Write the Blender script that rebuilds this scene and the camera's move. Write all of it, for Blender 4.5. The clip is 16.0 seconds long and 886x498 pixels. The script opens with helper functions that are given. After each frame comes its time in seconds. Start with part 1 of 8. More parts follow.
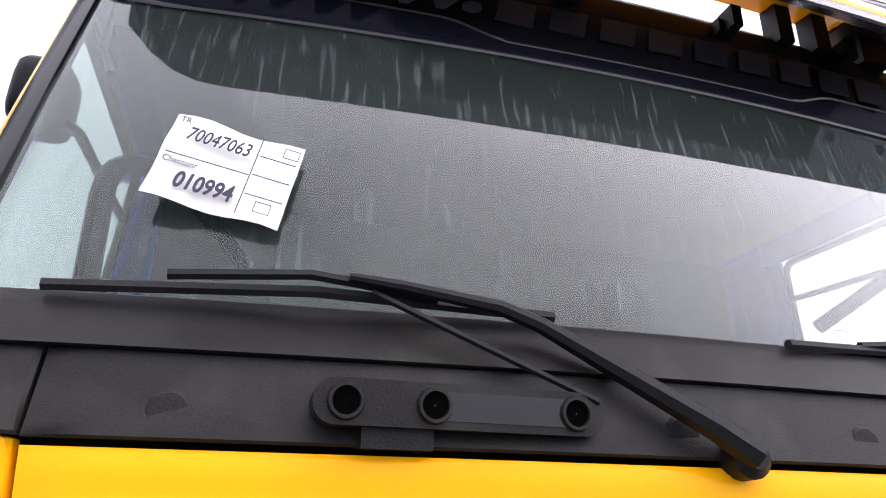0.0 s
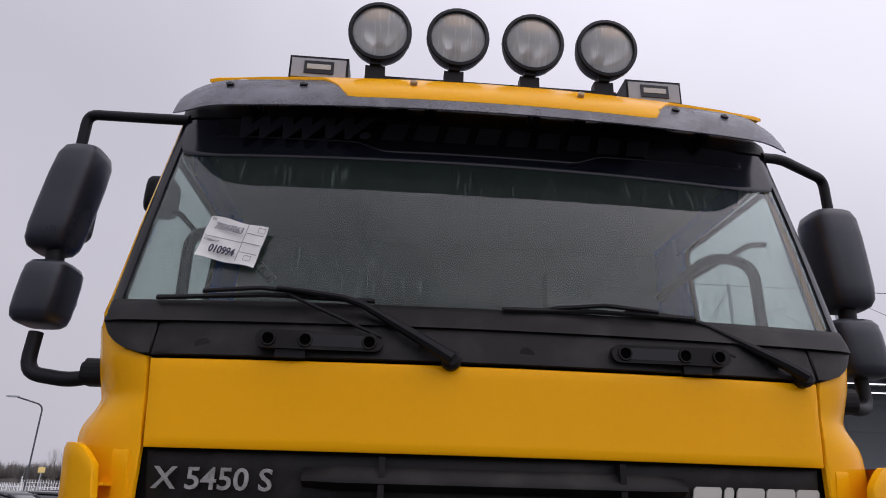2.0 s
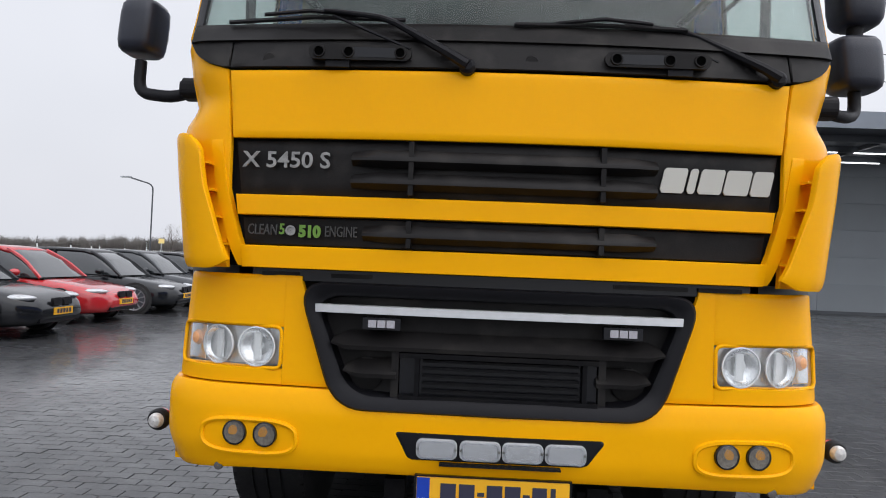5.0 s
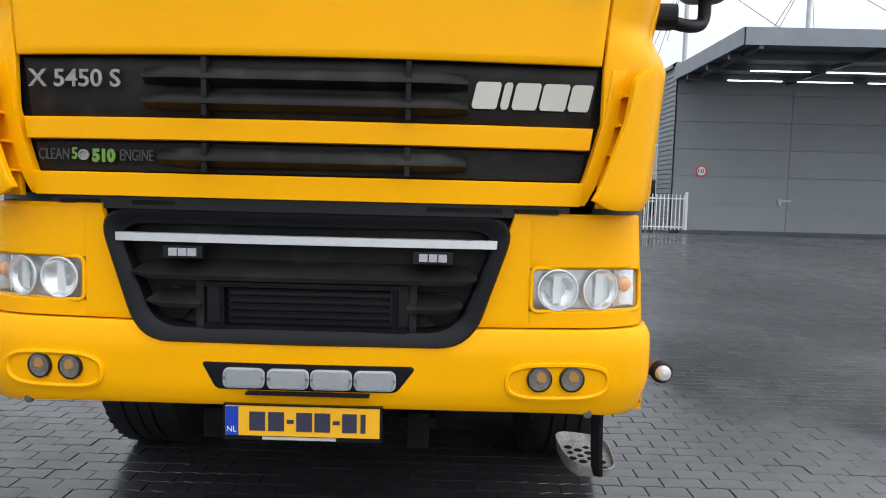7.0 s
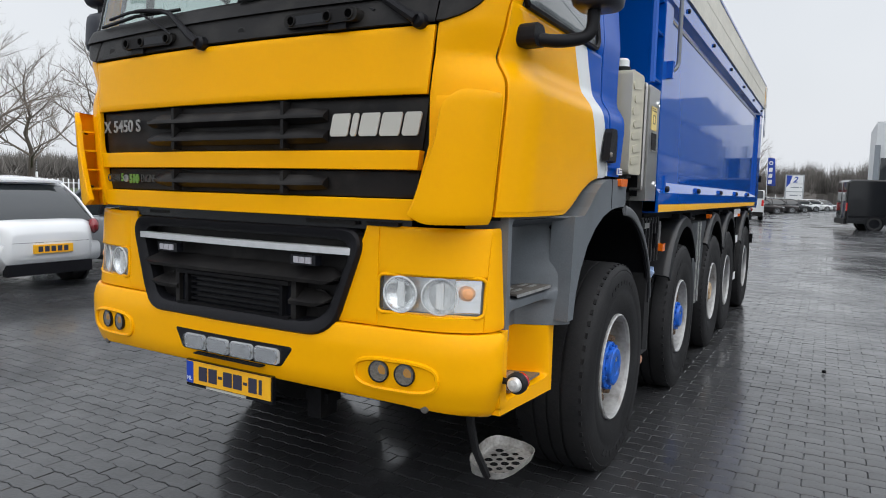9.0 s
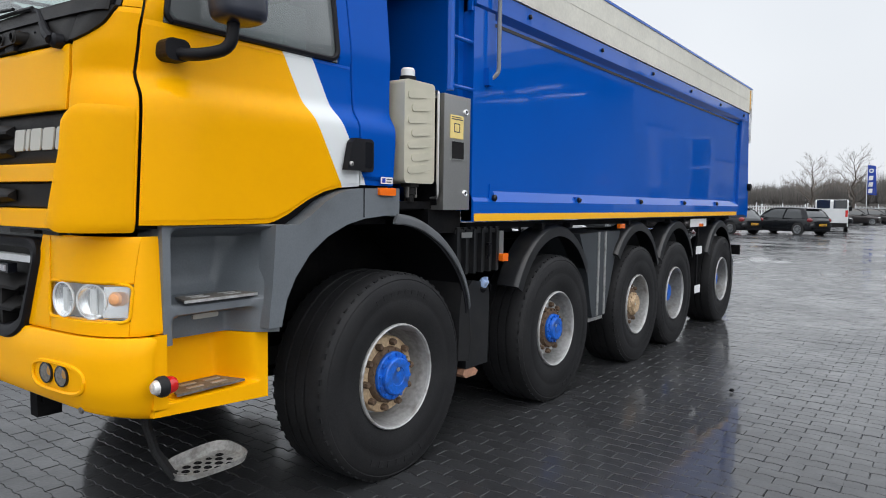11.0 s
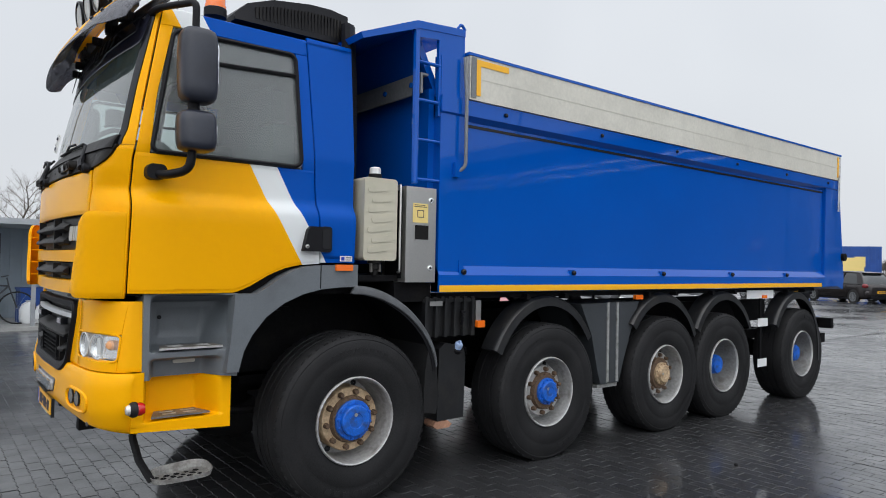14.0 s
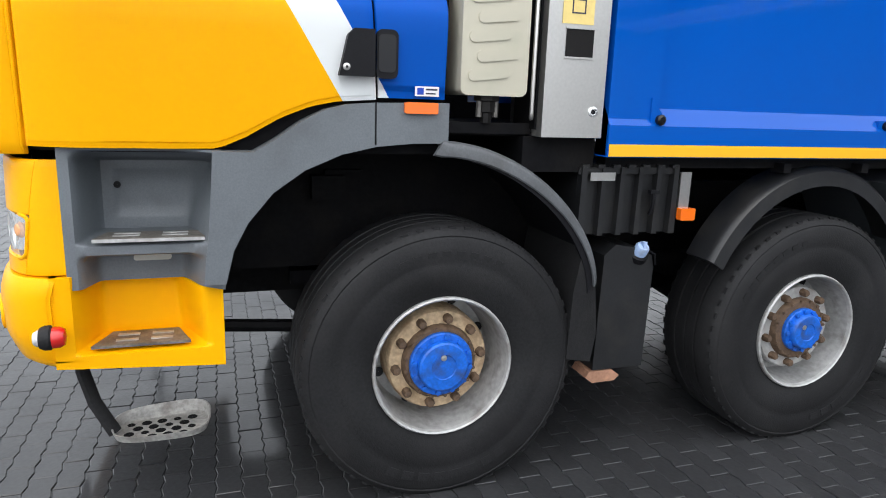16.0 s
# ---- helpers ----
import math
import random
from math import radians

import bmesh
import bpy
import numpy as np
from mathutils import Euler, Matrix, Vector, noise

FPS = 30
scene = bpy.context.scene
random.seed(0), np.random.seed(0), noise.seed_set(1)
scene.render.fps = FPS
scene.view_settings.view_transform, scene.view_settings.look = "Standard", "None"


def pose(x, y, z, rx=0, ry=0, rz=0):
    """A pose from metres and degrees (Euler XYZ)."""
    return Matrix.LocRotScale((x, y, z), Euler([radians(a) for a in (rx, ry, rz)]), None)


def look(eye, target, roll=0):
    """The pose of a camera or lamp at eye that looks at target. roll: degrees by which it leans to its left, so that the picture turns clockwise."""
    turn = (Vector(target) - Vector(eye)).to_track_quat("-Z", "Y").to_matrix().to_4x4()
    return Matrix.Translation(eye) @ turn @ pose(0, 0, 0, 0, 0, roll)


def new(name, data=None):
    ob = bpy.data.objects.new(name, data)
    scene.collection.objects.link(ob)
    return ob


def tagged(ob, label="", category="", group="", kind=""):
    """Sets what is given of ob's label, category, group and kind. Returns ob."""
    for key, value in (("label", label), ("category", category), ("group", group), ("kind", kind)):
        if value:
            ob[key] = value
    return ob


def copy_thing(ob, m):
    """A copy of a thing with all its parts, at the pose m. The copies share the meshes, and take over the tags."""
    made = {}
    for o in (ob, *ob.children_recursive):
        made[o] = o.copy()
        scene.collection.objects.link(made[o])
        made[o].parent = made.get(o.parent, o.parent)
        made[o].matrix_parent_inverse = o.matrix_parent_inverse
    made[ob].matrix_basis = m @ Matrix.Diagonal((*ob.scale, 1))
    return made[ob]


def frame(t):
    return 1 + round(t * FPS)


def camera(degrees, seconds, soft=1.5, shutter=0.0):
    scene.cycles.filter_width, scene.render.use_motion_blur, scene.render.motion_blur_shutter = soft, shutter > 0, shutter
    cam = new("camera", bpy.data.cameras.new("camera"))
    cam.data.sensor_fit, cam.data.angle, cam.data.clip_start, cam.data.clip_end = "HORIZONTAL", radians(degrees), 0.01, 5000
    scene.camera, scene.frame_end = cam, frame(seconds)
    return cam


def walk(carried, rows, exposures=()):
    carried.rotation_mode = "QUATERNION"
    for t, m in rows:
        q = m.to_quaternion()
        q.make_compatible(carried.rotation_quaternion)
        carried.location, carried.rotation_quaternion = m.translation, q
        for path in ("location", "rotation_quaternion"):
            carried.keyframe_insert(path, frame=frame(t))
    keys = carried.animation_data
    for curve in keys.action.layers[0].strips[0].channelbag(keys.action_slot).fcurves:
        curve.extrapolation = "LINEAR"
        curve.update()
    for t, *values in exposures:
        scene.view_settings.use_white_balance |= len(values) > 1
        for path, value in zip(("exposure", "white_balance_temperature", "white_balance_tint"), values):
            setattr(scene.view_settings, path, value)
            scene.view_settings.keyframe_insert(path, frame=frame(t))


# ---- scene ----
cam = camera(67.4, 16.0, soft=1.0)
PATH = [
    (0, (-0.718, -0.73, 1.941), (-0.213, 1.064, 2.666), 1.1),
    (0.5, (-0.553, -1.058, 1.848), (-0.255, 0.787, 2.56), 1.1),
    (1, (-0.5, -1.314, 1.759), (-0.299, 0.519, 2.534), 2.0),
    (1.5, (-0.415, -1.556, 1.703), (-0.24, 0.28, 2.477), 1.7),
    (2, (-0.292, -1.786, 1.67), (-0.153, 0.086, 2.36), 1.6),
    (2.5, (-0.265, -1.959, 1.639), (-0.146, -0.072, 2.29), 2.0),
    (3, (-0.269, -2.067, 1.537), (-0.155, -0.135, 2.041), 2.1),
    (3.5, (-0.232, -2.137, 1.483), (-0.121, -0.186, 1.911), 1.9),
    (4, (-0.169, -2.2, 1.443), (-0.119, -0.232, 1.793), 2.0),
    (4.5, (-0.126, -2.201, 1.402), (-0.169, -0.205, 1.53), 2.2),
    (4.7, (-0.122, -2.191, 1.382), (-0.195, -0.194, 1.467), 2.3),
    (6.8, (0.353, -2.037, 1.301), (0.3, -0.042, 1.171), 1.6),
    (7, (0.459, -2.057, 1.358), (0.436, -0.064, 1.192), 1.4),
    (7.5, (0.882, -2.124, 1.385), (0.774, -0.134, 1.22), 1.5),
    (8, (1.267, -2.072, 1.392), (0.856, -0.122, 1.223), 1.4),
    (8.5, (1.687, -1.986, 1.421), (0.903, -0.155, 1.244), 1.4),
    (9, (2.119, -1.916, 1.435), (1.127, -0.188, 1.259), 1.5),
    (9.5, (2.438, -1.726, 1.414), (1.424, -0.011, 1.232), 1.1),
    (10, (2.768, -1.496, 1.433), (1.744, 0.213, 1.248), 1.0),
    (10.2, (2.92, -1.397, 1.427), (1.886, 0.305, 1.244), 0.9),
    (12.3, (4.22, -0.816, 1.531), (2.753, 0.544, 1.493), 1.6),
    (12.5, (4.336, -0.853, 1.551), (2.88, 0.518, 1.542), 1.5),
    (13, (4.669, -0.896, 1.582), (3.223, 0.484, 1.632), 1.2),
    (13.5, (4.945, -0.856, 1.567), (3.453, 0.475, 1.626), 1.0),
    (14, (4.848, -0.645, 1.531), (3.275, 0.59, 1.576), 1.1),
    (14.5, (4.575, -0.312, 1.534), (2.909, 0.793, 1.504), 1.2),
    (15, (4.233, 0.103, 1.47), (2.427, 0.959, 1.391), 0.8),
    (15.5, (3.829, 0.431, 1.474), (1.94, 1.065, 1.298), 1.4),
    (16, (3.451, 0.767, 1.524), (1.601, 1.391, 1.087), 2.0),
]
walk(cam, [(t, look(eye, target, roll)) for t, eye, target, roll in PATH],
     [(0.0, 1.1, 6250, 22), (0.6, 0.52, 6250, 22), (1.2, -0.3, 6250, 22), (2.0, -0.42, 6250, 22), (3.0, -0.42, 6250, 22), (3.5, -0.05, 6250, 20), (4.0, -0.0, 6250, 18), (4.7, 0.1, 6250, 14), (7.0, 0.42, 6250, 9), (8.0, 0.3, 6250, 9), (9.0, 0.1, 6250, 9), (10.0, 0.22, 6250, 9), (12.5, 0.2, 6250, 9), (13.5, 0.05, 6250, 9), (14.5, 0.2, 6250, 9), (15.2, 0.64, 6250, 9), (16.0, 0.7, 6250, 9)])

# ---- world and light: rain-grey overcast sky ----
SUN_EL, SUN_AZ = 66.0, 122.0
world = bpy.data.worlds.new("overcast")
scene.world = world
world.use_nodes = True
wn, wl = world.node_tree.nodes, world.node_tree.links
wn.clear()
sky = wn.new("ShaderNodeTexSky")
sky.sky_type, sky.sun_disc = "NISHITA", False
sky.sun_elevation, sky.sun_rotation = radians(SUN_EL), radians(SUN_AZ)
sky.air_density, sky.dust_density = 2.0, 6.0
sky_level = wn.new("ShaderNodeMix")
sky_level.data_type, sky_level.blend_type = "RGBA", "MULTIPLY"
sky_level.inputs[0].default_value = 1.0
sky_level.inputs[7].default_value = (0.08, 0.08, 0.08, 1)
wtc = wn.new("ShaderNodeTexCoord")
wcloud = wn.new("ShaderNodeTexNoise")
wcloud.inputs["Scale"].default_value, wcloud.inputs["Detail"].default_value = 1.6, 3.0
wramp = wn.new("ShaderNodeValToRGB")
wramp.color_ramp.elements[0].color = (0.74, 0.755, 0.79, 1)
wramp.color_ramp.elements[1].color = (0.98, 0.985, 1.0, 1)
wramp.color_ramp.elements[0].position, wramp.color_ramp.elements[1].position = 0.25, 0.75
wmix = wn.new("ShaderNodeMix")
wmix.data_type = "RGBA"
wmix.inputs[0].default_value = 0.88
wbg, wout = wn.new("ShaderNodeBackground"), wn.new("ShaderNodeOutputWorld")
wbg.inputs["Strength"].default_value = 0.95
wl.new(wtc.outputs["Generated"], wcloud.inputs["Vector"])
wl.new(wcloud.outputs["Fac"], wramp.inputs["Fac"])
wl.new(sky.outputs["Color"], sky_level.inputs[6])
wl.new(sky_level.outputs[2], wmix.inputs[6])
wl.new(wramp.outputs["Color"], wmix.inputs[7])
# cloud is thinner overhead and round the hidden sun
wgeo, wdot = wn.new("ShaderNodeVectorMath"), wn.new("ShaderNodeMapRange")
wgeo.operation = "DOT_PRODUCT"
wgeo.inputs[1].default_value = (math.sin(radians(SUN_AZ)) * math.cos(radians(SUN_EL)), math.cos(radians(SUN_AZ)) * math.cos(radians(SUN_EL)), math.sin(radians(SUN_EL)))
wdot.inputs["From Min"].default_value, wdot.inputs["From Max"].default_value = 0.1, 1.0
wdot.inputs["To Min"].default_value, wdot.inputs["To Max"].default_value = 0.97, 2.1
wdot.interpolation_type = "SMOOTHSTEP"
wl.new(wtc.outputs["Generated"], wgeo.inputs[0])
wl.new(wgeo.outputs["Value"], wdot.inputs["Value"])
wglow = wn.new("ShaderNodeVectorMath")
wglow.operation = "SCALE"
wl.new(wmix.outputs[2], wglow.inputs[0])
wl.new(wdot.outputs[0], wglow.inputs["Scale"])
wl.new(wglow.outputs[0], wbg.inputs["Color"])
wl.new(wbg.outputs["Background"], wout.inputs["Surface"])

sun = new("sun", bpy.data.lights.new("sun", "SUN"))
sun.data.energy, sun.data.angle, sun.data.color = 0.5, radians(80), (1.0, 0.97, 0.93)
sun.matrix_world = look((0, 0, 60), (60 * math.sin(radians(SUN_AZ)) * -0.6, 60 * math.cos(radians(SUN_AZ)) * -0.6, 0))


# ---- materials ----
def shader(name, color, rough=0.5, metal=0.0, coat=0.0, coat_rough=0.06, grain=0.0, grain_scale=40.0, bump=0.0, bump_scale=60.0, blotch=0.0, blotch_scale=2.0, dirt=None, dirt_amount=0.0, dirt_scale=3.0, rough_var=0.0, piece=0.0, island=0.0, spec=0.5):
    """A node material: base colour with fine grain, large blotches, a dirt colour in patches and a fine relief."""
    m = bpy.data.materials.new(name)
    m.use_nodes = True
    n, l = m.node_tree.nodes, m.node_tree.links
    p = n["Principled BSDF"]
    p.inputs["Roughness"].default_value, p.inputs["Metallic"].default_value = rough, metal
    p.inputs["Coat Weight"].default_value, p.inputs["Coat Roughness"].default_value = coat, coat_rough
    p.inputs["Specular IOR Level"].default_value = spec
    tc = n.new("ShaderNodeTexCoord")
    col = n.new("ShaderNodeRGB")
    col.outputs[0].default_value = (*color, 1)
    out = col.outputs[0]

    def noise_at(scale, detail=4.0):
        t = n.new("ShaderNodeTexNoise")
        t.inputs["Scale"].default_value, t.inputs["Detail"].default_value = scale, detail
        l.new(tc.outputs["Object"], t.inputs["Vector"])
        return t.outputs["Fac"]

    def value_of(fac, amount):
        r = n.new("ShaderNodeMapRange")
        r.inputs["From Min"].default_value, r.inputs["From Max"].default_value = 0.25, 0.75
        r.inputs["To Min"].default_value, r.inputs["To Max"].default_value = 1 - amount, 1 + amount
        l.new(fac, r.inputs["Value"])
        return r.outputs[0]

    def scaled(c, v):
        h = n.new("ShaderNodeHueSaturation")
        l.new(c, h.inputs["Color"])
        l.new(v, h.inputs["Value"])
        return h.outputs["Color"]

    if grain:
        out = scaled(out, value_of(noise_at(grain_scale, 6.0), grain))
    if blotch:
        out = scaled(out, value_of(noise_at(blotch_scale), blotch))
    if piece:
        info = n.new("ShaderNodeObjectInfo")
        out = scaled(out, value_of(info.outputs["Random"], piece))
    if island:
        geo = n.new("ShaderNodeNewGeometry")
        out = scaled(out, value_of(geo.outputs["Random Per Island"], island))
    if dirt:
        mx = n.new("ShaderNodeMix")
        mx.data_type = "RGBA"
        mx.inputs[7].default_value = (*dirt, 1)
        r = n.new("ShaderNodeMapRange")
        r.inputs["From Min"].default_value, r.inputs["From Max"].default_value = 0.5, 0.72
        r.inputs["To Max"].default_value = dirt_amount
        l.new(noise_at(dirt_scale, 8.0), r.inputs["Value"])
        l.new(r.outputs[0], mx.inputs[0])
        l.new(out, mx.inputs[6])
        out = mx.outputs[2]
    l.new(out, p.inputs["Base Color"])
    if rough_var:
        r = n.new("ShaderNodeMapRange")
        r.inputs["From Min"].default_value, r.inputs["From Max"].default_value = 0.3, 0.7
        r.inputs["To Min"].default_value, r.inputs["To Max"].default_value = max(0.02, rough - rough_var), min(1.0, rough + rough_var)
        l.new(noise_at(3.0, 5.0), r.inputs["Value"])
        l.new(r.outputs[0], p.inputs["Roughness"])
    if bump:
        b = n.new("ShaderNodeBump")
        b.inputs["Strength"].default_value, b.inputs["Distance"].default_value = bump, 0.004
        l.new(noise_at(bump_scale, 4.0), b.inputs["Height"])
        l.new(b.outputs["Normal"], p.inputs["Normal"])
    return m


def glass(name, tint, gloss=1.0, rough=0.0, streaks=0.0, grey=(0.55, 0.58, 0.58), haze=0.015, streak_x=True):
    """Thin pane: clear tinted body with a real reflection, and run-off streaks of dried rain where asked; haze: even
    grey between them.
    """
    m = bpy.data.materials.new(name)
    m.use_nodes = True
    n, l = m.node_tree.nodes, m.node_tree.links
    n.clear()
    o, t, g, f, mx = n.new("ShaderNodeOutputMaterial"), n.new("ShaderNodeBsdfTransparent"), n.new("ShaderNodeBsdfGlossy"), n.new("ShaderNodeLayerWeight"), n.new("ShaderNodeMixShader")
    t.inputs["Color"].default_value = (*tint, 1)
    g.inputs["Roughness"].default_value = rough
    pw, k = n.new("ShaderNodeMath"), n.new("ShaderNodeMath")
    pw.operation, pw.inputs[1].default_value = "POWER", 2.3
    k.operation = "MULTIPLY_ADD"
    k.inputs[1].default_value, k.inputs[2].default_value = 0.9, 0.034 * gloss
    l.new(f.outputs["Facing"], pw.inputs[0])
    l.new(pw.outputs[0], k.inputs[0])
    l.new(k.outputs[0], mx.inputs[0])
    l.new(t.outputs[0], mx.inputs[1])
    l.new(g.outputs[0], mx.inputs[2])
    end = mx.outputs[0]
    if streaks:
        tc, mp, no, r, d, m2 = n.new("ShaderNodeTexCoord"), n.new("ShaderNodeMapping"), n.new("ShaderNodeTexNoise"), n.new("ShaderNodeMapRange"), n.new("ShaderNodeBsdfDiffuse"), n.new("ShaderNodeMixShader")
        mp.inputs["Scale"].default_value = (1.0, 0.0 if streak_x else 1.0, 0.11)
        no.inputs["Scale"].default_value, no.inputs["Detail"].default_value = 95.0, 1.5
        r.inputs["From Min"].default_value, r.inputs["From Max"].default_value, r.inputs["To Min"].default_value, r.inputs["To Max"].default_value = 0.555, 0.70, haze, streaks
        d.inputs["Color"].default_value = (*grey, 1)
        l.new(tc.outputs["Object"], mp.inputs["Vector"])
        l.new(mp.outputs[0], no.inputs["Vector"])
        l.new(no.outputs["Fac"], r.inputs["Value"])
        l.new(r.outputs[0], m2.inputs[0])
        l.new(end, m2.inputs[1])
        l.new(d.outputs[0], m2.inputs[2])
        end = m2.outputs[0]
    l.new(end, o.inputs["Surface"])
    return m


def livery():
    """Cab paint: yellow, a white slanted stripe and blue behind it."""
    m = shader("cab_paint", (0.95, 0.44, 0.0), 0.2, coat=0.0, spec=0.10, blotch=0.03, rough_var=0.05)
    n, l = m.node_tree.nodes, m.node_tree.links
    p = n["Principled BSDF"]
    base = p.inputs["Base Color"].links[0].from_socket
    tc, sep = n.new("ShaderNodeTexCoord"), n.new("ShaderNodeSeparateXYZ")
    l.new(tc.outputs["Object"], sep.inputs[0])

    def op(kind, a, b):
        k = n.new("ShaderNodeMath")
        k.operation = kind
        for i, v in enumerate((a, b)):
            if isinstance(v, (int, float)):
                k.inputs[i].default_value = v
            else:
                l.new(v, k.inputs[i])
        return k.outputs[0]

    dz = op("SUBTRACT", sep.outputs["Z"], 1.852)
    upper, lower = op("MULTIPLY", op("MAXIMUM", dz, 0.0), -0.537), op("MULTIPLY", op("MINIMUM", dz, 0.0), -0.602)
    edge = op("ADD", op("ADD", upper, lower), 0.954)
    past = op("SUBTRACT", sep.outputs["Y"], edge)
    for limit, colour in ((0.0, (0.78, 0.80, 0.80)), (0.168, (0.003, 0.078, 0.43))):
        mx = n.new("ShaderNodeMix")
        mx.data_type = "RGBA"
        mx.inputs[7].default_value = (*colour, 1)
        l.new(op("GREATER_THAN", past, limit), mx.inputs[0])
        l.new(base, mx.inputs[6])
        base = mx.outputs[2]
    l.new(base, p.inputs["Base Color"])
    return m


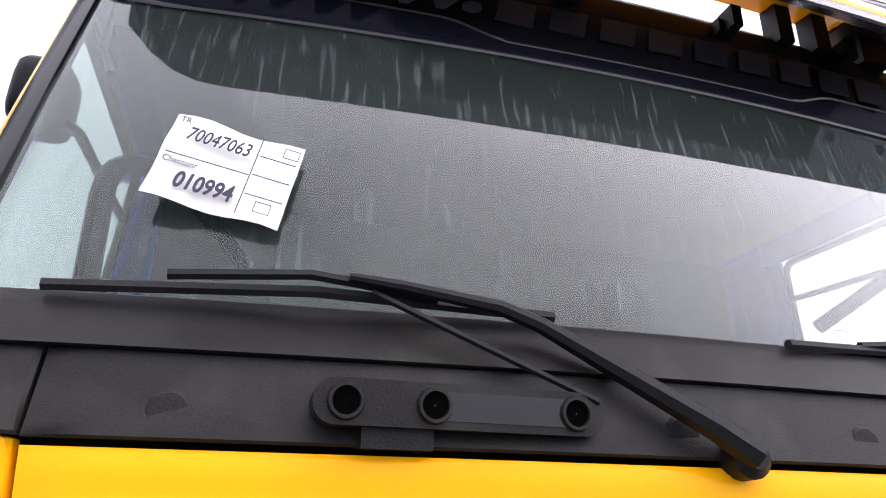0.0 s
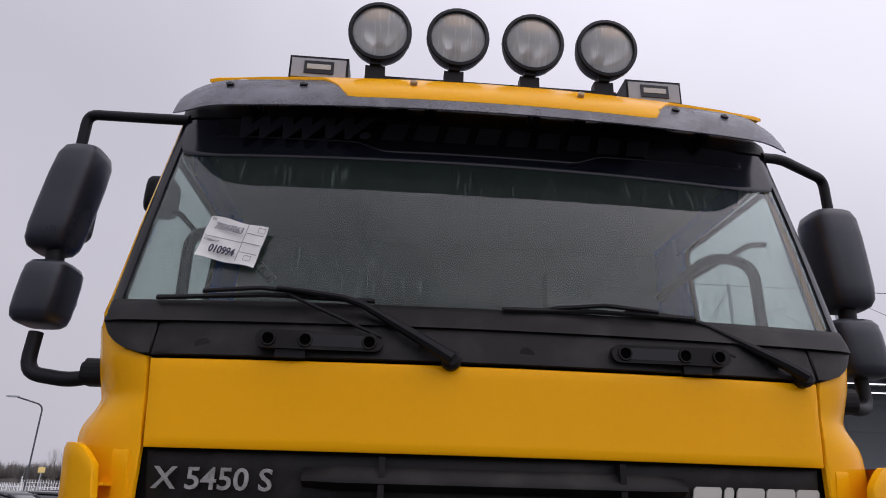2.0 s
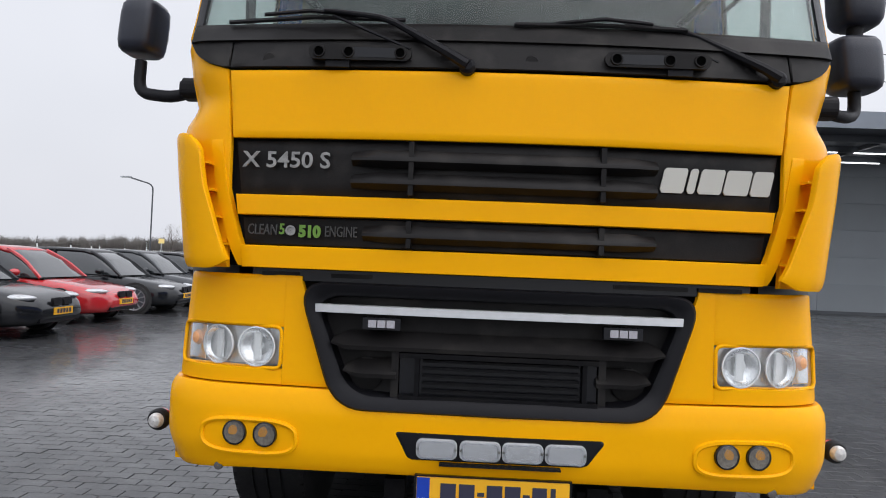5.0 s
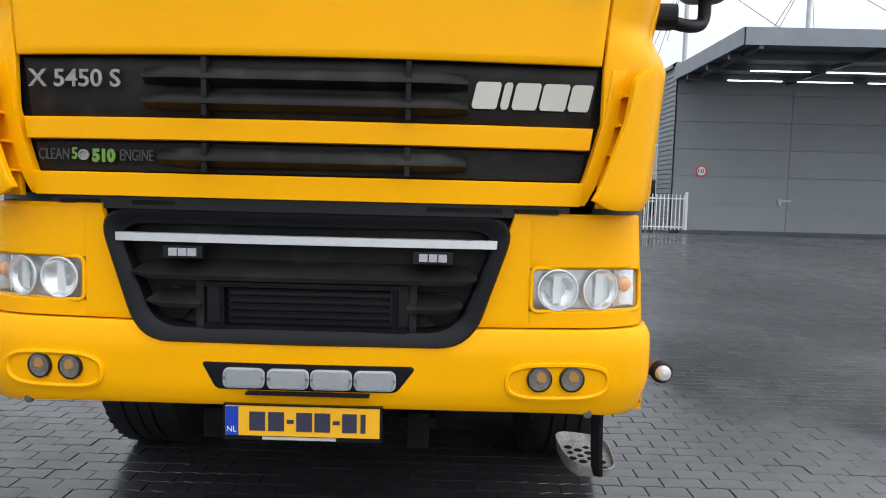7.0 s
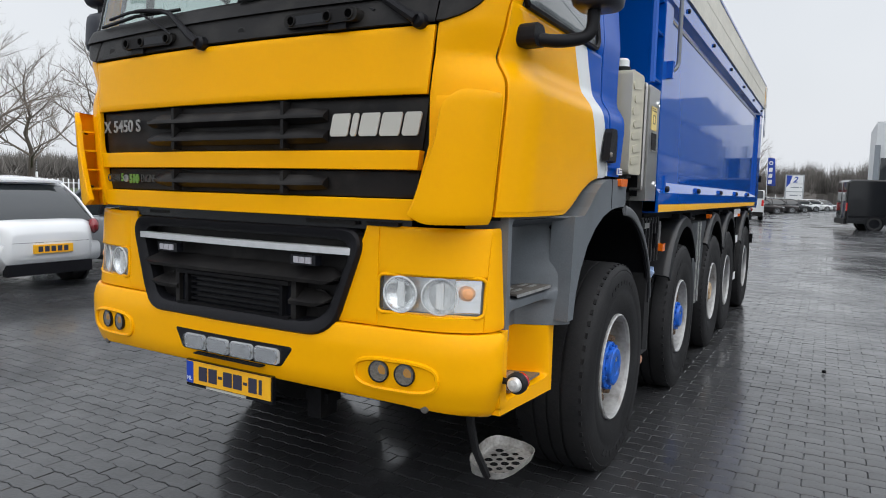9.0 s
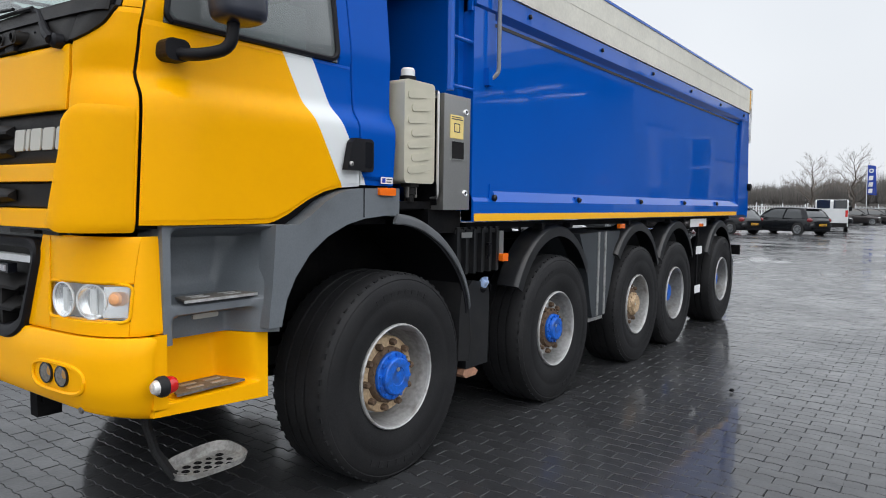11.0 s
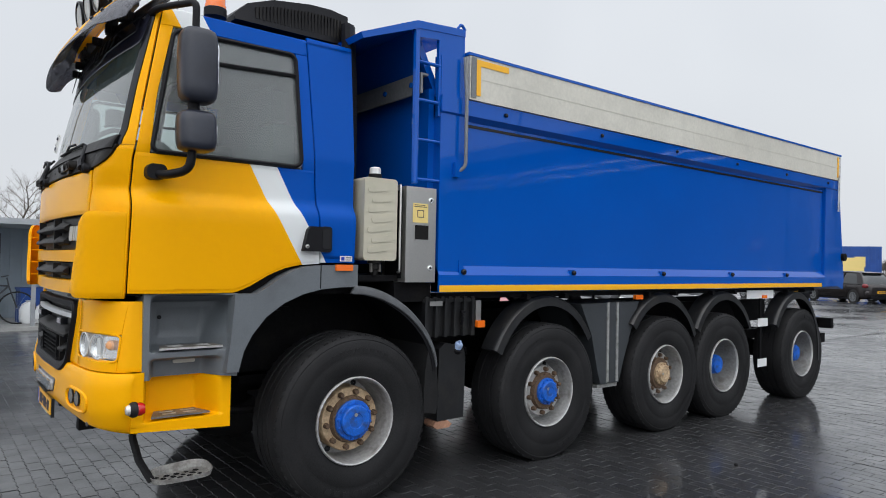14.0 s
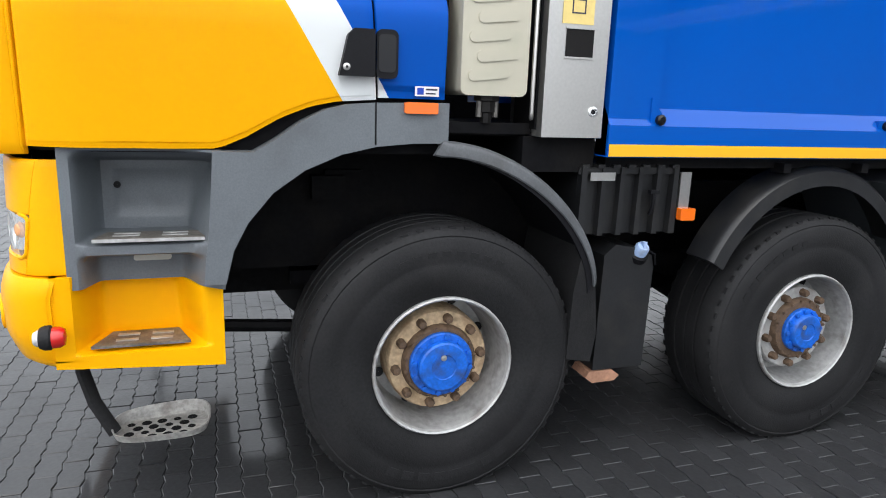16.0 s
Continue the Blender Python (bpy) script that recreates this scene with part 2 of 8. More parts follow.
M = {
    "cab": livery(),
    "yellow": shader("yellow_paint", (0.95, 0.44, 0.0), 0.2, coat=0.0, spec=0.10, blotch=0.03, rough_var=0.05),
    "blue": shader("blue_paint", (0.003, 0.084, 0.44), 0.045, coat=0.0, spec=0.33, blotch=0.05, blotch_scale=1.2, rough_var=0.03, bump=0.35, bump_scale=1.6),
    "white": shader("white_paint", (0.78, 0.79, 0.79), 0.35, blotch=0.05),
    "black": shader("black_plastic", (0.008, 0.008, 0.010), 0.48, spec=0.18, grain=0.25, grain_scale=220, bump=0.25, bump_scale=400, blotch=0.25),
    "trim": shader("dark_trim", (0.011, 0.0102, 0.0102), 0.45, spec=0.16, grain=0.2, grain_scale=200, bump=0.2, bump_scale=350, blotch=0.3, dirt=(0.06, 0.056, 0.05), dirt_amount=0.35, dirt_scale=7),
    "gloss_black": shader("gloss_black", (0.006, 0.0065, 0.009), 0.2, spec=0.35, blotch=0.2),
    "grey": shader("grey_plastic", (0.135, 0.15, 0.165), 0.42, grain=0.12, grain_scale=180, bump=0.15, bump_scale=300, blotch=0.12, dirt=(0.05, 0.05, 0.05), dirt_amount=0.3, dirt_scale=6),
    "rubber": shader("rubber", (0.014, 0.014, 0.015), 0.62, spec=0.22, grain=0.3, grain_scale=90, bump=0.3, bump_scale=160, blotch=0.35, blotch_scale=4, dirt=(0.03, 0.029, 0.028), dirt_amount=0.3, dirt_scale=5),
    "chassis": shader("chassis_steel", (0.005, 0.005, 0.006), 0.65, spec=0.12, grain=0.4, grain_scale=40, bump=0.3, bump_scale=50, dirt=(0.016, 0.014, 0.012), dirt_amount=0.4, dirt_scale=8),
    "rim": shader("rim_silver", (0.42, 0.42, 0.415), 0.45, 0.3, grain=0.15, blotch=0.2, dirt=(0.16, 0.12, 0.09), dirt_amount=0.6, dirt_scale=14),
    "rust": shader("rusty_hub", (0.47, 0.345, 0.215), 0.75, grain=0.35, grain_scale=50, dirt=(0.20, 0.115, 0.055), dirt_amount=0.8, dirt_scale=13, bump=0.5, bump_scale=90),
    "hubblue": shader("hub_blue", (0.006, 0.110, 0.54), 0.5, grain=0.3, grain_scale=70, blotch=0.25, blotch_scale=12, dirt=(0.03, 0.035, 0.055), dirt_amount=0.75, dirt_scale=18),
    "steel": shader("brushed_steel", (0.60, 0.59, 0.57), 0.3, 0.9, grain=0.05, grain_scale=90, blotch=0.05),
    "alu": shader("aluminium", (0.55, 0.55, 0.54), 0.42, 0.7, grain=0.2, grain_scale=80, dirt=(0.14, 0.12, 0.10), dirt_amount=0.6, dirt_scale=20, bump=0.2, bump_scale=90),
    "strip": shader("silver_strip", (0.62, 0.63, 0.64), 0.35, 0.5, grain=0.06, blotch=0.08),
    "tank_grey": shader("dark_grey_tank", (0.045, 0.050, 0.056), 0.45, spec=0.35, grain=0.12, grain_scale=120, blotch=0.15, dirt=(0.03, 0.03, 0.03), dirt_amount=0.3, dirt_scale=6),
    # darker copies of the rim silver: the gutter's shade put into the grey, plus dirt
    "rim_shaded": shader("rim_gutter", (0.36, 0.36, 0.355), 0.45, 0.3, grain=0.2, blotch=0.3, blotch_scale=6, dirt=(0.06, 0.05, 0.04), dirt_amount=0.7, dirt_scale=12),
    "rim_shaded_deep": shader("rim_shaded_grey", (0.25, 0.25, 0.245), 0.5, 0.3, grain=0.2, blotch=0.25, blotch_scale=6, dirt=(0.09, 0.07, 0.055), dirt_amount=0.7, dirt_scale=12),
    "tarp": shader("tarp_beige", (0.62, 0.60, 0.53), 0.6, grain=0.08, blotch=0.1, blotch_scale=1.5, dirt=(0.45, 0.44, 0.40), dirt_amount=0.35, dirt_scale=4, bump=0.1, bump_scale=30),
    "tank": shader("milky_plastic", (0.52, 0.49, 0.39), 0.4, blotch=0.08, dirt=(0.42, 0.42, 0.32), dirt_amount=0.4, dirt_scale=9),
    "band": shader("sun_band_film", (0.013, 0.014, 0.026), 0.16, spec=0.5, blotch=0.2),
    "chrome": shader("reflector", (0.90, 0.91, 0.92), 0.22, 0.9, grain=0.1, grain_scale=60),
    "lamp_mirror": shader("lamp_inside", (0.62, 0.63, 0.63), 0.28, 0.75, grain=0.12, grain_scale=50, blotch=0.2, blotch_scale=14),
    "lamp_white": shader("lamp_housing", (0.80, 0.81, 0.81), 0.25, 0.1, blotch=0.08),
    "orange": shader("orange_lens", (0.85, 0.16, 0.005), 0.2, coat=0.5),
    "indicator": shader("indicator_orange", (0.82, 0.40, 0.18), 0.25, grain=0.15, grain_scale=120),
    "red": shader("red_lens", (0.55, 0.01, 0.008), 0.2, coat=0.5),
    "lens": glass("clear_lens", (0.95, 0.96, 0.96), 1.6, 0.02, 0.20, (0.80, 0.82, 0.80), 0.09),
    # haze of both cab panes: grime, and sky reflection painted in as flat grey
    "windscreen": glass("windscreen_glass", (0.74, 0.87, 0.82), 1.0, 0.0, 0.21, (0.42, 0.54, 0.49), 0.055),
    "sideglass": glass("side_glass", (0.84, 0.92, 0.90), 1.8, 0.0, 0.30, (0.50, 0.53, 0.54), 0.27, False),
    "interior": shader("cab_interior", (0.105, 0.135, 0.126), 0.9, spec=0.1, blotch=0.2),
    "paper": shader("paper", (0.78, 0.78, 0.75), 0.8, grain=0.05, blotch=0.05),
    "ink": shader("ink", (0.03, 0.03, 0.06), 0.7),
    "sticker_yellow": shader("sticker_yellow", (0.80, 0.62, 0.22), 0.5, grain=0.08),
    "letter": shader("letter_white", (0.50, 0.49, 0.44), 0.4, blotch=0.1),
    "letter_dull": shader("letter_dull", (0.27, 0.27, 0.26), 0.45, grain=0.3, grain_scale=60, blotch=0.35, blotch_scale=14),
    "letter_grey": shader("letter_worn", (0.055, 0.055, 0.052), 0.5),
    "letter_green": shader("letter_green", (0.13, 0.27, 0.035), 0.4),
    "plate": shader("plate_amber", (0.92, 0.47, 0.015), 0.35),
    "plate_blue": shader("plate_blue", (0.01, 0.05, 0.42), 0.35),
}


# ---- building helpers ----
def part(name, bm, material, parent=None, label="", smooth=False, bevel=0.0, recalc=True):
    """Links a bmesh as one mesh object, under a thing or a part."""
    if bevel:
        bmesh.ops.bevel(bm, geom=[e for e in bm.edges if len(e.link_faces) == 2 and e.calc_face_angle(0) > 0.5], offset=bevel, segments=2, affect="EDGES", clamp_overlap=True)
    if recalc is True:
        bmesh.ops.recalc_face_normals(bm, faces=bm.faces)
    elif recalc:
        bm.normal_update()
        bmesh.ops.reverse_faces(bm, faces=[f for f in bm.faces if f.normal.dot(Vector(recalc)) < 0])
    me = bpy.data.meshes.new(name)
    bm.to_mesh(me)
    bm.free()
    if smooth:
        me.polygons.foreach_set("use_smooth", [True] * len(me.polygons))
        if smooth != "all":
            me.set_sharp_from_angle(angle=radians(38))
    me.materials.append(M[material] if isinstance(material, str) else material)
    ob = new(name, me)
    if parent:
        ob.parent = parent
    if label:
        ob["label"] = label
    return ob


def thing(name, label, category, group="", kind="", at=(0, 0, 0), turn=0.0):
    """An empty at the base of a thing, which parents its parts."""
    ob = new(name)
    ob.empty_display_size = 0.1
    ob.matrix_basis = pose(*at, 0, 0, turn)
    return tagged(ob, label, category, group, kind)


def box(bm, x0, x1, y0, y1, z0, z1, m=None):
    v = [bm.verts.new(Vector(c)) for c in ((x0, y0, z0), (x1, y0, z0), (x1, y1, z0), (x0, y1, z0), (x0, y0, z1), (x1, y0, z1), (x1, y1, z1), (x0, y1, z1))]
    for f in ((3, 2, 1, 0), (4, 5, 6, 7), (0, 1, 5, 4), (1, 2, 6, 5), (2, 3, 7, 6), (3, 0, 4, 7)):
        bm.faces.new([v[i] for i in f])
    if m is not None:
        bmesh.ops.transform(bm, matrix=m, verts=v)
    return v


def boxes(*dims):
    bm = bmesh.new()
    for d in dims:
        box(bm, *d)
    return bm


def loft(bm, rings, close=True, cap=True):
    """Skin between rings of points."""
    vs = [[bm.verts.new(Vector(p)) for p in r] for r in rings]
    n = len(vs[0])
    for a, b in zip(vs, vs[1:]):
        for i in range(n if close else n - 1):
            j = (i + 1) % n
            bm.faces.new((a[i], a[j], b[j], b[i]))
    if cap and close:
        bm.faces.new(vs[0][::-1])
        bm.faces.new(vs[-1])
    return vs


def tube(points, r, seg=10, bm=None, flat=1.0):
    """A round bar along points."""
    bm = bm or bmesh.new()
    pts = [Vector(p) for p in points]
    rings, up = [], None
    for i, p in enumerate(pts):
        d = (pts[min(i + 1, len(pts) - 1)] - pts[max(i - 1, 0)]).normalized()
        if up is None:
            up = d.orthogonal().normalized()
        side = d.cross(up).normalized()
        up = side.cross(d).normalized()
        rr = r[i] if isinstance(r, (list, tuple)) else r
        rings.append([p + rr * (math.cos(a) * side + flat * math.sin(a) * up) for a in [2 * math.pi * k / seg for k in range(seg)]])
    loft(bm, rings)
    return bm


def bent(points, radius=0.06, steps=5):
    """The points with their inner corners rounded."""
    pts = [Vector(p) for p in points]
    out = [pts[0]]
    for a, b, c in zip(pts, pts[1:], pts[2:]):
        d0, d1 = (a - b), (c - b)
        k = min(radius, d0.length * 0.45, d1.length * 0.45)
        p, q = b + d0.normalized() * k, b + d1.normalized() * k
        for i in range(steps + 1):
            t = i / steps
            out.append((1 - t) ** 2 * p + 2 * t * (1 - t) * b + t * t * q)
    return out + [pts[-1]]


def lathe(profile, seg=32, bm=None, m=None, cap=False):
    """Turns (radius, along x) points round the x axis."""
    bm = bm or bmesh.new()
    m = m or Matrix()
    rings = [[m @ Vector((h, r * math.cos(2 * math.pi * k / seg), r * math.sin(2 * math.pi * k / seg))) for k in range(seg)] for r, h in profile]
    loft(bm, rings, cap=cap)
    return bm


def prism(outline, depth, place):
    """An outline of (u, v) points, extruded by depth; place(u, v, w) gives the world point."""
    bm = bmesh.new()
    loft(bm, [[place(u, v, w) for u, v in outline] for w in (0.0, depth)])
    return bm


def rounded(x0, x1, y0, y1, r, n=4):
    """A rounded rectangle outline."""
    out = []
    for cx, cy, a0 in ((x1 - r, y1 - r, 0), (x0 + r, y1 - r, 90), (x0 + r, y0 + r, 180), (x1 - r, y0 + r, 270)):
        for k in range(n + 1):
            a = radians(a0 + 90 * k / n)
            out.append((cx + r * math.cos(a), cy + r * math.sin(a)))
    return out


def lerp(table, z):
    for (z0, v0), (z1, v1) in zip(table, table[1:]):
        if z <= z1:
            t = min(max((z - z0) / (z1 - z0), 0), 1)
            return v0 + (v1 - v0) * t
    return table[-1][1]


def lettering(name, body, size, material, parent, m, shear=0.0, bold=0.0, label="", depth=0.002, fit=None):
    """Letters in the built-in font as a mesh; fit: the width in metres that they fill."""
    cu = bpy.data.curves.new(name, "FONT")
    cu.body, cu.size, cu.shear, cu.offset, cu.extrude, cu.resolution_u = body, size, shear, bold, depth, 3
    tmp = bpy.data.objects.new(name, cu)
    me = bpy.data.meshes.new_from_object(tmp)
    bpy.data.objects.remove(tmp)
    if fit:
        xs = [v.co.x for v in me.vertices]
        k = fit / (max(xs) - min(xs))
        for v in me.vertices:
            v.co.x = (v.co.x - min(xs)) * k
    me.materials.append(M[material])
    ob = new(name, me)
    ob.parent = parent
    ob.matrix_basis = m
    if label:
        ob["label"] = label
    return ob



# ---- the truck: cab ----
truck = thing("dump_truck", "yellow and blue five-axle dump truck parked on wet pavers", "truck")

W_TAB = [(1.30, 1.15), (1.345, 1.170), (1.75, 1.197), (1.805, 1.196), (1.83, 1.188), (1.875, 1.158), (1.90, 1.152), (2.02, 1.152), (2.17, 1.158), (2.93, 1.085), (3.06, 1.02)]
Y_TAB = [(1.30, 0.0), (1.76, -0.008), (2.0, -0.002), (2.10, 0.03), (2.17, 0.075), (2.48, 0.135), (2.93, 0.24), (3.06, 0.36)]


def outline_upper(s, z):
    """Plan of the upper cab at height z: s 0..1 the front from its middle, 1..2 the corner, 2..3 the side."""
    w, y0 = lerp(W_TAB, z), lerp(Y_TAB, z)
    sg, s = (-1 if s < 0 else 1), abs(s)
    rx, ry = lerp([(1.9, 0.27), (2.14, 0.10), (2.93, 0.09)], z), lerp([(1.9, 0.36), (2.14, 0.13), (2.93, 0.13)], z)
    xc = w - rx
    if s <= 1:
        x = s * xc
        return sg * x, y0 + 0.075 * (x / 1.06) ** 2
    yf = y0 + 0.075 * (xc / 1.06) ** 2
    if s <= 2:
        a = (s - 1) * math.pi / 2
        return sg * (xc + rx * math.sin(a)), yf + ry * (1 - math.cos(a)) + 0.1 * rx * math.sin(a) * (2 - s)
    return sg * w, yf + ry + (s - 2) * (1.52 - yf - ry)


def outline_lower(s, z):
    """Plan of the bumper and lamp panels."""
    w = lerp([(0.58, 1.06), (0.64, 1.11), (0.75, 1.14), (0.90, 1.14), (0.935, 1.125), (1.30, 1.10)], z)
    y0 = lerp([(0.58, 0.07), (0.64, 0.03), (0.72, 0.004), (0.86, 0.0), (0.93, 0.02), (1.30, 0.03)], z)
    sg, s = (-1 if s < 0 else 1), abs(s)
    rx, ry = 0.27, 0.17
    xc = w - rx
    if s <= 1:
        x = s * xc
        return sg * x, y0 + 0.06 * x ** 2
    yf = y0 + 0.06 * xc ** 2
    if s <= 2:
        a = (s - 1) * math.pi / 2
        return sg * (xc + rx * math.sin(a)), yf + ry * (1 - math.cos(a)) + 0.08 * rx * math.sin(a) * (2 - s)
    return sg * w, yf + ry + (s - 2) * 0.6


def s_of_x(plan, x, z):
    lo, hi = 0.0, 2.0
    for _ in range(30):
        mid = (lo + hi) / 2
        lo, hi = (mid, hi) if plan(mid, z)[0] < abs(x) else (lo, mid)
    return math.copysign(lo, x)


def s_of_y(plan, y, z):
    lo, hi = 1.0, 3.0
    for _ in range(30):
        mid = (lo + hi) / 2
        lo, hi = (mid, hi) if plan(mid, z)[1] < y else (lo, mid)
    return lo


def skin(plan, a, b, z0, z1, off=0.0, nu=16, nv=8, thick=0.02, bm=None, sign=1):
    """A curved panel on a plan between the edges a(z) and b(z), from z0(u) to z1(u), with its edges turned in."""
    bm = bm or bmesh.new()
    f = lambda g, t: g(t) if callable(g) else g  # noqa: E731
    lu, lv = [i / nu for i in range(nu + 1)], [i / nv for i in range(nv + 1)]
    lu = [0, 0.012] + lu[1:-1] + [0.988, 1]
    lv = [0, 0.03] + lv[1:-1] + [0.97, 1]

    def at(u, v, o):
        za, zb = f(z0, u), f(z1, u)
        z = za + (zb - za) * v
        s = f(a, z) + (f(b, z) - f(a, z)) * u
        e = 1e-3
        x, y = plan(s, z)
        x2, y2 = plan(s + e, z)
        n = Vector((y2 - y, -(x2 - x), 0)).normalized()
        return Vector((sign * (x + n.x * o), y + n.y * o, z))

    grid = [[bm.verts.new(at(u, v, f(off, u) - (0.004 if u in (0, 1) or v in (0, 1) else 0))) for u in lu] for v in lv]
    for r0, r1 in zip(grid, grid[1:]):
        for i in range(len(lu) - 1):
            bm.faces.new((r0[i], r0[i + 1], r1[i + 1], r1[i]))
    if thick:
        rim = [(0, i) for i in range(len(lu))] + [(j, len(lu) - 1) for j in range(1, len(lv))] + [(len(lv) - 1, i) for i in range(len(lu) - 2, -1, -1)] + [(j, 0) for j in range(len(lv) - 2, 0, -1)]
        inner = [bm.verts.new(at(lu[i], lv[j], f(off, lu[i]) - thick)) for j, i in rim]
        outer = [grid[j][i] for j, i in rim]
        for k in range(len(rim)):
            q = (k + 1) % len(rim)
            bm.faces.new((outer[q], outer[k], inner[k], inner[q]))
    return bm


UP, LOW = outline_upper, outline_lower
sx = lambda x: (lambda z: s_of_x(UP, x if not callable(x) else x(z), z))  # noqa: E731
sy = lambda y: (lambda z: s_of_y(UP, y if not callable(y) else y(z), z))  # noqa: E731
lx = lambda x: (lambda z: s_of_x(LOW, x if not callable(x) else x(z), z))  # noqa: E731
ly = lambda y: (lambda z: s_of_y(LOW, y if not callable(y) else y(z), z))  # noqa: E731
table = lambda *rows: (lambda t: lerp(rows, t))  # noqa: E731


def front_y(x, z, plan=outline_upper):
    return plan(abs(s_of_x(plan, abs(x), z)), z)[1]


shut = table((1.30, 0.195), (2.05, 0.205), (2.38, 0.255), (2.88, 0.345), (2.95, 0.36))     # front edge of the door
shut_back = table((1.50, 1.28), (2.04, 1.245), (2.93, 1.198))                            # rear edge of the door
screen_x = table((2.0, 0.945), (2.05, 1.03), (2.12, 1.105), (2.17, 1.108), (2.93, 1.042))                 # side edge of the windscreen field

# a near-black inner shell, added to shut the gaps between the panels and keep them dark
bm = bmesh.new()
rings = []
for z in (1.33, 1.8, 2.10):
    ring = []
    for k in range(-30, 31):
        x, y = UP(k / 10, z)
        ring.append((x * 0.965, y * 0.985 + 0.03, z))
    rings.append(ring)
loft(bm, rings, close=True, cap=True)
part("cab_inner_shell", bm, "chassis", truck, "dark shell added behind the cab panels")

front_panel = part("front_panel", skin(UP, sx(lambda z: -lerp([(1.757, 0.912), (2.0, 0.936)], z)), sx(table((1.757, 0.912), (2.0, 0.936))), 1.762, 1.992, 0.006, 30, 8), "yellow", truck, "plain yellow front hatch panel", smooth=True)

for sg in (1, -1):
    part("corner_panel", skin(UP, sx(table((1.30, 0.92), (1.757, 0.922), (2.0, 0.945), (2.012, 1.0), (2.03, 1.04), (2.06, 1.075), (2.09, 1.095), (2.12, 1.108))), sy(lambda z: shut(z) - 0.005), 1.322, 2.118, 0.0, 14, 40, sign=sg), "cab", truck, smooth=True)
    part("pillar", skin(UP, sx(lambda z: screen_x(z) + 0.008), sy(lambda z: shut(z) - 0.005), 2.121, 2.93, 0.0, 6, 10, sign=sg), "cab", truck, "yellow windscreen pillar", smooth=True)

    # door with its window
    door = part("door", skin(UP, sy(lambda z: shut(z) + 0.005), sy(lambda z: shut_back(z) - 0.004),
                             lambda u: lerp([(0.195, 1.345), (0.76, 1.345), (0.86, 1.347), (0.93, 1.385), (1.02, 1.45), (1.10, 1.49), (1.17, 1.508), (1.28, 1.518)], 0.2 + u * 1.08), 2.085, 0.0, 40, 40, sign=sg), "cab", truck, "yellow door with white stripe and blue rear part", smooth=True)
    win_f, win_b = table((2.085, 0.285), (2.40, 0.315), (2.80, 0.40)), table((2.085, 1.165), (2.80, 1.125))
    bm = skin(UP, sy(lambda z: shut(z) + 0.005), sy(win_f), 2.085, 2.80, 0.0, 4, 10, sign=sg)
    skin(UP, sy(win_b), sy(lambda z: shut_back(z) - 0.004), 2.085, 2.80, 0.0, 4, 10, bm=bm, sign=sg)
    skin(UP, sy(lambda z: shut(z) + 0.005), sy(lambda z: shut_back(z) - 0.004), 2.80, 2.90, 0.0, 24, 4, bm=bm, sign=sg)
    part("window_frame", bm, "cab", door, "painted door frame round the window", smooth=True)
    part("window_pane", skin(UP, sy(lambda z: win_f(z) + 0.002), sy(lambda z: win_b(z) - 0.002), 2.09, 2.797, -0.008, 6, 6, thick=0.0, sign=sg), "sideglass", door, "side window glass, greyed by grime and painted-in sky reflection", smooth=True, recalc=(sg, 0, 0)).visible_shadow = False
    # rubber seal round the pane, and the bar of the vent window
    w_at = lambda y, z: Vector((sg * (lerp(W_TAB, z) + 0.001), y, z))  # noqa: E731
    seal = [w_at(a, b) for a, b in ((0.318, 2.097), (1.12, 2.099), (1.152, 2.13), (1.122, 2.765), (1.095, 2.790), (0.43, 2.782), (0.400, 2.755), (0.294, 2.12))]
    part("window_seal", tube(bent(seal + seal[:1], 0.03, 4), 0.013, 6, flat=1.0), "black", door, smooth=True)
    part("window_bar", tube([w_at(0.50, 2.60), w_at(0.60, 2.635), w_at(1.125, 2.66)], 0.012, 6), "black", door, smooth=True)
    # handle: black trapezium with a recessed grip
    hx = sg * 1.20
    bm = prism([(1.140, 1.592), (1.258, 1.592), (1.258, 1.742), (1.190, 1.742), (1.170, 1.722)], 0.035, lambda u, v, w: (hx + sg * w, u, v))
    grip = part("door_handle", bm, "black", door, "black door handle with a key lock", bevel=0.008)
    part("handle_recess", prism(rounded(1.268, 1.341, 1.588, 1.746, 0.02), 0.025, lambda u, v, w: (sg * 1.188 + sg * w, u, v)), "black", grip, bevel=0.004)
    part("handle_shell", prism(rounded(1.273, 1.333, 1.608, 1.730, 0.015), 0.012, lambda u, v, w: (sg * 1.204 + sg * w, u, v)), "gloss_black", grip, bevel=0.003)
    part("key_lock", lathe([(0.012, 0), (0.012, 0.006), (0.004, 0.008)], 12, m=pose(sg * 1.235, 1.163, 1.620) @ pose(0, 0, 0, 0, 0, 0 if sg > 0 else 180)), "steel", grip, smooth=True)
    # cab rear corner behind the door
    part("rear_corner", skin(UP, sy(lambda z: shut_back(z) + 0.004), 3.0, 1.525, 2.92, 0.0, 8, 56, sign=sg), "cab", truck, "blue cab rear corner panel", smooth=True)
    bm = boxes((sg * 1.2, sg * 1.204, 1.405, 1.49, 1.535, 1.568))
    tag = part("dealer_sticker", bm, "white", truck, "small white sticker with blue mark")
    part("sticker_mark", boxes((sg * 1.204, sg * 1.205, 1.412, 1.435, 1.54, 1.563)), "plate_blue", tag)
    part("sticker_line", boxes((sg * 1.204, sg * 1.205, 1.443, 1.484, 1.555, 1.561), (sg * 1.204, sg * 1.205, 1.443, 1.478, 1.542, 1.547)), "ink", tag)

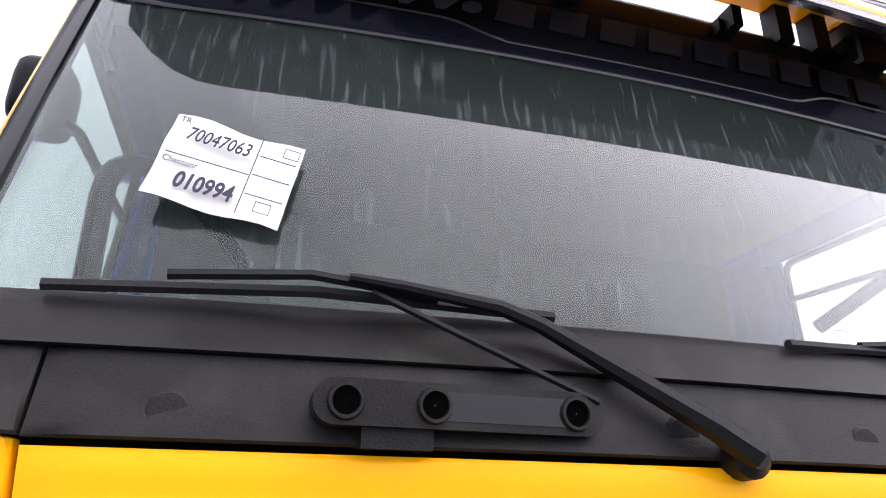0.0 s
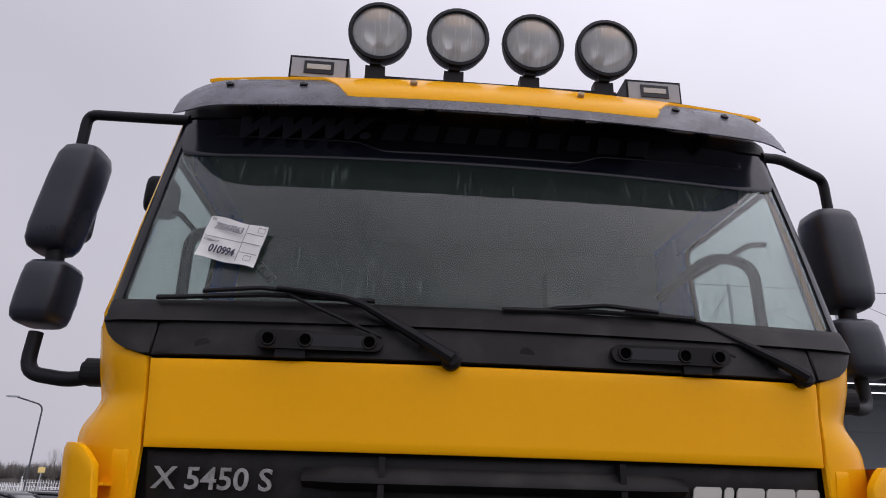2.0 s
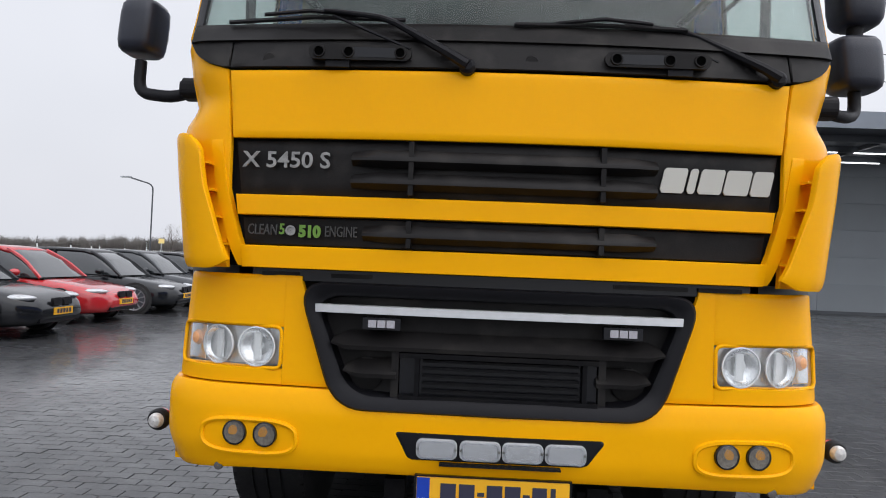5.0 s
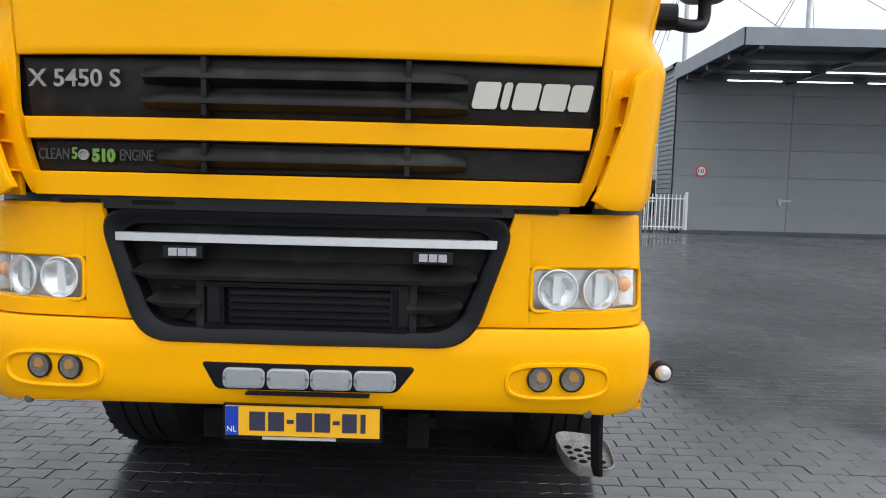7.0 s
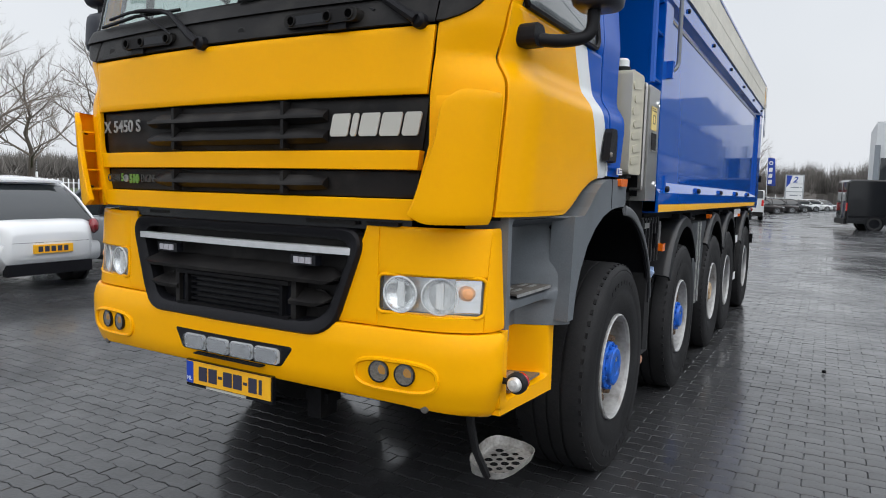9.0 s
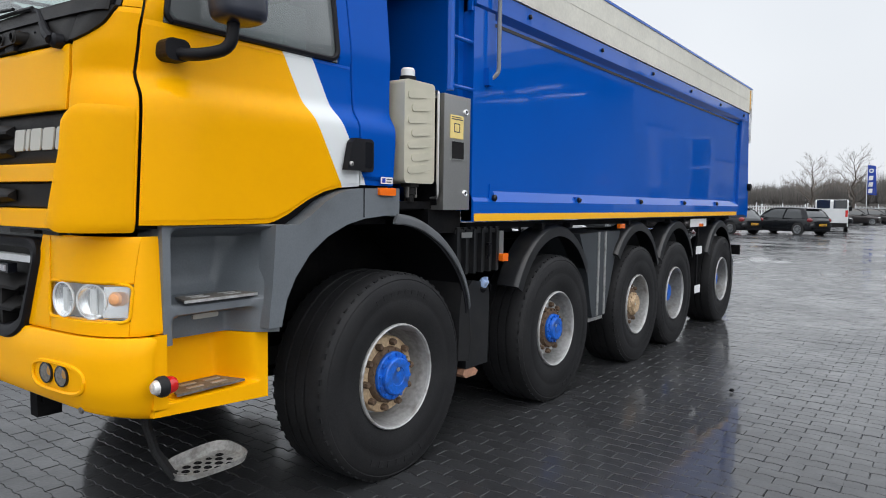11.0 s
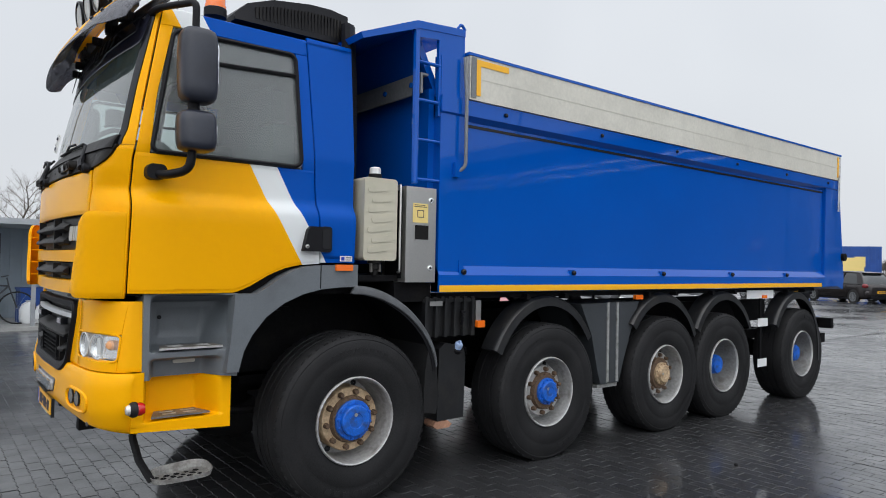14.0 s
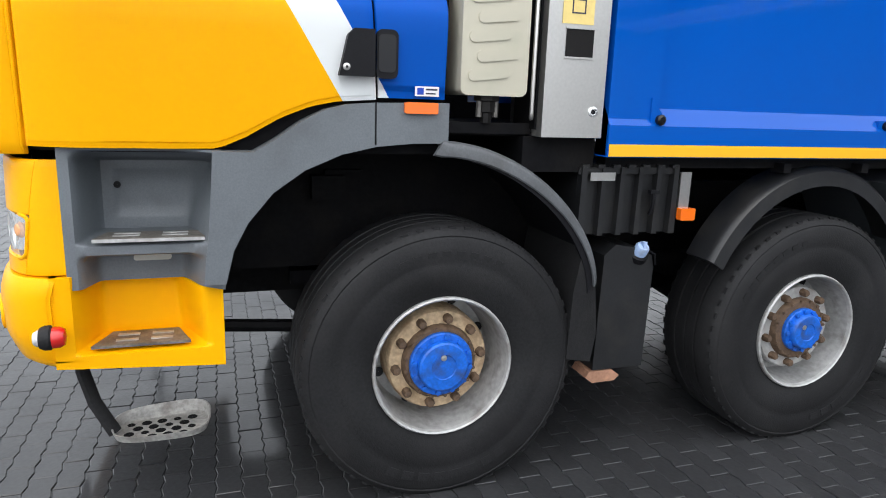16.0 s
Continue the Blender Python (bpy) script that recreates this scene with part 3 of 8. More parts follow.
# roof, from the top of the doors inwards
bm = bmesh.new()
rings = []
for z, inset in ((2.885, 0.0), (2.898, 0.012), (2.918, 0.05), (2.94, 0.11), (2.965, 0.25), (2.985, 0.6)):
    ring = []
    for k in range(-36, 37):
        x, y = UP(k / 12, min(z, 2.94))
        c = Vector((0, 0.9))
        d = Vector((x, y)) - c
        p = c + d * (1 - inset / max(d.length, 0.3))
        ring.append((p.x, p.y, z))
    rings.append(ring)
loft(bm, rings)
part("roof", bm, "cab", truck, "yellow and blue cab roof", smooth=True)

# windscreen, its dark top band and the trim below it
part("windscreen", skin(UP, sx(lambda z: -screen_x(z)), sx(screen_x), 2.165, 2.925, -0.002, 40, 12, thick=0.0), "windscreen", truck, "large rain-streaked windscreen", smooth=True, recalc=(0, -1, 0.3)).visible_shadow = False
band = lambda u: lerp([(0.0, 2.89), (0.022, 2.83), (0.045, 2.77), (0.075, 2.728), (0.105, 2.710), (0.15, 2.702), (0.85, 2.692), (0.895, 2.700), (0.925, 2.716), (0.955, 2.76), (0.978, 2.83), (1.0, 2.89)], u)  # noqa: E731
part("sun_band", skin(UP, sx(lambda z: -screen_x(z) + 0.006), sx(lambda z: screen_x(z) - 0.006), band, 2.925, 0.006, 60, 12, thick=0.0), "band", truck, "dark sun band behind the top of the windscreen", smooth=True)
part("screen_header", skin(UP, sx(-1.06), sx(1.06), 2.865, 2.952, 0.012, 40, 3, thick=0.03), "black", truck, "black header under the visor", smooth=True)
M["band_dark"] = shader("band_black", (0.011, 0.011, 0.017), 0.2, spec=0.45, blotch=0.2)
inner_edge = lambda u: lerp([(0.0, 2.785), (0.26, 2.77), (0.31, 2.732), (0.66, 2.732), (0.71, 2.77), (1.0, 2.785)], u)  # noqa: E731
part("inner_visor", skin(UP, sx(-0.93), sx(0.93), inner_edge, 2.925, 0.009, 60, 12, thick=0.0), "band_dark", truck, "black edge of the band with a stepped lower side", smooth=True)
for sg in (1, -1):
    part("screen_seal", skin(UP, sx(lambda z: screen_x(z) - 0.028), sx(lambda z: screen_x(z) + 0.006), 2.12, 2.93, 0.004, 3, 10, sign=sg), "gloss_black", truck, "black edge of the windscreen", smooth=True)

# near-black colour for the shade inside the handle's holes
M["hole_shade"] = shader("hole_shade", (0.002, 0.002, 0.002), 0.9, spec=0.0)
trim = part("cowl_trim", skin(UP, sx(-0.935), sx(0.935), 2.0, 2.10, 0.012, 30, 6), "trim", truck, "black plastic cowl below the windscreen", smooth=True)
part("cowl_lip", skin(UP, sx(lambda z: -1.09), sx(lambda z: 1.09), 2.098, 2.172, 0.022, 36, 4), "trim", trim, smooth=True)
for sg in (1, -1):
    part("cowl_corner", skin(UP, sx(lambda z: 0.940), sx(table((2.0, 0.945), (2.012, 0.997), (2.03, 1.037), (2.06, 1.072), (2.09, 1.092), (2.12, 1.105))), 2.002, 2.12, 0.012, 6, 6, sign=sg), "trim", trim, smooth=True)
    for x in (0.80, 0.14):
        y = front_y(x, 2.03)
        part("bolt_cover", lathe([(0.024, 0.0), (0.024, 0.016), (0.020, 0.020), (0.001, 0.020)], 18, m=pose(sg * x - (0.06 if x < 0.5 else 0), y + 0.008, 2.03, 0, 0, -90)), "trim", trim, smooth=True)
    # grab handle in the cowl; its groove and three round holes are painted black
    y = front_y(0.46, 2.06) - 0.045
    handle = part("cowl_handle", prism(rounded(0.315, 0.655, 2.020, 2.070, 0.024, 5), 0.05, lambda u, v, w: (sg * u, y + w, v)), "trim", trim, "black moulded grab handle", smooth=True, bevel=0.016)
    # dark slab and discs on the surface stand for shade in groove and holes
    part("handle_groove", prism(rounded(0.335, 0.525, 2.029, 2.061, 0.014, 4), 0.006, lambda u, v, w: (sg * u, y - 0.001 + w, v)), "gloss_black", handle, bevel=0.002)
    for x in (0.62, 0.522, 0.352):
        part("handle_hole", lathe([(0.015, -0.0015), (0.001, -0.0015)], 16, m=pose(sg * x, y - 0.003, 2.045, 0, 0, -90)), "hole_shade", handle)
        part("hole_lip", lathe([(0.021, -0.002), (0.019, 0.004), (0.0155, 0.004), (0.0145, -0.002)], 18, m=pose(sg * x, y - 0.002, 2.045, 0, 0, -90)), "trim", handle, smooth=True)
    part("handle_foot", boxes((sg * 0.60, sg * 0.52, y + 0.01, y + 0.06, 1.998, 2.024)), "black", handle, bevel=0.004)

# wipers: a slim bent arm that carries the blade on a yoke, and a thin second rod
for x0, xt, xp, low in ((-0.965, -0.345, -0.130, 0.0), (0.02, 0.60, 0.885, 0.004)):
    yb = lambda x, z: front_y(x, z) - 0.035  # noqa: E731
    wiper = part("wiper", tube([(xp, yb(xp, 2.02) - 0.01, 2.005), (xp - 0.05, yb(xp, 2.05) - 0.015, 2.036), (xp - 0.245, yb(xp, 2.17) - 0.018, 2.158 - low), (xp - 0.30, yb(xp, 2.17) - 0.018, 2.176 - low), (xp - 0.42, yb(xp, 2.2) - 0.018, 2.192 - low), (xp - 0.49, yb(xp, 2.21) - 0.018, 2.198 - low)], [0.019, 0.017, 0.011, 0.010, 0.008, 0.006], 8), "black", truck, "black windscreen wiper arm and blade", smooth=True)
    part("blade", tube([(x0, yb(x0, 2.175), 2.174 - low), ((x0 + xt) / 2, yb(0.5, 2.18) - 0.002, 2.183 - low), (xt, yb(xt, 2.18), 2.178 - low)], 0.008, 6), "rubber", wiper, smooth=True)
    part("yoke", tube([(x0 + 0.14, yb(0.5, 2.18) - 0.010, 2.184 - low), (x0 + 0.30, yb(0.4, 2.19) - 0.016, 2.198 - low), (x0 + 0.46, yb(0.4, 2.19) - 0.010, 2.187 - low)], 0.007, 6), "black", wiper, smooth=True)
    part("thin_rod", tube([(xp - 0.19, yb(xp, 2.07), 2.06), (xp - 0.46, yb(xp, 2.18) - 0.004, 2.184 - low)], 0.005, 6), "black", wiper, smooth=True)
    part("pivot_cap", lathe([(0.028, 0), (0.027, 0.032), (0.016, 0.042), (0.001, 0.042)], 16, m=pose(xp, yb(xp, 2.02) + 0.03, 2.005, 0, 0, -90)), "black", wiper, smooth=True)

# sun visor above the windscreen
bm = bmesh.new()
rings = []
for k in range(-28, 29):
    t = k / 28
    x = 1.045 * t
    e = max(0, abs(t) - 0.82) / 0.18
    drop, back = -0.008 + 0.018 * e * e, 0.088 * t * t + 0.06 * e * e
    prof = [(0.165, 2.985), (0.10, 2.943), (0.052, 2.889), (0.017, 2.832), (-0.010, 2.778), (-0.004, 2.777), (0.024, 2.829), (0.059, 2.883), (0.106, 2.935), (0.168, 2.974)]
    curl = 0.30 * max(0.0, (abs(t) - 0.9) / 0.1) ** 2
    prof = [(y + (0.09 - y) * curl, z + (2.935 - z) * curl) if y < 0.09 else (y, z) for y, z in prof]
    rings.append([(x, y + back, z - drop * (1 if y < 0.16 else 0.5 if y < 0.2 else 0.0)) for y, z in prof])
loft(bm, rings)
M["visor"] = shader("smoked_visor", (0.10, 0.10, 0.115), 0.25, spec=0.4, grain=0.3, grain_scale=150, blotch=0.3, blotch_scale=6, dirt=(0.33, 0.33, 0.36), dirt_amount=0.45, dirt_scale=6, bump=0.4, bump_scale=110)
vn, vl = M["visor"].node_tree.nodes, M["visor"].node_tree.links
see, blend = vn.new("ShaderNodeBsdfTransparent"), vn.new("ShaderNodeMixShader")
see.inputs["Color"].default_value, blend.inputs[0].default_value = (0.55, 0.55, 0.60, 1), 0.30
vl.new(vn["Principled BSDF"].outputs[0], blend.inputs[1])
vl.new(see.outputs[0], blend.inputs[2])
vl.new(blend.outputs[0], vn["Material Output"].inputs["Surface"])
visor = part("sun_visor", bm, "visor", truck, "smoked plastic sun visor with raindrops", smooth=True)
# yellow roof lip that lies over the middle of the visor
bm = bmesh.new()
rings = []
for k in range(-30, 31):
    x = 0.03 + 1.005 * k / 30
    low = lerp([(0.0, 0.0), (0.50, 0.0), (0.585, 0.055), (0.80, 0.065), (1.005, 0.10)], abs(x - 0.03))
    back = 0.088 * (x / 1.05) ** 2
    pts = [(0.22, 3.03), (0.20, 3.022), (0.175, 3.012), (0.10, 2.962), (0.05, 2.902), (0.014, 2.842)]
    cut = low / 0.11
    end = Vector((lerp([(0, 0.014), (0.5, 0.105), (0.6, 0.13), (1.0, 0.20)], cut), lerp([(0, 2.842), (0.5, 2.966), (0.6, 2.982), (1.0, 3.022)], cut)))
    ring = [(x, 0.25 + back, 3.030)] + [(x, max(y, end.x) + back, max(z, end.y)) for y, z in pts[1:]]
    rings.append(ring + [(x, y, z - 0.012) for _, y, z in ring[::-1]])
loft(bm, rings)
part("roof_lip", bm, "yellow", truck, "yellow roof edge over the visor", smooth=True)
for x in (-0.86, -0.62, 0.62, 0.80):
    part("visor_bolt", lathe([(0.013, -0.01), (0.013, 0.006), (0.001, 0.010)], 10, m=pose(x, 0.054 + 0.08 * x * x, 2.902) @ pose(0, 0, 0, -33, 0, 0) @ pose(0, 0, 0, 0, 0, -90)), "gloss_black", visor, smooth=True)
for x in (-0.265, 0.29):
    part("lip_bolt", lathe([(0.012, -0.01), (0.012, 0.006), (0.001, 0.010)], 10, m=pose(x, 0.064, 2.922) @ pose(0, 0, 0, -33, 0, 0) @ pose(0, 0, 0, 0, 0, -90)), "rust", visor, smooth=True)
M["band_letter"] = shader("band_letter", (0.045, 0.045, 0.058), 0.35, spec=0.3)
for x, body, wide in ((-0.845, "WWW.", 0.46), (0.60, ".COM", 0.34)):
    lettering("band_letters", body, 0.115, "band_letter", truck, pose(x, front_y(x + 0.2, 2.80) - 0.016, 2.775, 76, 0, -6 if x < 0 else 6), shear=0.3, bold=0.008, label="dark slanted letters on the sun band", fit=wide)
for k in range(9):
    part("letter_bar", prism([(0, 0), (0.075, 0), (0.095, 0.070), (0.02, 0.070)], 0.003, lambda u, v, w, k=k: (-0.365 + 0.106 * k + u, front_y(-0.365 + 0.106 * k, 2.785) - 0.015 + 0.24 * v + w, 2.785 + v)), "band_letter", truck, "dark slanted bar between the letters")
for x in (-0.80, -0.52, -0.20, 0.16, 0.47, 0.78):
    part("visor_bracket", boxes((x - 0.022, x + 0.022, front_y(x, 2.88) - 0.03, front_y(x, 2.88) + 0.05, 2.885, 2.915), (x - 0.012, x + 0.012, front_y(x, 2.88) - 0.06, front_y(x, 2.88) + 0.01, 2.88, 2.93)), "black", truck, "small black bracket of the visor", bevel=0.004)
for sg in (1, -1):
    part("roof_marker", prism(rounded(0.74, 0.86, 2.955, 2.982, 0.012), 0.05, lambda u, v, w: (sg * u, 0.20 + w, v)), "lamp_white", truck, "clear marker lamp on the roof edge", bevel=0.004)

# light bar with four round spot lamps, and two loudspeaker boxes
bar = part("roof_bar", tube([(-0.43, 0.235, 3.035), (0.47, 0.235, 3.035)], 0.02, 8), "black", truck, "black bar for the roof lamps", smooth=True)
for x in (-0.40, -0.30, 0.33, 0.43):
    part("bar_foot", boxes((x - 0.02, x + 0.02, 0.215, 0.26, 2.915, 3.02)), "black", bar, bevel=0.004)
M["spot_glass"] = glass("fluted_glass", (0.86, 0.87, 0.86), 1.8, 0.2, 0.55, (0.60, 0.61, 0.60), 0.36)
for x in (-0.402, -0.122, 0.152, 0.424):
    f = pose(x + 0.01, 0.225, 3.215, 0, 0, 0) @ pose(0, 0, 0, 8, 0, 0) @ pose(0, 0, 0, 0, 0, -90) @ Matrix.Scale(0.93, 4)
    lamp = part("spot_lamp", lathe([(0.02, -0.10), (0.07, -0.08), (0.112, -0.02), (0.122, 0.02), (0.122, 0.045), (0.108, 0.05), (0.106, 0.03)], 32, m=f), "black", truck, "round spot lamp with fluted clear glass", smooth=True)
    part("reflector", lathe([(0.106, 0.032), (0.085, 0.0), (0.045, -0.03), (0.02, -0.035), (0.001, -0.035)], 32, m=f), "chrome", lamp, smooth=True)
    part("bulb", lathe([(0.018, -0.03), (0.018, 0.0), (0.001, 0.01)], 12, m=f), "white", lamp, smooth=True)
    part("glass", lathe([(0.107, 0.040), (0.08, 0.050), (0.04, 0.056), (0.001, 0.058)], 32, m=f), "spot_glass", lamp, smooth="all", recalc=(0, -1, 0)).visible_shadow = False
    part("bezel", lathe([(0.112, 0.040), (0.120, 0.052), (0.108, 0.054), (0.104, 0.044)], 32, m=f), "gloss_black", lamp, smooth=True)
    part("bracket", boxes((x - 0.035, x + 0.035, 0.215, 0.255, 3.03, 3.085), (x - 0.02, x + 0.02, 0.205, 0.25, 3.085, 3.11)), "black", lamp, bevel=0.006)
M["horn_grey"] = shader("horn_front_grey", (0.36, 0.36, 0.37), 0.5, blotch=0.1)
for x0 in (-0.70, 0.505):
    y0, z0 = 0.215, 3.005
    horn = part("loudspeaker", boxes((x0, x0 + 0.205, y0, y0 + 0.10, z0, z0 + 0.10)), "black", truck, "small loudspeaker box with grey front", bevel=0.008)
    part("speaker_foot", boxes((x0 + 0.06, x0 + 0.14, y0 + 0.02, y0 + 0.07, z0 - 0.075, z0 + 0.004)), "black", horn)
    part("grille_plate", boxes((x0 + 0.008, x0 + 0.197, y0 - 0.005, y0, z0 + 0.012, z0 + 0.088)), "horn_grey", horn, bevel=0.002)
    part("name_field", boxes((x0 + 0.052, x0 + 0.155, y0 - 0.009, y0 - 0.004, z0 + 0.026, z0 + 0.076)), "gloss_black", horn)
    part("name_bar", boxes((x0 + 0.062, x0 + 0.145, y0 - 0.011, y0 - 0.008, z0 + 0.042, z0 + 0.062)), "letter", horn)

# ---- truck: grille, vents, lamps and bumper ----
bars = lambda z: 0.865 + (z - 1.40) * 0.13  # noqa: E731
for z0, z1 in ((1.574, 1.756), (1.404, 1.498)):
    field = part("grille_field", skin(UP, sx(lambda z: -bars(z)), sx(bars), z0, z1, -0.02, 24, 4), "trim", truck, "black ribbed grille field", smooth=True)
    rows = (1.70, 1.625) if z0 > 1.5 else (1.452,)
    for zc in rows:
        bm = bmesh.new()
        x0, x1 = (-0.50 if z0 > 1.5 else -0.455), 0.50
        prof = [(0.012, -0.030), (-0.020, -0.012), (-0.018, 0.0), (0.012, 0.028)]
        loft(bm, [[(x, y + (0.028 if k in (0, 3) else 0) - 0.012, zc + z * (0.8 if k in (0, 3) else 1)) for y, z in prof] for k, x in enumerate((x0, x0 + 0.09, x1 - 0.09, x1))])
        part("louvre", bm, "trim", field, smooth=True)
    for x in (-0.30, 0.32):
        part("rib", boxes((x - 0.008, x + 0.008, -0.028, 0.012, z0 + 0.004, z1 - 0.004)), "trim", field, bevel=0.003)
for z0, z1 in ((1.502, 1.570), (1.326, 1.400)):
    part("grille_bar", skin(UP, sx(lambda z: -bars(z) - 0.005), sx(lambda z: bars(z) + 0.005), z0, z1, 0.012, 28, 6, thick=0.05), "yellow", truck, "yellow bar across the grille", smooth=True)

lettering("model_letters", "X 5450 S", 0.075, "letter_dull", truck, pose(-0.877, front_y(0.75, 1.69) + 0.012, 1.664, 90, 0, -5), bold=0.001, label="pale model letters", fit=0.305)
# maker's name: five slanted pale blocks
for x0, w in ((0.512, 0.078), (0.600, 0.026), (0.636, 0.078), (0.722, 0.082), (0.812, 0.066)):
    y = front_y(x0, 1.66) + 0.013
    part("name_block", prism([(0.006, 0), (w - 0.006, 0), (w, 0.008), (w + 0.014, 0.074), (w + 0.010, 0.082), (0.022, 0.082), (0.014, 0.074), (0.0, 0.010)], 0.006, lambda u, v, q, x0=x0, y=y: (x0 + u, y - 0.004 + q + u * 0.05, 1.622 + v)), "letter", truck, "pale slanted block of the maker's sign", bevel=0.002)
yl = front_y(0.66, 1.45) + 0.012
lettering("engine_letters", "CLEAN", 0.05, "letter_grey", truck, pose(-0.846, yl, 1.437, 90, 0, -4), label="dark grey letters", fit=0.10)
lettering("engine_letters", "5", 0.05, "letter_green", truck, pose(-0.738, yl - 0.006, 1.440, 90, 0, -4), bold=0.001, label="green figure", fit=0.018)
part("engine_emblem", lathe([(0.017, 0), (0.017, 0.006), (0.012, 0.007), (0.011, 0.002), (0.001, 0.002)], 16, m=pose(-0.70, yl - 0.005, 1.453, 0, 0, -90)), "letter_dull", truck, "small round pale emblem", smooth=True)
lettering("engine_letters", "510", 0.052, "letter_green", truck, pose(-0.672, yl - 0.010, 1.434, 90, 0, -4), bold=0.003, label="green figures", fit=0.076)
lettering("engine_letters", "ENGINE", 0.05, "letter_grey", truck, pose(-0.582, yl - 0.014, 1.437, 90, 0, -4), label="dark grey letters", fit=0.108)

for sg in (1, -1):
    # wrap-round air vent at the cab corner
    vin = table((1.318, 0.862), (1.40, 0.905), (1.60, 0.962), (1.765, 0.985))
    vent = part("corner_vent", skin(UP, sx(vin), sy(0.188), lambda u: 1.318 + 0.030 * max(0.0, 1 - u / 0.3) ** 2, lambda u: 1.768 - 0.055 * max(0.0, 1 - u / 0.35) ** 2.4, lambda u: 0.002 + 0.080 * (1 - u) ** 1.7 + 0.042 * math.sin(math.pi * u), 22, 12, thick=0.022, sign=sg), "yellow", truck, "yellow wrap-round corner air vent", smooth=True)
    part("vent_inner", skin(UP, sx(lambda z: vin(z) - 0.035), sx(lambda z: vin(z) + 0.01), 1.33, 1.755, 0.004, 3, 8, thick=0.03, sign=sg), "yellow", vent, smooth=True)
    for z in (1.40, 1.49, 1.58, 1.67):
        part("vent_rib", boxes((sg * (vin(z) + 0.008), sg * (vin(z) + 0.050), front_y(vin(z), z) - 0.052, front_y(vin(z), z) + 0.02, z - 0.004, z + 0.004)), "yellow", vent)
    for z in (1.672, 1.405):
        y = front_y(1.06, z) - 0.041
        part("vent_bolt", lathe([(0.010, -0.01), (0.010, 0.003), (0.006, 0.004), (0.005, 0.0), (0.001, 0.0)], 12, m=pose(sg * (1.068 if z > 1.5 else 1.058), y - 0.002, z, 0, 0, -90 + sg * 20)), "gloss_black", vent, smooth=True)

# gap under the upper cab
part("cab_gap", skin(LOW, lx(-0.84), lx(0.84), 1.285, 1.325, -0.01, 20, 2, thick=0.05), "gloss_black", truck, "dark gap under the cab", smooth=True)
for x0, x1 in ((-0.80, -0.66), (-0.56, -0.30), (0.38, 0.62), (0.66, 0.80)):
    part("gap_cover", boxes((x0, x1, 0.035 + 0.05 * x0 * x0, 0.08, 1.300, 1.314)), "trim", truck, bevel=0.004)

edge = table((0.86, 0.40), (0.885, 0.49), (0.92, 0.535), (1.0, 0.57), (1.29, 0.672))
for sg in (1, -1):
    # lamp panel with an opening for the headlight
    pan = part("lamp_panel", skin(LOW, lx(lambda z: edge(z) - 0.012), lx(0.715), 0.935, 1.302, 0.0, 5, 14, sign=sg), "yellow", truck, "yellow lamp panel", smooth=True)
    bm = skin(LOW, lx(0.715), lx(1.098), 1.128, 1.302, 0.0, 12, 6, sign=sg)
    skin(LOW, lx(0.715), lx(1.098), 0.935, 0.988, 0.0, 12, 4, bm=bm, sign=sg)
    skin(LOW, lx(1.0975), ly(0.30), 0.935, 1.302, 0.0, 8, 14, bm=bm, sign=sg)
    part("lamp_surround", bm, "yellow", pan, smooth=True)
    light = part("headlight", skin(LOW, lx(0.718), lx(1.099), 0.99, 1.126, -0.045, 10, 4, thick=0.0, sign=sg), "lamp_white", truck, "clear double headlight with orange indicator", smooth=True)
    part("housing", skin(LOW, lx(0.720), lx(1.095), 0.992, 1.124, -0.036, 10, 4, thick=0.0, sign=sg), "lamp_mirror", light, smooth=True)
    for x in (0.806, 0.948):
        y = front_y(x, 1.06, LOW) + (0.012 if x < 0.85 else 0.026)
        m = pose(sg * x, y, 1.058, 0, 0, -90 + sg * (8 if x < 0.85 else 24))
        part("reflector", lathe([(0.067, 0.010), (0.062, 0.0), (0.050, -0.012), (0.030, -0.026), (0.014, -0.03), (0.001, -0.03)], 24, m=m), "chrome", light, smooth=True)
        part("reflector_ring", lathe([(0.067, 0.006), (0.068, 0.012), (0.064, 0.013), (0.064, 0.006)], 24, m=m), "lamp_white", light, smooth=True)
        part("bulb", lathe([(0.011, -0.03), (0.011, -0.005), (0.001, 0.0)], 10, m=m), "white", light, smooth=True)
        part("bulb_shield", boxes((-0.006, 0.002, -0.013, 0.013, -0.045, 0.045)), "lamp_white", light, bevel=0.003).matrix_basis = m
    part("side_reflector", skin(LOW, lx(1.008), lx(1.090), 0.998, 1.120, lambda u: -0.030 + 0.016 * (2 * u - 1) ** 2, 8, 4, thick=0.004, sign=sg), "chrome", light, smooth=True)
    part("indicator", lathe([(0.001, -0.020), (0.018, -0.014), (0.027, 0.0), (0.018, 0.012), (0.001, 0.016)], 16, m=pose(sg * 1.040, front_y(1.040, 1.066, LOW) + 0.020, 1.072, 0, 0, -90 + sg * 34)), "indicator", light, "orange indicator bulb", smooth=True)
    lip = [(sg * x, z) for x, z in rounded(0.720, 1.097, 0.988, 1.128, 0.022, 5)]
    part("lens_lip", tube([(x, front_y(x, z, LOW) - 0.001, z) for x, z in lip + lip[:1]], 0.0065, 8), "yellow", light, "raised yellow edge round the lens", smooth=True)
    part("lens_cover", skin(LOW, lx(0.717), lx(1.099), 0.989, 1.127, -0.006, 14, 6, thick=0.0, sign=sg), "lens", light, "clear lens cover", smooth=True, recalc=(0, -1, 0)).visible_shadow = False

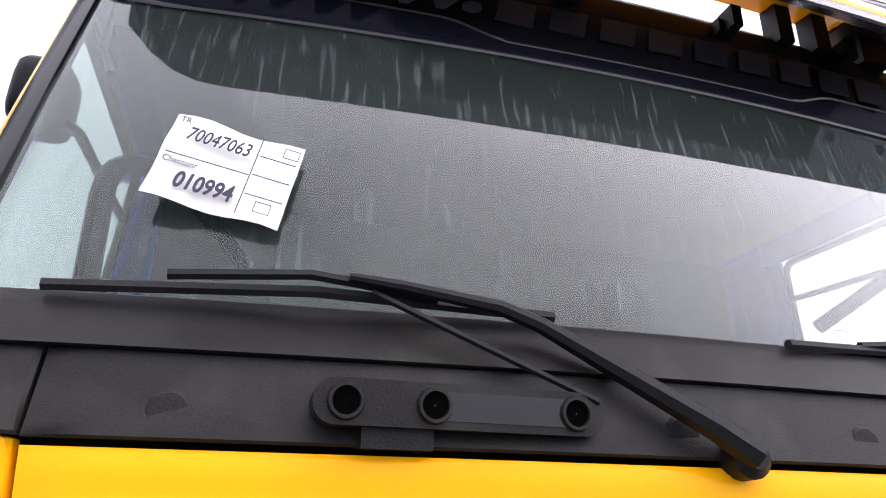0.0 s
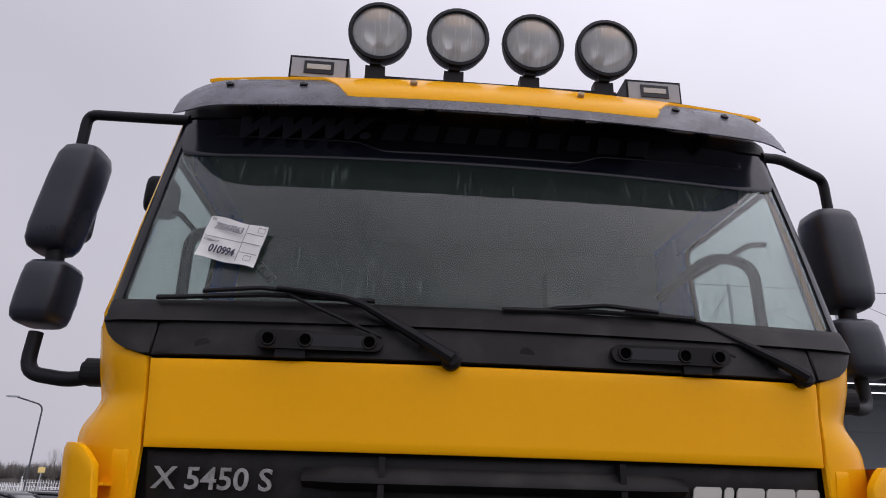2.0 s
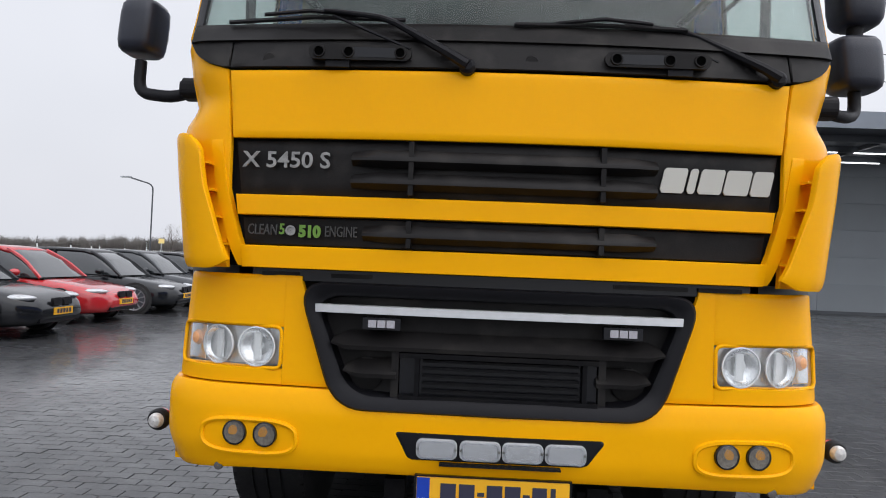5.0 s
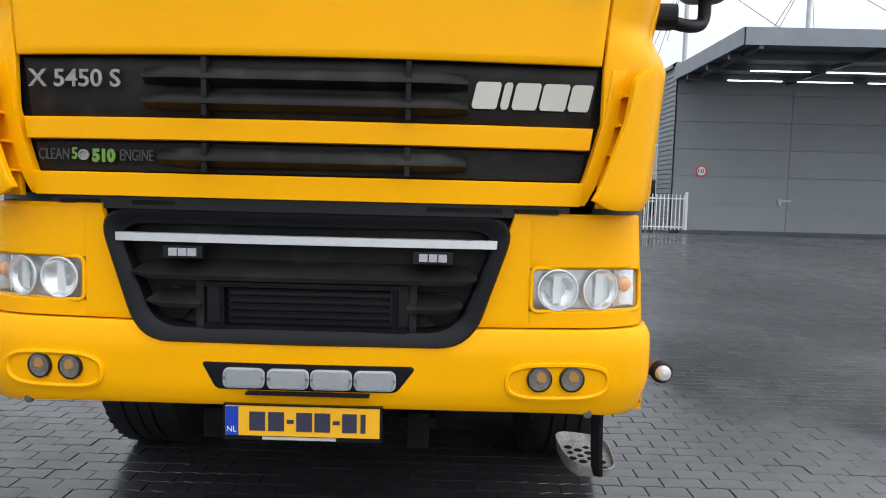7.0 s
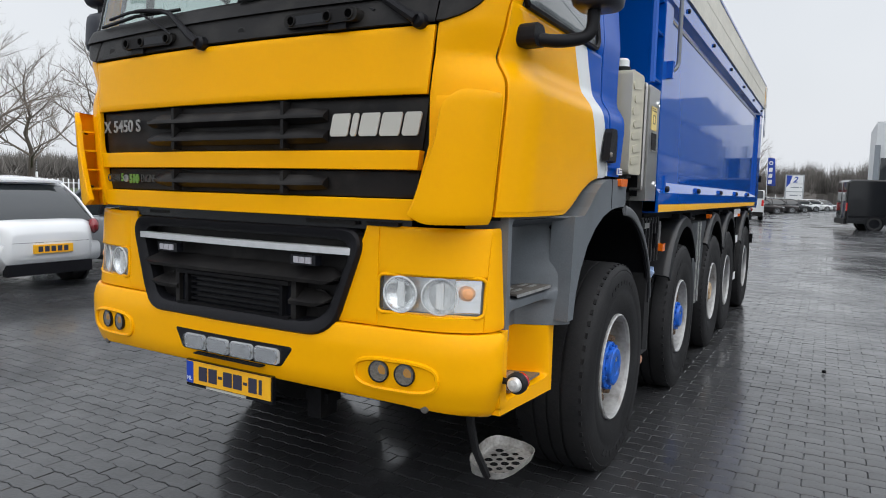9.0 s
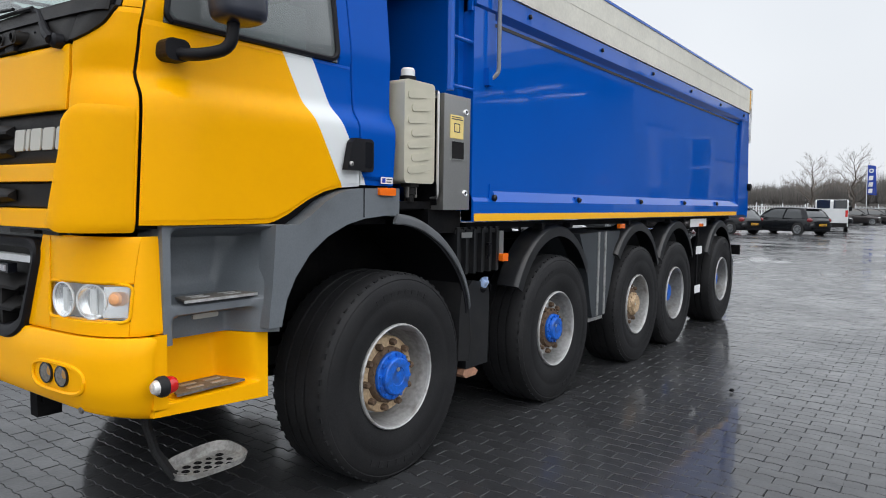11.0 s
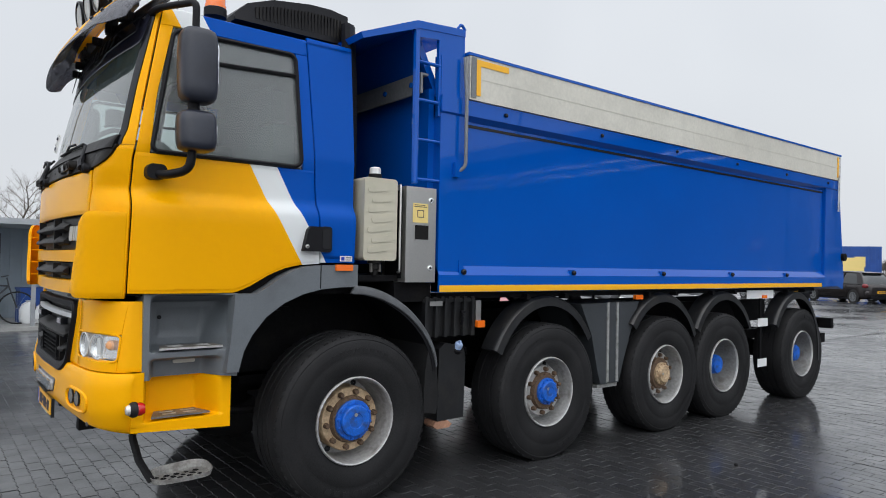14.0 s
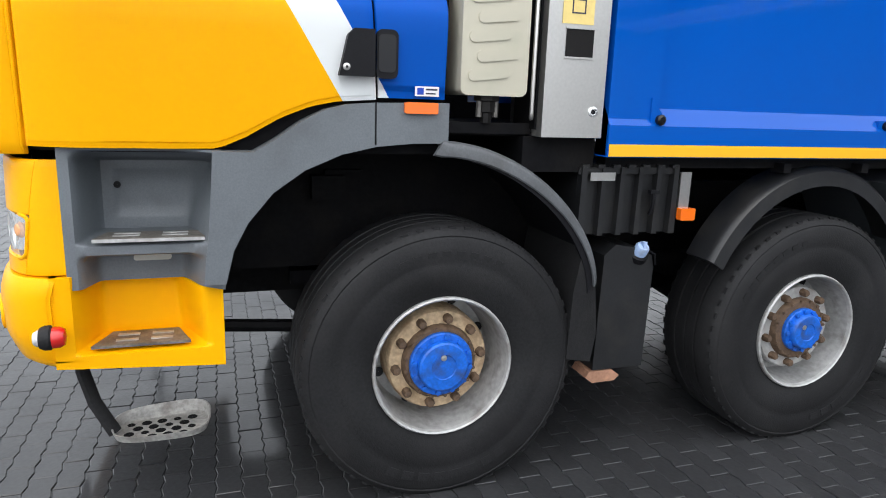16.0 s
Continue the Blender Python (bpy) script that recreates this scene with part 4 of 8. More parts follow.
# lower black grille
M["led_grey"] = shader("led_lens_grey", (0.40, 0.39, 0.42), 0.3, grain=0.15, grain_scale=200)
grille = part("lower_grille", skin(LOW, lx(lambda z: -edge(z)), lx(edge), 0.885, 1.283, -0.05, 30, 12), "trim", truck, "black lower grille with slats", smooth=True)
loop = [(p.x, p.y) for p in bent([(0.0, 0.872, 0), (0.532, 0.872, 0), (0.674, 1.286, 0), (0.0, 1.286, 0)], 0.11, 7)]
loop = loop + [(-x, z) for x, z in loop[-2:0:-1]]
bm = bmesh.new()
rings = []
for x, z in loop:
    k = Vector((-x * 0.090, (1.10 - z) * (0.20 if z < 1.1 else 0.30) + (0.012 if z > 1.2 else 0)))     # towards the middle of the grille
    k = k if k.length < 0.075 else k.normalized() * 0.075
    fy = front_y(x, z, LOW)
    rings.append([(x, fy + 0.03, z), (x, fy - 0.016, z), (x + k.x * 0.15, fy - 0.026, z + k.y * 0.15), (x + k.x * 0.7, fy - 0.022, z + k.y * 0.7), (x + k.x, fy - 0.008, z + k.y), (x + k.x * 1.15, fy + 0.06, z + k.y * 1.15)])
rings.append(rings[0])
loft(bm, rings, cap=False)
bmesh.ops.remove_doubles(bm, verts=bm.verts, dist=0.0001)
part("grille_rim", bm, "black", grille, "smooth black surround of the lower grille", smooth=True)
part("silver_strip", skin(LOW, lx(-0.605), lx(0.605), 1.186, 1.213, 0.022, 24, 3, thick=0.04), "strip", grille, "silver strip", smooth=True)
for zc, half in ((1.095, 0.545), (1.005, 0.50)):
    for sg in (1, -1):
        bm = bmesh.new()
        inner = 0.0 if zc > 1.05 else 0.325
        prof = [(0.06, 0.034), (-0.002, -0.012), (0.0, -0.026), (0.06, -0.034)]
        loft(bm, [[(sg * x, y + 0.02 * x, zc + z * k) for y, z in prof] for x, k in ((inner, 1.0), (half - 0.05, 1.0), (half, 0.3))])
        part("grille_slat", bm, "trim", grille, smooth=True)
for x in (-0.33, 0.345):
    part("grille_rib", boxes((x - 0.012, x + 0.012, 0.015, 0.08, 0.915, 1.08)), "trim", grille, bevel=0.004)
for x in (-0.43, 0.44):
    part("cap_cover", lathe([(0.055, 0), (0.055, 0.012), (0.048, 0.014), (0.001, 0.014)], 20, m=pose(x, 0.075, 0.985, 0, 0, -90)), "trim", grille, smooth=True)
part("radiator_recess", boxes((-0.315, 0.33, 0.03, 0.075, 0.918, 1.062)), "gloss_black", grille)
for k in range(5):
    z = 0.945 + 0.024 * k
    part("radiator_slat", boxes((-0.24, 0.27, 0.012, 0.030, z - 0.004, z + 0.004)), "chassis", grille)
part("radiator_frame", boxes((-0.315, 0.33, 0.0, 0.03, 0.915, 0.927), (-0.315, 0.33, 0.0, 0.03, 1.05, 1.065), (-0.265, -0.25, 0.005, 0.03, 0.927, 1.05), (0.28, 0.295, 0.005, 0.03, 0.927, 1.05)), "chassis", grille)
for x in (-0.378, 0.405):
    led = part("led_lamp", boxes((x - 0.062, x + 0.062, 0.0, 0.035, 1.138, 1.176)), "gloss_black", grille, "small white warning lamp", bevel=0.004)
    for k in (-1, 0, 1):
        part("led_lens", boxes((x + 0.030 * k - 0.013, x + 0.030 * k + 0.013, -0.006, 0.0, 1.145, 1.169)), "led_grey", led, bevel=0.002)

# bumper
M["rust_bolt"] = shader("dull_bolt", (0.16, 0.15, 0.14), 0.5, 0.5, grain=0.3)
M["lamp_grey"] = shader("work_lamp_grey", (0.60, 0.61, 0.62), 0.25, 0.3, grain=0.08, grain_scale=20)
M["lamp_clear"] = glass("lamp_clear", (0.92, 0.93, 0.94), 2.0, 0.03)
M["fog_inner"] = shader("fog_lamp_inside", (0.26, 0.25, 0.235), 0.35, 0.5, grain=0.5, grain_scale=110)
M["fog_glass"] = glass("fog_lamp_glass", (0.72, 0.69, 0.64), 1.5, 0.1, 0.3, (0.34, 0.32, 0.28), 0.14)
bot = lambda u: 0.668 - 0.066 * abs(2 * u - 1) ** 2.2  # noqa: E731
bumper = part("bumper", skin(LOW, lambda z: -2.03, lambda z: 2.03, bot, lambda u: lerp([(0, 0.93), (0.352, 0.93), (0.368, 0.905), (0.385, 0.892), (0.41, 0.886), (0.59, 0.886), (0.615, 0.892), (0.632, 0.905), (0.648, 0.93), (1, 0.93)], u), 0.012, 200, 10, thick=0.06), "yellow", truck, "yellow front bumper", smooth=True)
part("bumper_recess", skin(LOW, lx(table((0.724, -0.262), (0.732, -0.280), (0.77, -0.300), (0.800, -0.317), (0.808, -0.320), (0.813, -0.312))), lx(table((0.724, 0.284), (0.732, 0.306), (0.77, 0.334), (0.797, 0.355), (0.806, 0.356), (0.813, 0.346))), 0.724, 0.813, 0.0145, 40, 12, thick=0.03), "gloss_black", bumper, "black pocket for the work lamps", smooth=True)
for x in (-0.182, -0.042, 0.094, 0.231):
    y = front_y(x, 0.765, LOW) - 0.022
    lamp = part("work_lamp", prism(rounded(x - 0.066, x + 0.066, 0.733, 0.797, 0.02), 0.05, lambda u, v, w: (u, y + w, v)), "lamp_grey", bumper, "small rectangular white lamp", bevel=0.006)
    part("lamp_inner", prism(rounded(x - 0.055, x + 0.055, 0.739, 0.790, 0.014), 0.003, lambda u, v, w: (u, y - 0.004 + w, v)), "chrome", lamp)
    part("lamp_glass", prism(rounded(x - 0.062, x + 0.062, 0.736, 0.794, 0.016), 0.010, lambda u, v, w: (u, y - 0.013 + w, v)), "lamp_clear", lamp, bevel=0.004, recalc=True)
    for d in (-0.064, 0.064):
        part("lamp_screw", lathe([(0.0045, 0.0), (0.004, 0.003), (0.001, 0.0035)], 8, m=pose(x + d * 0.95, y - 0.0005, 0.765, 0, 0, -90)), "rust_bolt", lamp)
ledge = part("lamp_ledge", boxes((-0.172, 0.215, -0.034, 0.03, 0.716, 0.722)), "black", bumper, "ribbed black ledge", bevel=0.002)
for k in range(16):
    part("ledge_rib", boxes((-0.165 + 0.0235 * k, -0.151 + 0.0235 * k, -0.033, -0.012, 0.722, 0.7245)), "trim", ledge)
for sg in (1, -1):
    yy = lambda x, z=0.77: front_y(x, z, LOW) - 0.012  # noqa: E731
    rim = [(sg * (0.812 + 0.165 * (math.copysign(abs(math.cos(a)) ** 0.6, math.cos(a)))), 0.0, 0.766 + 0.056 * math.copysign(abs(math.sin(a)) ** 0.7, math.sin(a))) for a in [2 * math.pi * k / 36 for k in range(37)]]
    part("fog_bezel", tube([(x, yy(x, z) - 0.001, z) for x, _, z in rim], 0.009, 6), "yellow", bumper, smooth=True)
    for x in (0.752, 0.857):
        m = pose(sg * x, yy(x) - 0.004, 0.776, 0, 0, -90 + sg * 8)
        fog = part("fog_lamp", lathe([(0.041, -0.01), (0.041, 0.005), (0.037, 0.007), (0.036, 0.0), (0.02, -0.006), (0.001, -0.008)], 24, m=m), "gloss_black", bumper, "round fog lamp", smooth=True)
        part("reflector", lathe([(0.036, 0.002), (0.024, -0.003), (0.008, -0.004), (0.001, -0.004)], 24, m=m), "fog_inner", fog, smooth=True)
        part("fog_glass", lathe([(0.037, 0.005), (0.02, 0.009), (0.001, 0.010)], 24, m=m), "fog_glass", fog, smooth="all", recalc=(0, -1, 0)).visible_shadow = False
    part("bumper_bolt", lathe([(0.016, 0.0), (0.014, 0.008), (0.001, 0.009)], 10, m=pose(sg * 0.92, front_y(0.92, 0.64, LOW) - 0.012, 0.652, 0, 0, -90)), "rust_bolt", bumper, smooth=True)
    M.setdefault("marker_clear", shader("marker_clear", (0.62, 0.61, 0.59), 0.15, 0.3, grain=0.3, grain_scale=90))
    # marker lamp on a rubber stalk at the bumper's end
    stalk = part("marker_lamp", tube([(sg * 1.12, 0.25, 0.752), (sg * 1.20, 0.235, 0.755)], 0.012, 8), "rubber", truck, "side marker lamp on a rubber stalk", smooth=True)
    part("lamp_body", lathe([(0.001, -0.022), (0.033, -0.022), (0.039, -0.010), (0.039, 0.008), (0.034, 0.014), (0.001, 0.014)], 20, m=pose(sg * 1.205, 0.232, 0.757, 0, 0, 90)), "rubber", stalk, smooth=True)
    part("clear_lens", lathe([(0.028, 0.0), (0.027, 0.010), (0.020, 0.020), (0.001, 0.024)], 20, m=pose(sg * 1.205, 0.212, 0.757, 0, 0, -90)), "marker_clear", stalk, smooth=True)
    part("red_lens", lathe([(0.034, 0.0), (0.034, 0.022), (0.026, 0.036), (0.001, 0.040)], 20, m=pose(sg * 1.205, 0.244, 0.757, 0, 0, 90)), "red", stalk, smooth=True)

# number plate with plain bars
plate = part("number_plate_holder", boxes((-0.250, 0.256, -0.005, 0.012, 0.562, 0.678)), "gloss_black", truck, "black holder with an amber number plate", bevel=0.004)
part("plate_field", boxes((-0.242, 0.248, -0.011, -0.005, 0.578, 0.673)), "plate", plate, "amber number plate", bevel=0.002)
part("plate_band", boxes((-0.241, -0.200, -0.013, -0.011, 0.579, 0.672)), "plate_blue", plate, "blue band of the plate")
lettering("country_letters", "NL", 0.026, "white", plate, pose(-0.236, -0.0135, 0.590, 90, 0, 0), label="white country letters", depth=0.0006, fit=0.030)
for x0, w in ((-0.165, 0.050), (-0.105, 0.050), (-0.046, 0.022), (-0.016, 0.050), (0.042, 0.050), (0.100, 0.022), (0.130, 0.046), (0.188, 0.016)):
    part("plate_bar", boxes((x0, x0 + w, -0.013, -0.011, 0.595 if w > 0.04 or w < 0.02 else 0.620, 0.656 if w > 0.04 or w < 0.02 else 0.632)), "ink", plate)
part("holder_bar", boxes((-0.125, 0.110, -0.008, -0.005, 0.5645, 0.574)), "letter", plate)
part("tow_hook", boxes((0.33, 0.40, 0.12, 0.22, 0.50, 0.62), (0.30, 0.42, 0.14, 0.22, 0.56, 0.60)), "chassis", truck, "dark towing bracket under the bumper", bevel=0.01)
part("tow_hook", boxes((-0.36, -0.29, 0.12, 0.22, 0.52, 0.62)), "chassis", truck, bevel=0.01)

# ---- truck: steps and wheel arch beside the cab ----
M["alu_worn"] = shader("worn_aluminium", (0.20, 0.18, 0.155), 0.5, 0.5, grain=0.3, grain_scale=90, blotch=0.3, blotch_scale=12, dirt=(0.07, 0.055, 0.045), dirt_amount=0.7, dirt_scale=18, bump=0.3, bump_scale=120)


def ease(t):
    t = min(max(t, 0.0), 1.0)
    return t * t * (3 - 2 * t)


def moulded(sg, out, y0, y1, rows, top, n, low=lambda y: 0.0):
    """A moulded side sheet: out(y, z) is its distance from the middle plane; its border turns inwards."""
    bm = bmesh.new()
    cols = [y0 + (y1 - y0) * k / n for k in range(n + 1)]
    grid = [[bm.verts.new((sg * out(y, min(z, top(y))), y, min(z, top(y)) + (low(y) if z < rows[0] + 0.03 else 0))) for y in cols] for z in rows]
    for a, b in zip(grid, grid[1:]):
        for i in range(n):
            bm.faces.new((a[i], a[i + 1], b[i + 1], b[i]))
    rim = grid[0] + [r[-1] for r in grid[1:]] + grid[-1][-2::-1] + [r[0] for r in grid[-2:0:-1]]
    inner = [bm.verts.new((sg * (min(abs(v.co.x), 1.12) - 0.17), v.co.y, v.co.z)) for v in rim]
    for k in range(len(rim)):
        q = (k + 1) % len(rim)
        bm.faces.new((rim[k], inner[k], inner[q], rim[q]))
    bmesh.ops.dissolve_degenerate(bm, dist=0.0002, edges=bm.edges)
    return bm


for sg in (1, -1):
    P = lambda x: (lambda u, v, w: (sg * (x + w), u, v))  # noqa: E731
    # lower yellow corner of the bumper with the lowest built-in step
    def yellow_depth(y, z):
        rear = 0.660 - 0.02 * (z - 0.70) / 0.2
        bay = ease((y - 0.285) / 0.075) * ease((rear + 0.055 - y) / 0.11) * ease((z - 0.662) / 0.016)
        return 0.185 * bay - 0.035 * bay * ease((z - 0.885) / 0.03)
    rows = [0.592, 0.597, 0.62, 0.645, 0.656, 0.662, 0.665, 0.668, 0.671, 0.674, 0.678, 0.70, 0.74, 0.79, 0.84, 0.885, 0.895, 0.905, 0.918, 0.935]
    side = part("step_bumper", moulded(sg, lambda y, z: 1.140 - yellow_depth(y, z), 0.232, 0.756, rows, lambda y: 0.930 - 0.048 * ease((y - 0.55) / 0.07), 44, lambda y: 0.03 * (0.756 - y) / 0.52), "yellow", truck, "yellow bumper side with a built-in step", smooth=True)
    part("step_core", boxes((sg * 0.80, sg * 0.93, 0.26, 0.74, 0.61, 0.92)), "black", side)
    tread = part("tread", prism([(0.335, 1.128), (0.645, 1.128), (0.600, 0.985), (0.385, 0.985)], 0.010, lambda u, v, w: (sg * v, u, 0.679 + w)), "alu_worn", side, "worn aluminium step tread", bevel=0.003)
    for y in (0.405, 0.515):
        for x in (1.02, 1.075):
            part("tread_slot", boxes((sg * x, sg * (x + 0.018), y, y + 0.07, 0.6885, 0.692)), "alu", tread, bevel=0.001)
    # grey entry recess with the middle step
    def grey_depth(y, z):
        rear = lerp([(0.90, 0.665), (1.05, 0.69), (1.10, 0.70), (1.33, 0.79)], z)
        across = ease((y - 0.315) / 0.055) * ease((rear + 0.035 - y) / 0.085)
        upper = ease((z - 1.028) / 0.018) * ease((1.335 - z) / 0.05)
        lower = ease((0.998 - z) / 0.03)
        pan = ease((y - 0.405) / 0.02) * ease((rear - 0.055 - y) / 0.02) * ease((z - 1.085) / 0.02) * ease((1.255 - z) / 0.02)
        return across * max(0.215 * upper, 0.115 * lower) + 0.010 * pan
    rows = [0.884, 0.89, 0.92, 0.95, 0.968, 0.976, 0.984, 0.992, 0.998, 1.013, 1.026, 1.030, 1.033, 1.036, 1.039, 1.042, 1.046, 1.06, 1.08, 1.09, 1.10, 1.13, 1.16, 1.20, 1.24, 1.25, 1.26, 1.27, 1.285, 1.295, 1.305, 1.315, 1.325, 1.335, 1.342]
    rec = part("step_recess", moulded(sg, lambda y, z: 1.128 + 0.086 * ease((y - 0.64) / 0.15) - grey_depth(y, z), 0.283, 0.765, rows, lambda y: 1.342, 60), "grey", truck, "grey plastic entry recess with a step", smooth=True)
    part("recess_bolt", lathe([(0.012, 0), (0.012, 0.006), (0.001, 0.007)], 10, m=pose(sg * 0.910, 0.420, 1.200, 0, 0, 0 if sg > 0 else 180)), "black", rec, smooth=True)
    tread = part("tread", prism([(0.365, 1.138), (0.705, 1.138), (0.690, 1.02), (0.395, 1.02)], 0.008, lambda u, v, w: (sg * v, u, 1.045 + w)), "alu_worn", rec, "worn aluminium step tread", bevel=0.003)
    part("tread_edge", boxes((sg * 1.134, sg * 1.141, 0.365, 0.705, 1.041, 1.052)), "alu", tread, bevel=0.003)
    for y in (0.42, 0.57):
        for x in (1.045, 1.085):
            part("tread_slot", boxes((sg * x, sg * (x + 0.015), y, y + 0.08, 1.0525, 1.0555)), "alu", tread, bevel=0.001)
    part("step_lamp", prism(rounded(0.470, 0.590, 0.952, 0.972, 0.008), 0.02, P(1.005)), "letter", rec, bevel=0.003)
    # wheel arch
    outer = [(0.865, 1.340), (0.93, 1.378), (1.02, 1.442), (1.10, 1.482), (1.17, 1.500), (1.27, 1.508), (1.525, 1.514)]
    inner = [(1.525, 1.376), (1.40, 1.374), (1.27, 1.362), (1.15, 1.334), (1.03, 1.282), (0.925, 1.207), (0.843, 1.108), (0.796, 1.018), (0.768, 0.905)]
    arch = part("wheel_arch", prism(outer + inner + [(0.700, 0.905), (0.706, 0.97), (0.720, 1.077), (0.734, 1.25), (0.740, 1.340)], 0.10, P(1.12)), "grey", truck, "grey plastic wheel arch", bevel=0.012)
    part("arch_liner", prism([(1.525, 1.374), (1.40, 1.372), (1.27, 1.360), (1.15, 1.332), (1.03, 1.280), (0.925, 1.205), (0.843, 1.106), (0.796, 1.016), (0.768, 0.903), (0.742, 0.91), (0.772, 1.03), (0.818, 1.13), (0.905, 1.23), (1.01, 1.302), (1.14, 1.355), (1.27, 1.385), (1.525, 1.40)], 0.62, P(0.55)), "black", arch)
    part("arch_joint", boxes((sg * 1.2205, sg * 1.222, 1.262, 1.268, 1.368, 1.512)), "gloss_black", arch)
    part("side_marker", prism(rounded(1.362, 1.480, 1.476, 1.514, 0.006), 0.022, P(1.215)), "orange", arch, "orange side marker lamp", bevel=0.004)
    if sg < 0:
        continue
    # low hinged foot plate
    M["plate_alu"] = shader("step_plate_aluminium", (0.40, 0.39, 0.37), 0.5, 0.4, grain=0.3, grain_scale=70, blotch=0.3, blotch_scale=9, dirt=(0.12, 0.10, 0.085), dirt_amount=0.75, dirt_scale=12, bump=0.3, bump_scale=80)
    # a shallow rounded tray: turned-up rim, higher on the truck's side
    def tray(k, dz):
        ring = []
        for q in range(40):
            a = 2 * math.pi * q / 40
            u = math.copysign(abs(math.cos(a)) ** 0.62, math.cos(a))
            v = math.copysign(abs(math.sin(a)) ** 0.62, math.sin(a))
            yy, xx = 0.528 + 0.168 * k * u, 1.018 + (0.106 + 0.014 * u) * k * v
            ring.append((sg * xx, yy, 0.312 + 0.04 * (yy - 0.36) + dz * (1.0 - 0.35 * v)))
        return ring
    bm = bmesh.new()
    loft(bm, [tray(0.80, -0.006), tray(0.93, -0.002), tray(0.985, 0.030), tray(1.0, 0.036), tray(0.975, 0.037), tray(0.955, 0.031), tray(0.925, 0.005), tray(0.86, 0.0)])
    foot = part("foot_plate", bm, "plate_alu", truck, "hanging aluminium foot plate with round holes", smooth=True)
    for i in range(5):
        for j in range(4):
            yh, xh = 0.416 + 0.053 * i + (0.026 if j % 2 else 0), 0.966 + 0.037 * j
            if i == 4 and j % 2:
                continue
            r = 0.014 if (i + j) % 3 else 0.010
            part("plate_hole", lathe([(r + 0.004, 0.0), (r, 0.0022), (r - 0.002, 0.0004), (0.001, 0.0004)], 12, m=pose(sg * xh, yh, 0.3126 + 0.04 * (yh - 0.36)) @ pose(0, 0, 0, 0, -90, 0)), "chassis", foot, smooth=True)
    part("hanger", tube([(1.0, 0.275, 0.63), (1.0, 0.278, 0.56), (1.01, 0.31, 0.44), (1.03, 0.372, 0.325)], 0.026, 8, flat=0.6), "rubber", foot, "black rubber hanger", smooth=True)

# ---- truck: mirrors ----
M["mirror_black"] = shader("mirror_plastic", (0.020, 0.023, 0.035), 0.36, spec=0.45, grain=0.15, grain_scale=200, blotch=0.25, blotch_scale=8, rough_var=0.12, bump=0.15, bump_scale=260)
def pod(x0, x1, y0, y1, z0, z1, lean=0.0):
    """A rounded mirror housing."""
    bm = bmesh.new()
    rings = []
    for t, k in ((0.0, 0.58), (0.025, 0.78), (0.08, 0.92), (0.2, 0.985), (0.4, 1.0), (0.7, 1.0), (0.88, 0.96), (0.96, 0.84), (0.985, 0.70), (1.0, 0.5)):
        z = z0 + (z1 - z0) * t
        cx, cy, hx, hy = (x0 + x1) / 2 + lean * (t - 0.5), (y0 + y1) / 2, (x1 - x0) / 2 * k, (y1 - y0) / 2 * k
        rings.append([(cx + hx * math.copysign(abs(math.cos(a)) ** 0.55, math.cos(a)), cy + hy * math.copysign(abs(math.sin(a)) ** 0.65, math.sin(a)), z) for a in [2 * math.pi * q / 24 for q in range(24)]])
    loft(bm, rings)
    return bm


for sg in (1, -1):
    ox, oy, oz = (0.035, -0.01, 0.0) if sg > 0 else (0.105, -0.04, 0.06)

    def flip(bm, sg=sg, ox=ox, oy=oy, oz=oz, shift=True):
        if shift:
            bmesh.ops.translate(bm, vec=(ox, oy, oz), verts=bm.verts)
        if sg < 0:
            bmesh.ops.scale(bm, vec=(-1, 1, 1), verts=bm.verts)
        return bm

    mirror = part("mirror", flip(pod(1.248 if sg < 0 else 1.234, 1.402 if sg < 0 else 1.414, 0.37, 0.56, 2.335, 2.725, -0.055 if sg < 0 else -0.02)), "mirror_black", truck, "black wing mirrors on a bent tube", smooth="all")
    part("lower_mirror", flip(pod(1.250 if sg < 0 else 1.235, 1.402 if sg < 0 else 1.415, 0.37, 0.56, 2.085, 2.295, -0.02)), "mirror_black", mirror, smooth="all")
    part("mirror_glass", flip(prism(rounded(1.268, 1.386, 2.40, 2.66, 0.04), 0.004, lambda u, v, w: (u, 0.549 + w, v))), "chrome", mirror)
    part("lower_glass", flip(prism(rounded(1.268, 1.386, 2.14, 2.24, 0.04), 0.004, lambda u, v, w: (u, 0.549 + w, v))), "chrome", mirror)
    cx, cy = 1.325 + ox, 0.45 + oy
    part("upper_arm", flip(tube(bent([(1.03, 0.30, 2.865), (1.12, 0.32, 2.875), (cx, cy, 2.865 + oz), (cx, cy, 2.70 + oz)], 0.04), 0.019, 10), shift=False), "black", mirror, smooth=True)
    part("joint", flip(tube([(1.32, 0.45, 2.27), (1.325, 0.45, 2.36)], 0.03, 10)), "black", mirror, smooth=True)
    part("lower_arm", flip(tube(bent([(1.18, 0.31, 1.975), (1.27, 0.35, 1.965), (cx, cy - 0.01, 1.99), (cx, cy, 2.12)], 0.07), 0.023, 10), shift=False), "black", mirror, smooth=True)
    part("arm_foot", flip(prism(rounded(0.26, 0.36, 1.945, 2.025, 0.03), 0.09, lambda u, v, w: (1.120 + w, u, v)), shift=False), "black", mirror, bevel=0.012)
    if sg < 0:
        part("kerb_mirror", flip(pod(1.13, 1.24, 0.52, 0.66, 2.62, 2.76), shift=False), "black", truck, "small black kerb mirror over the door", smooth="all")

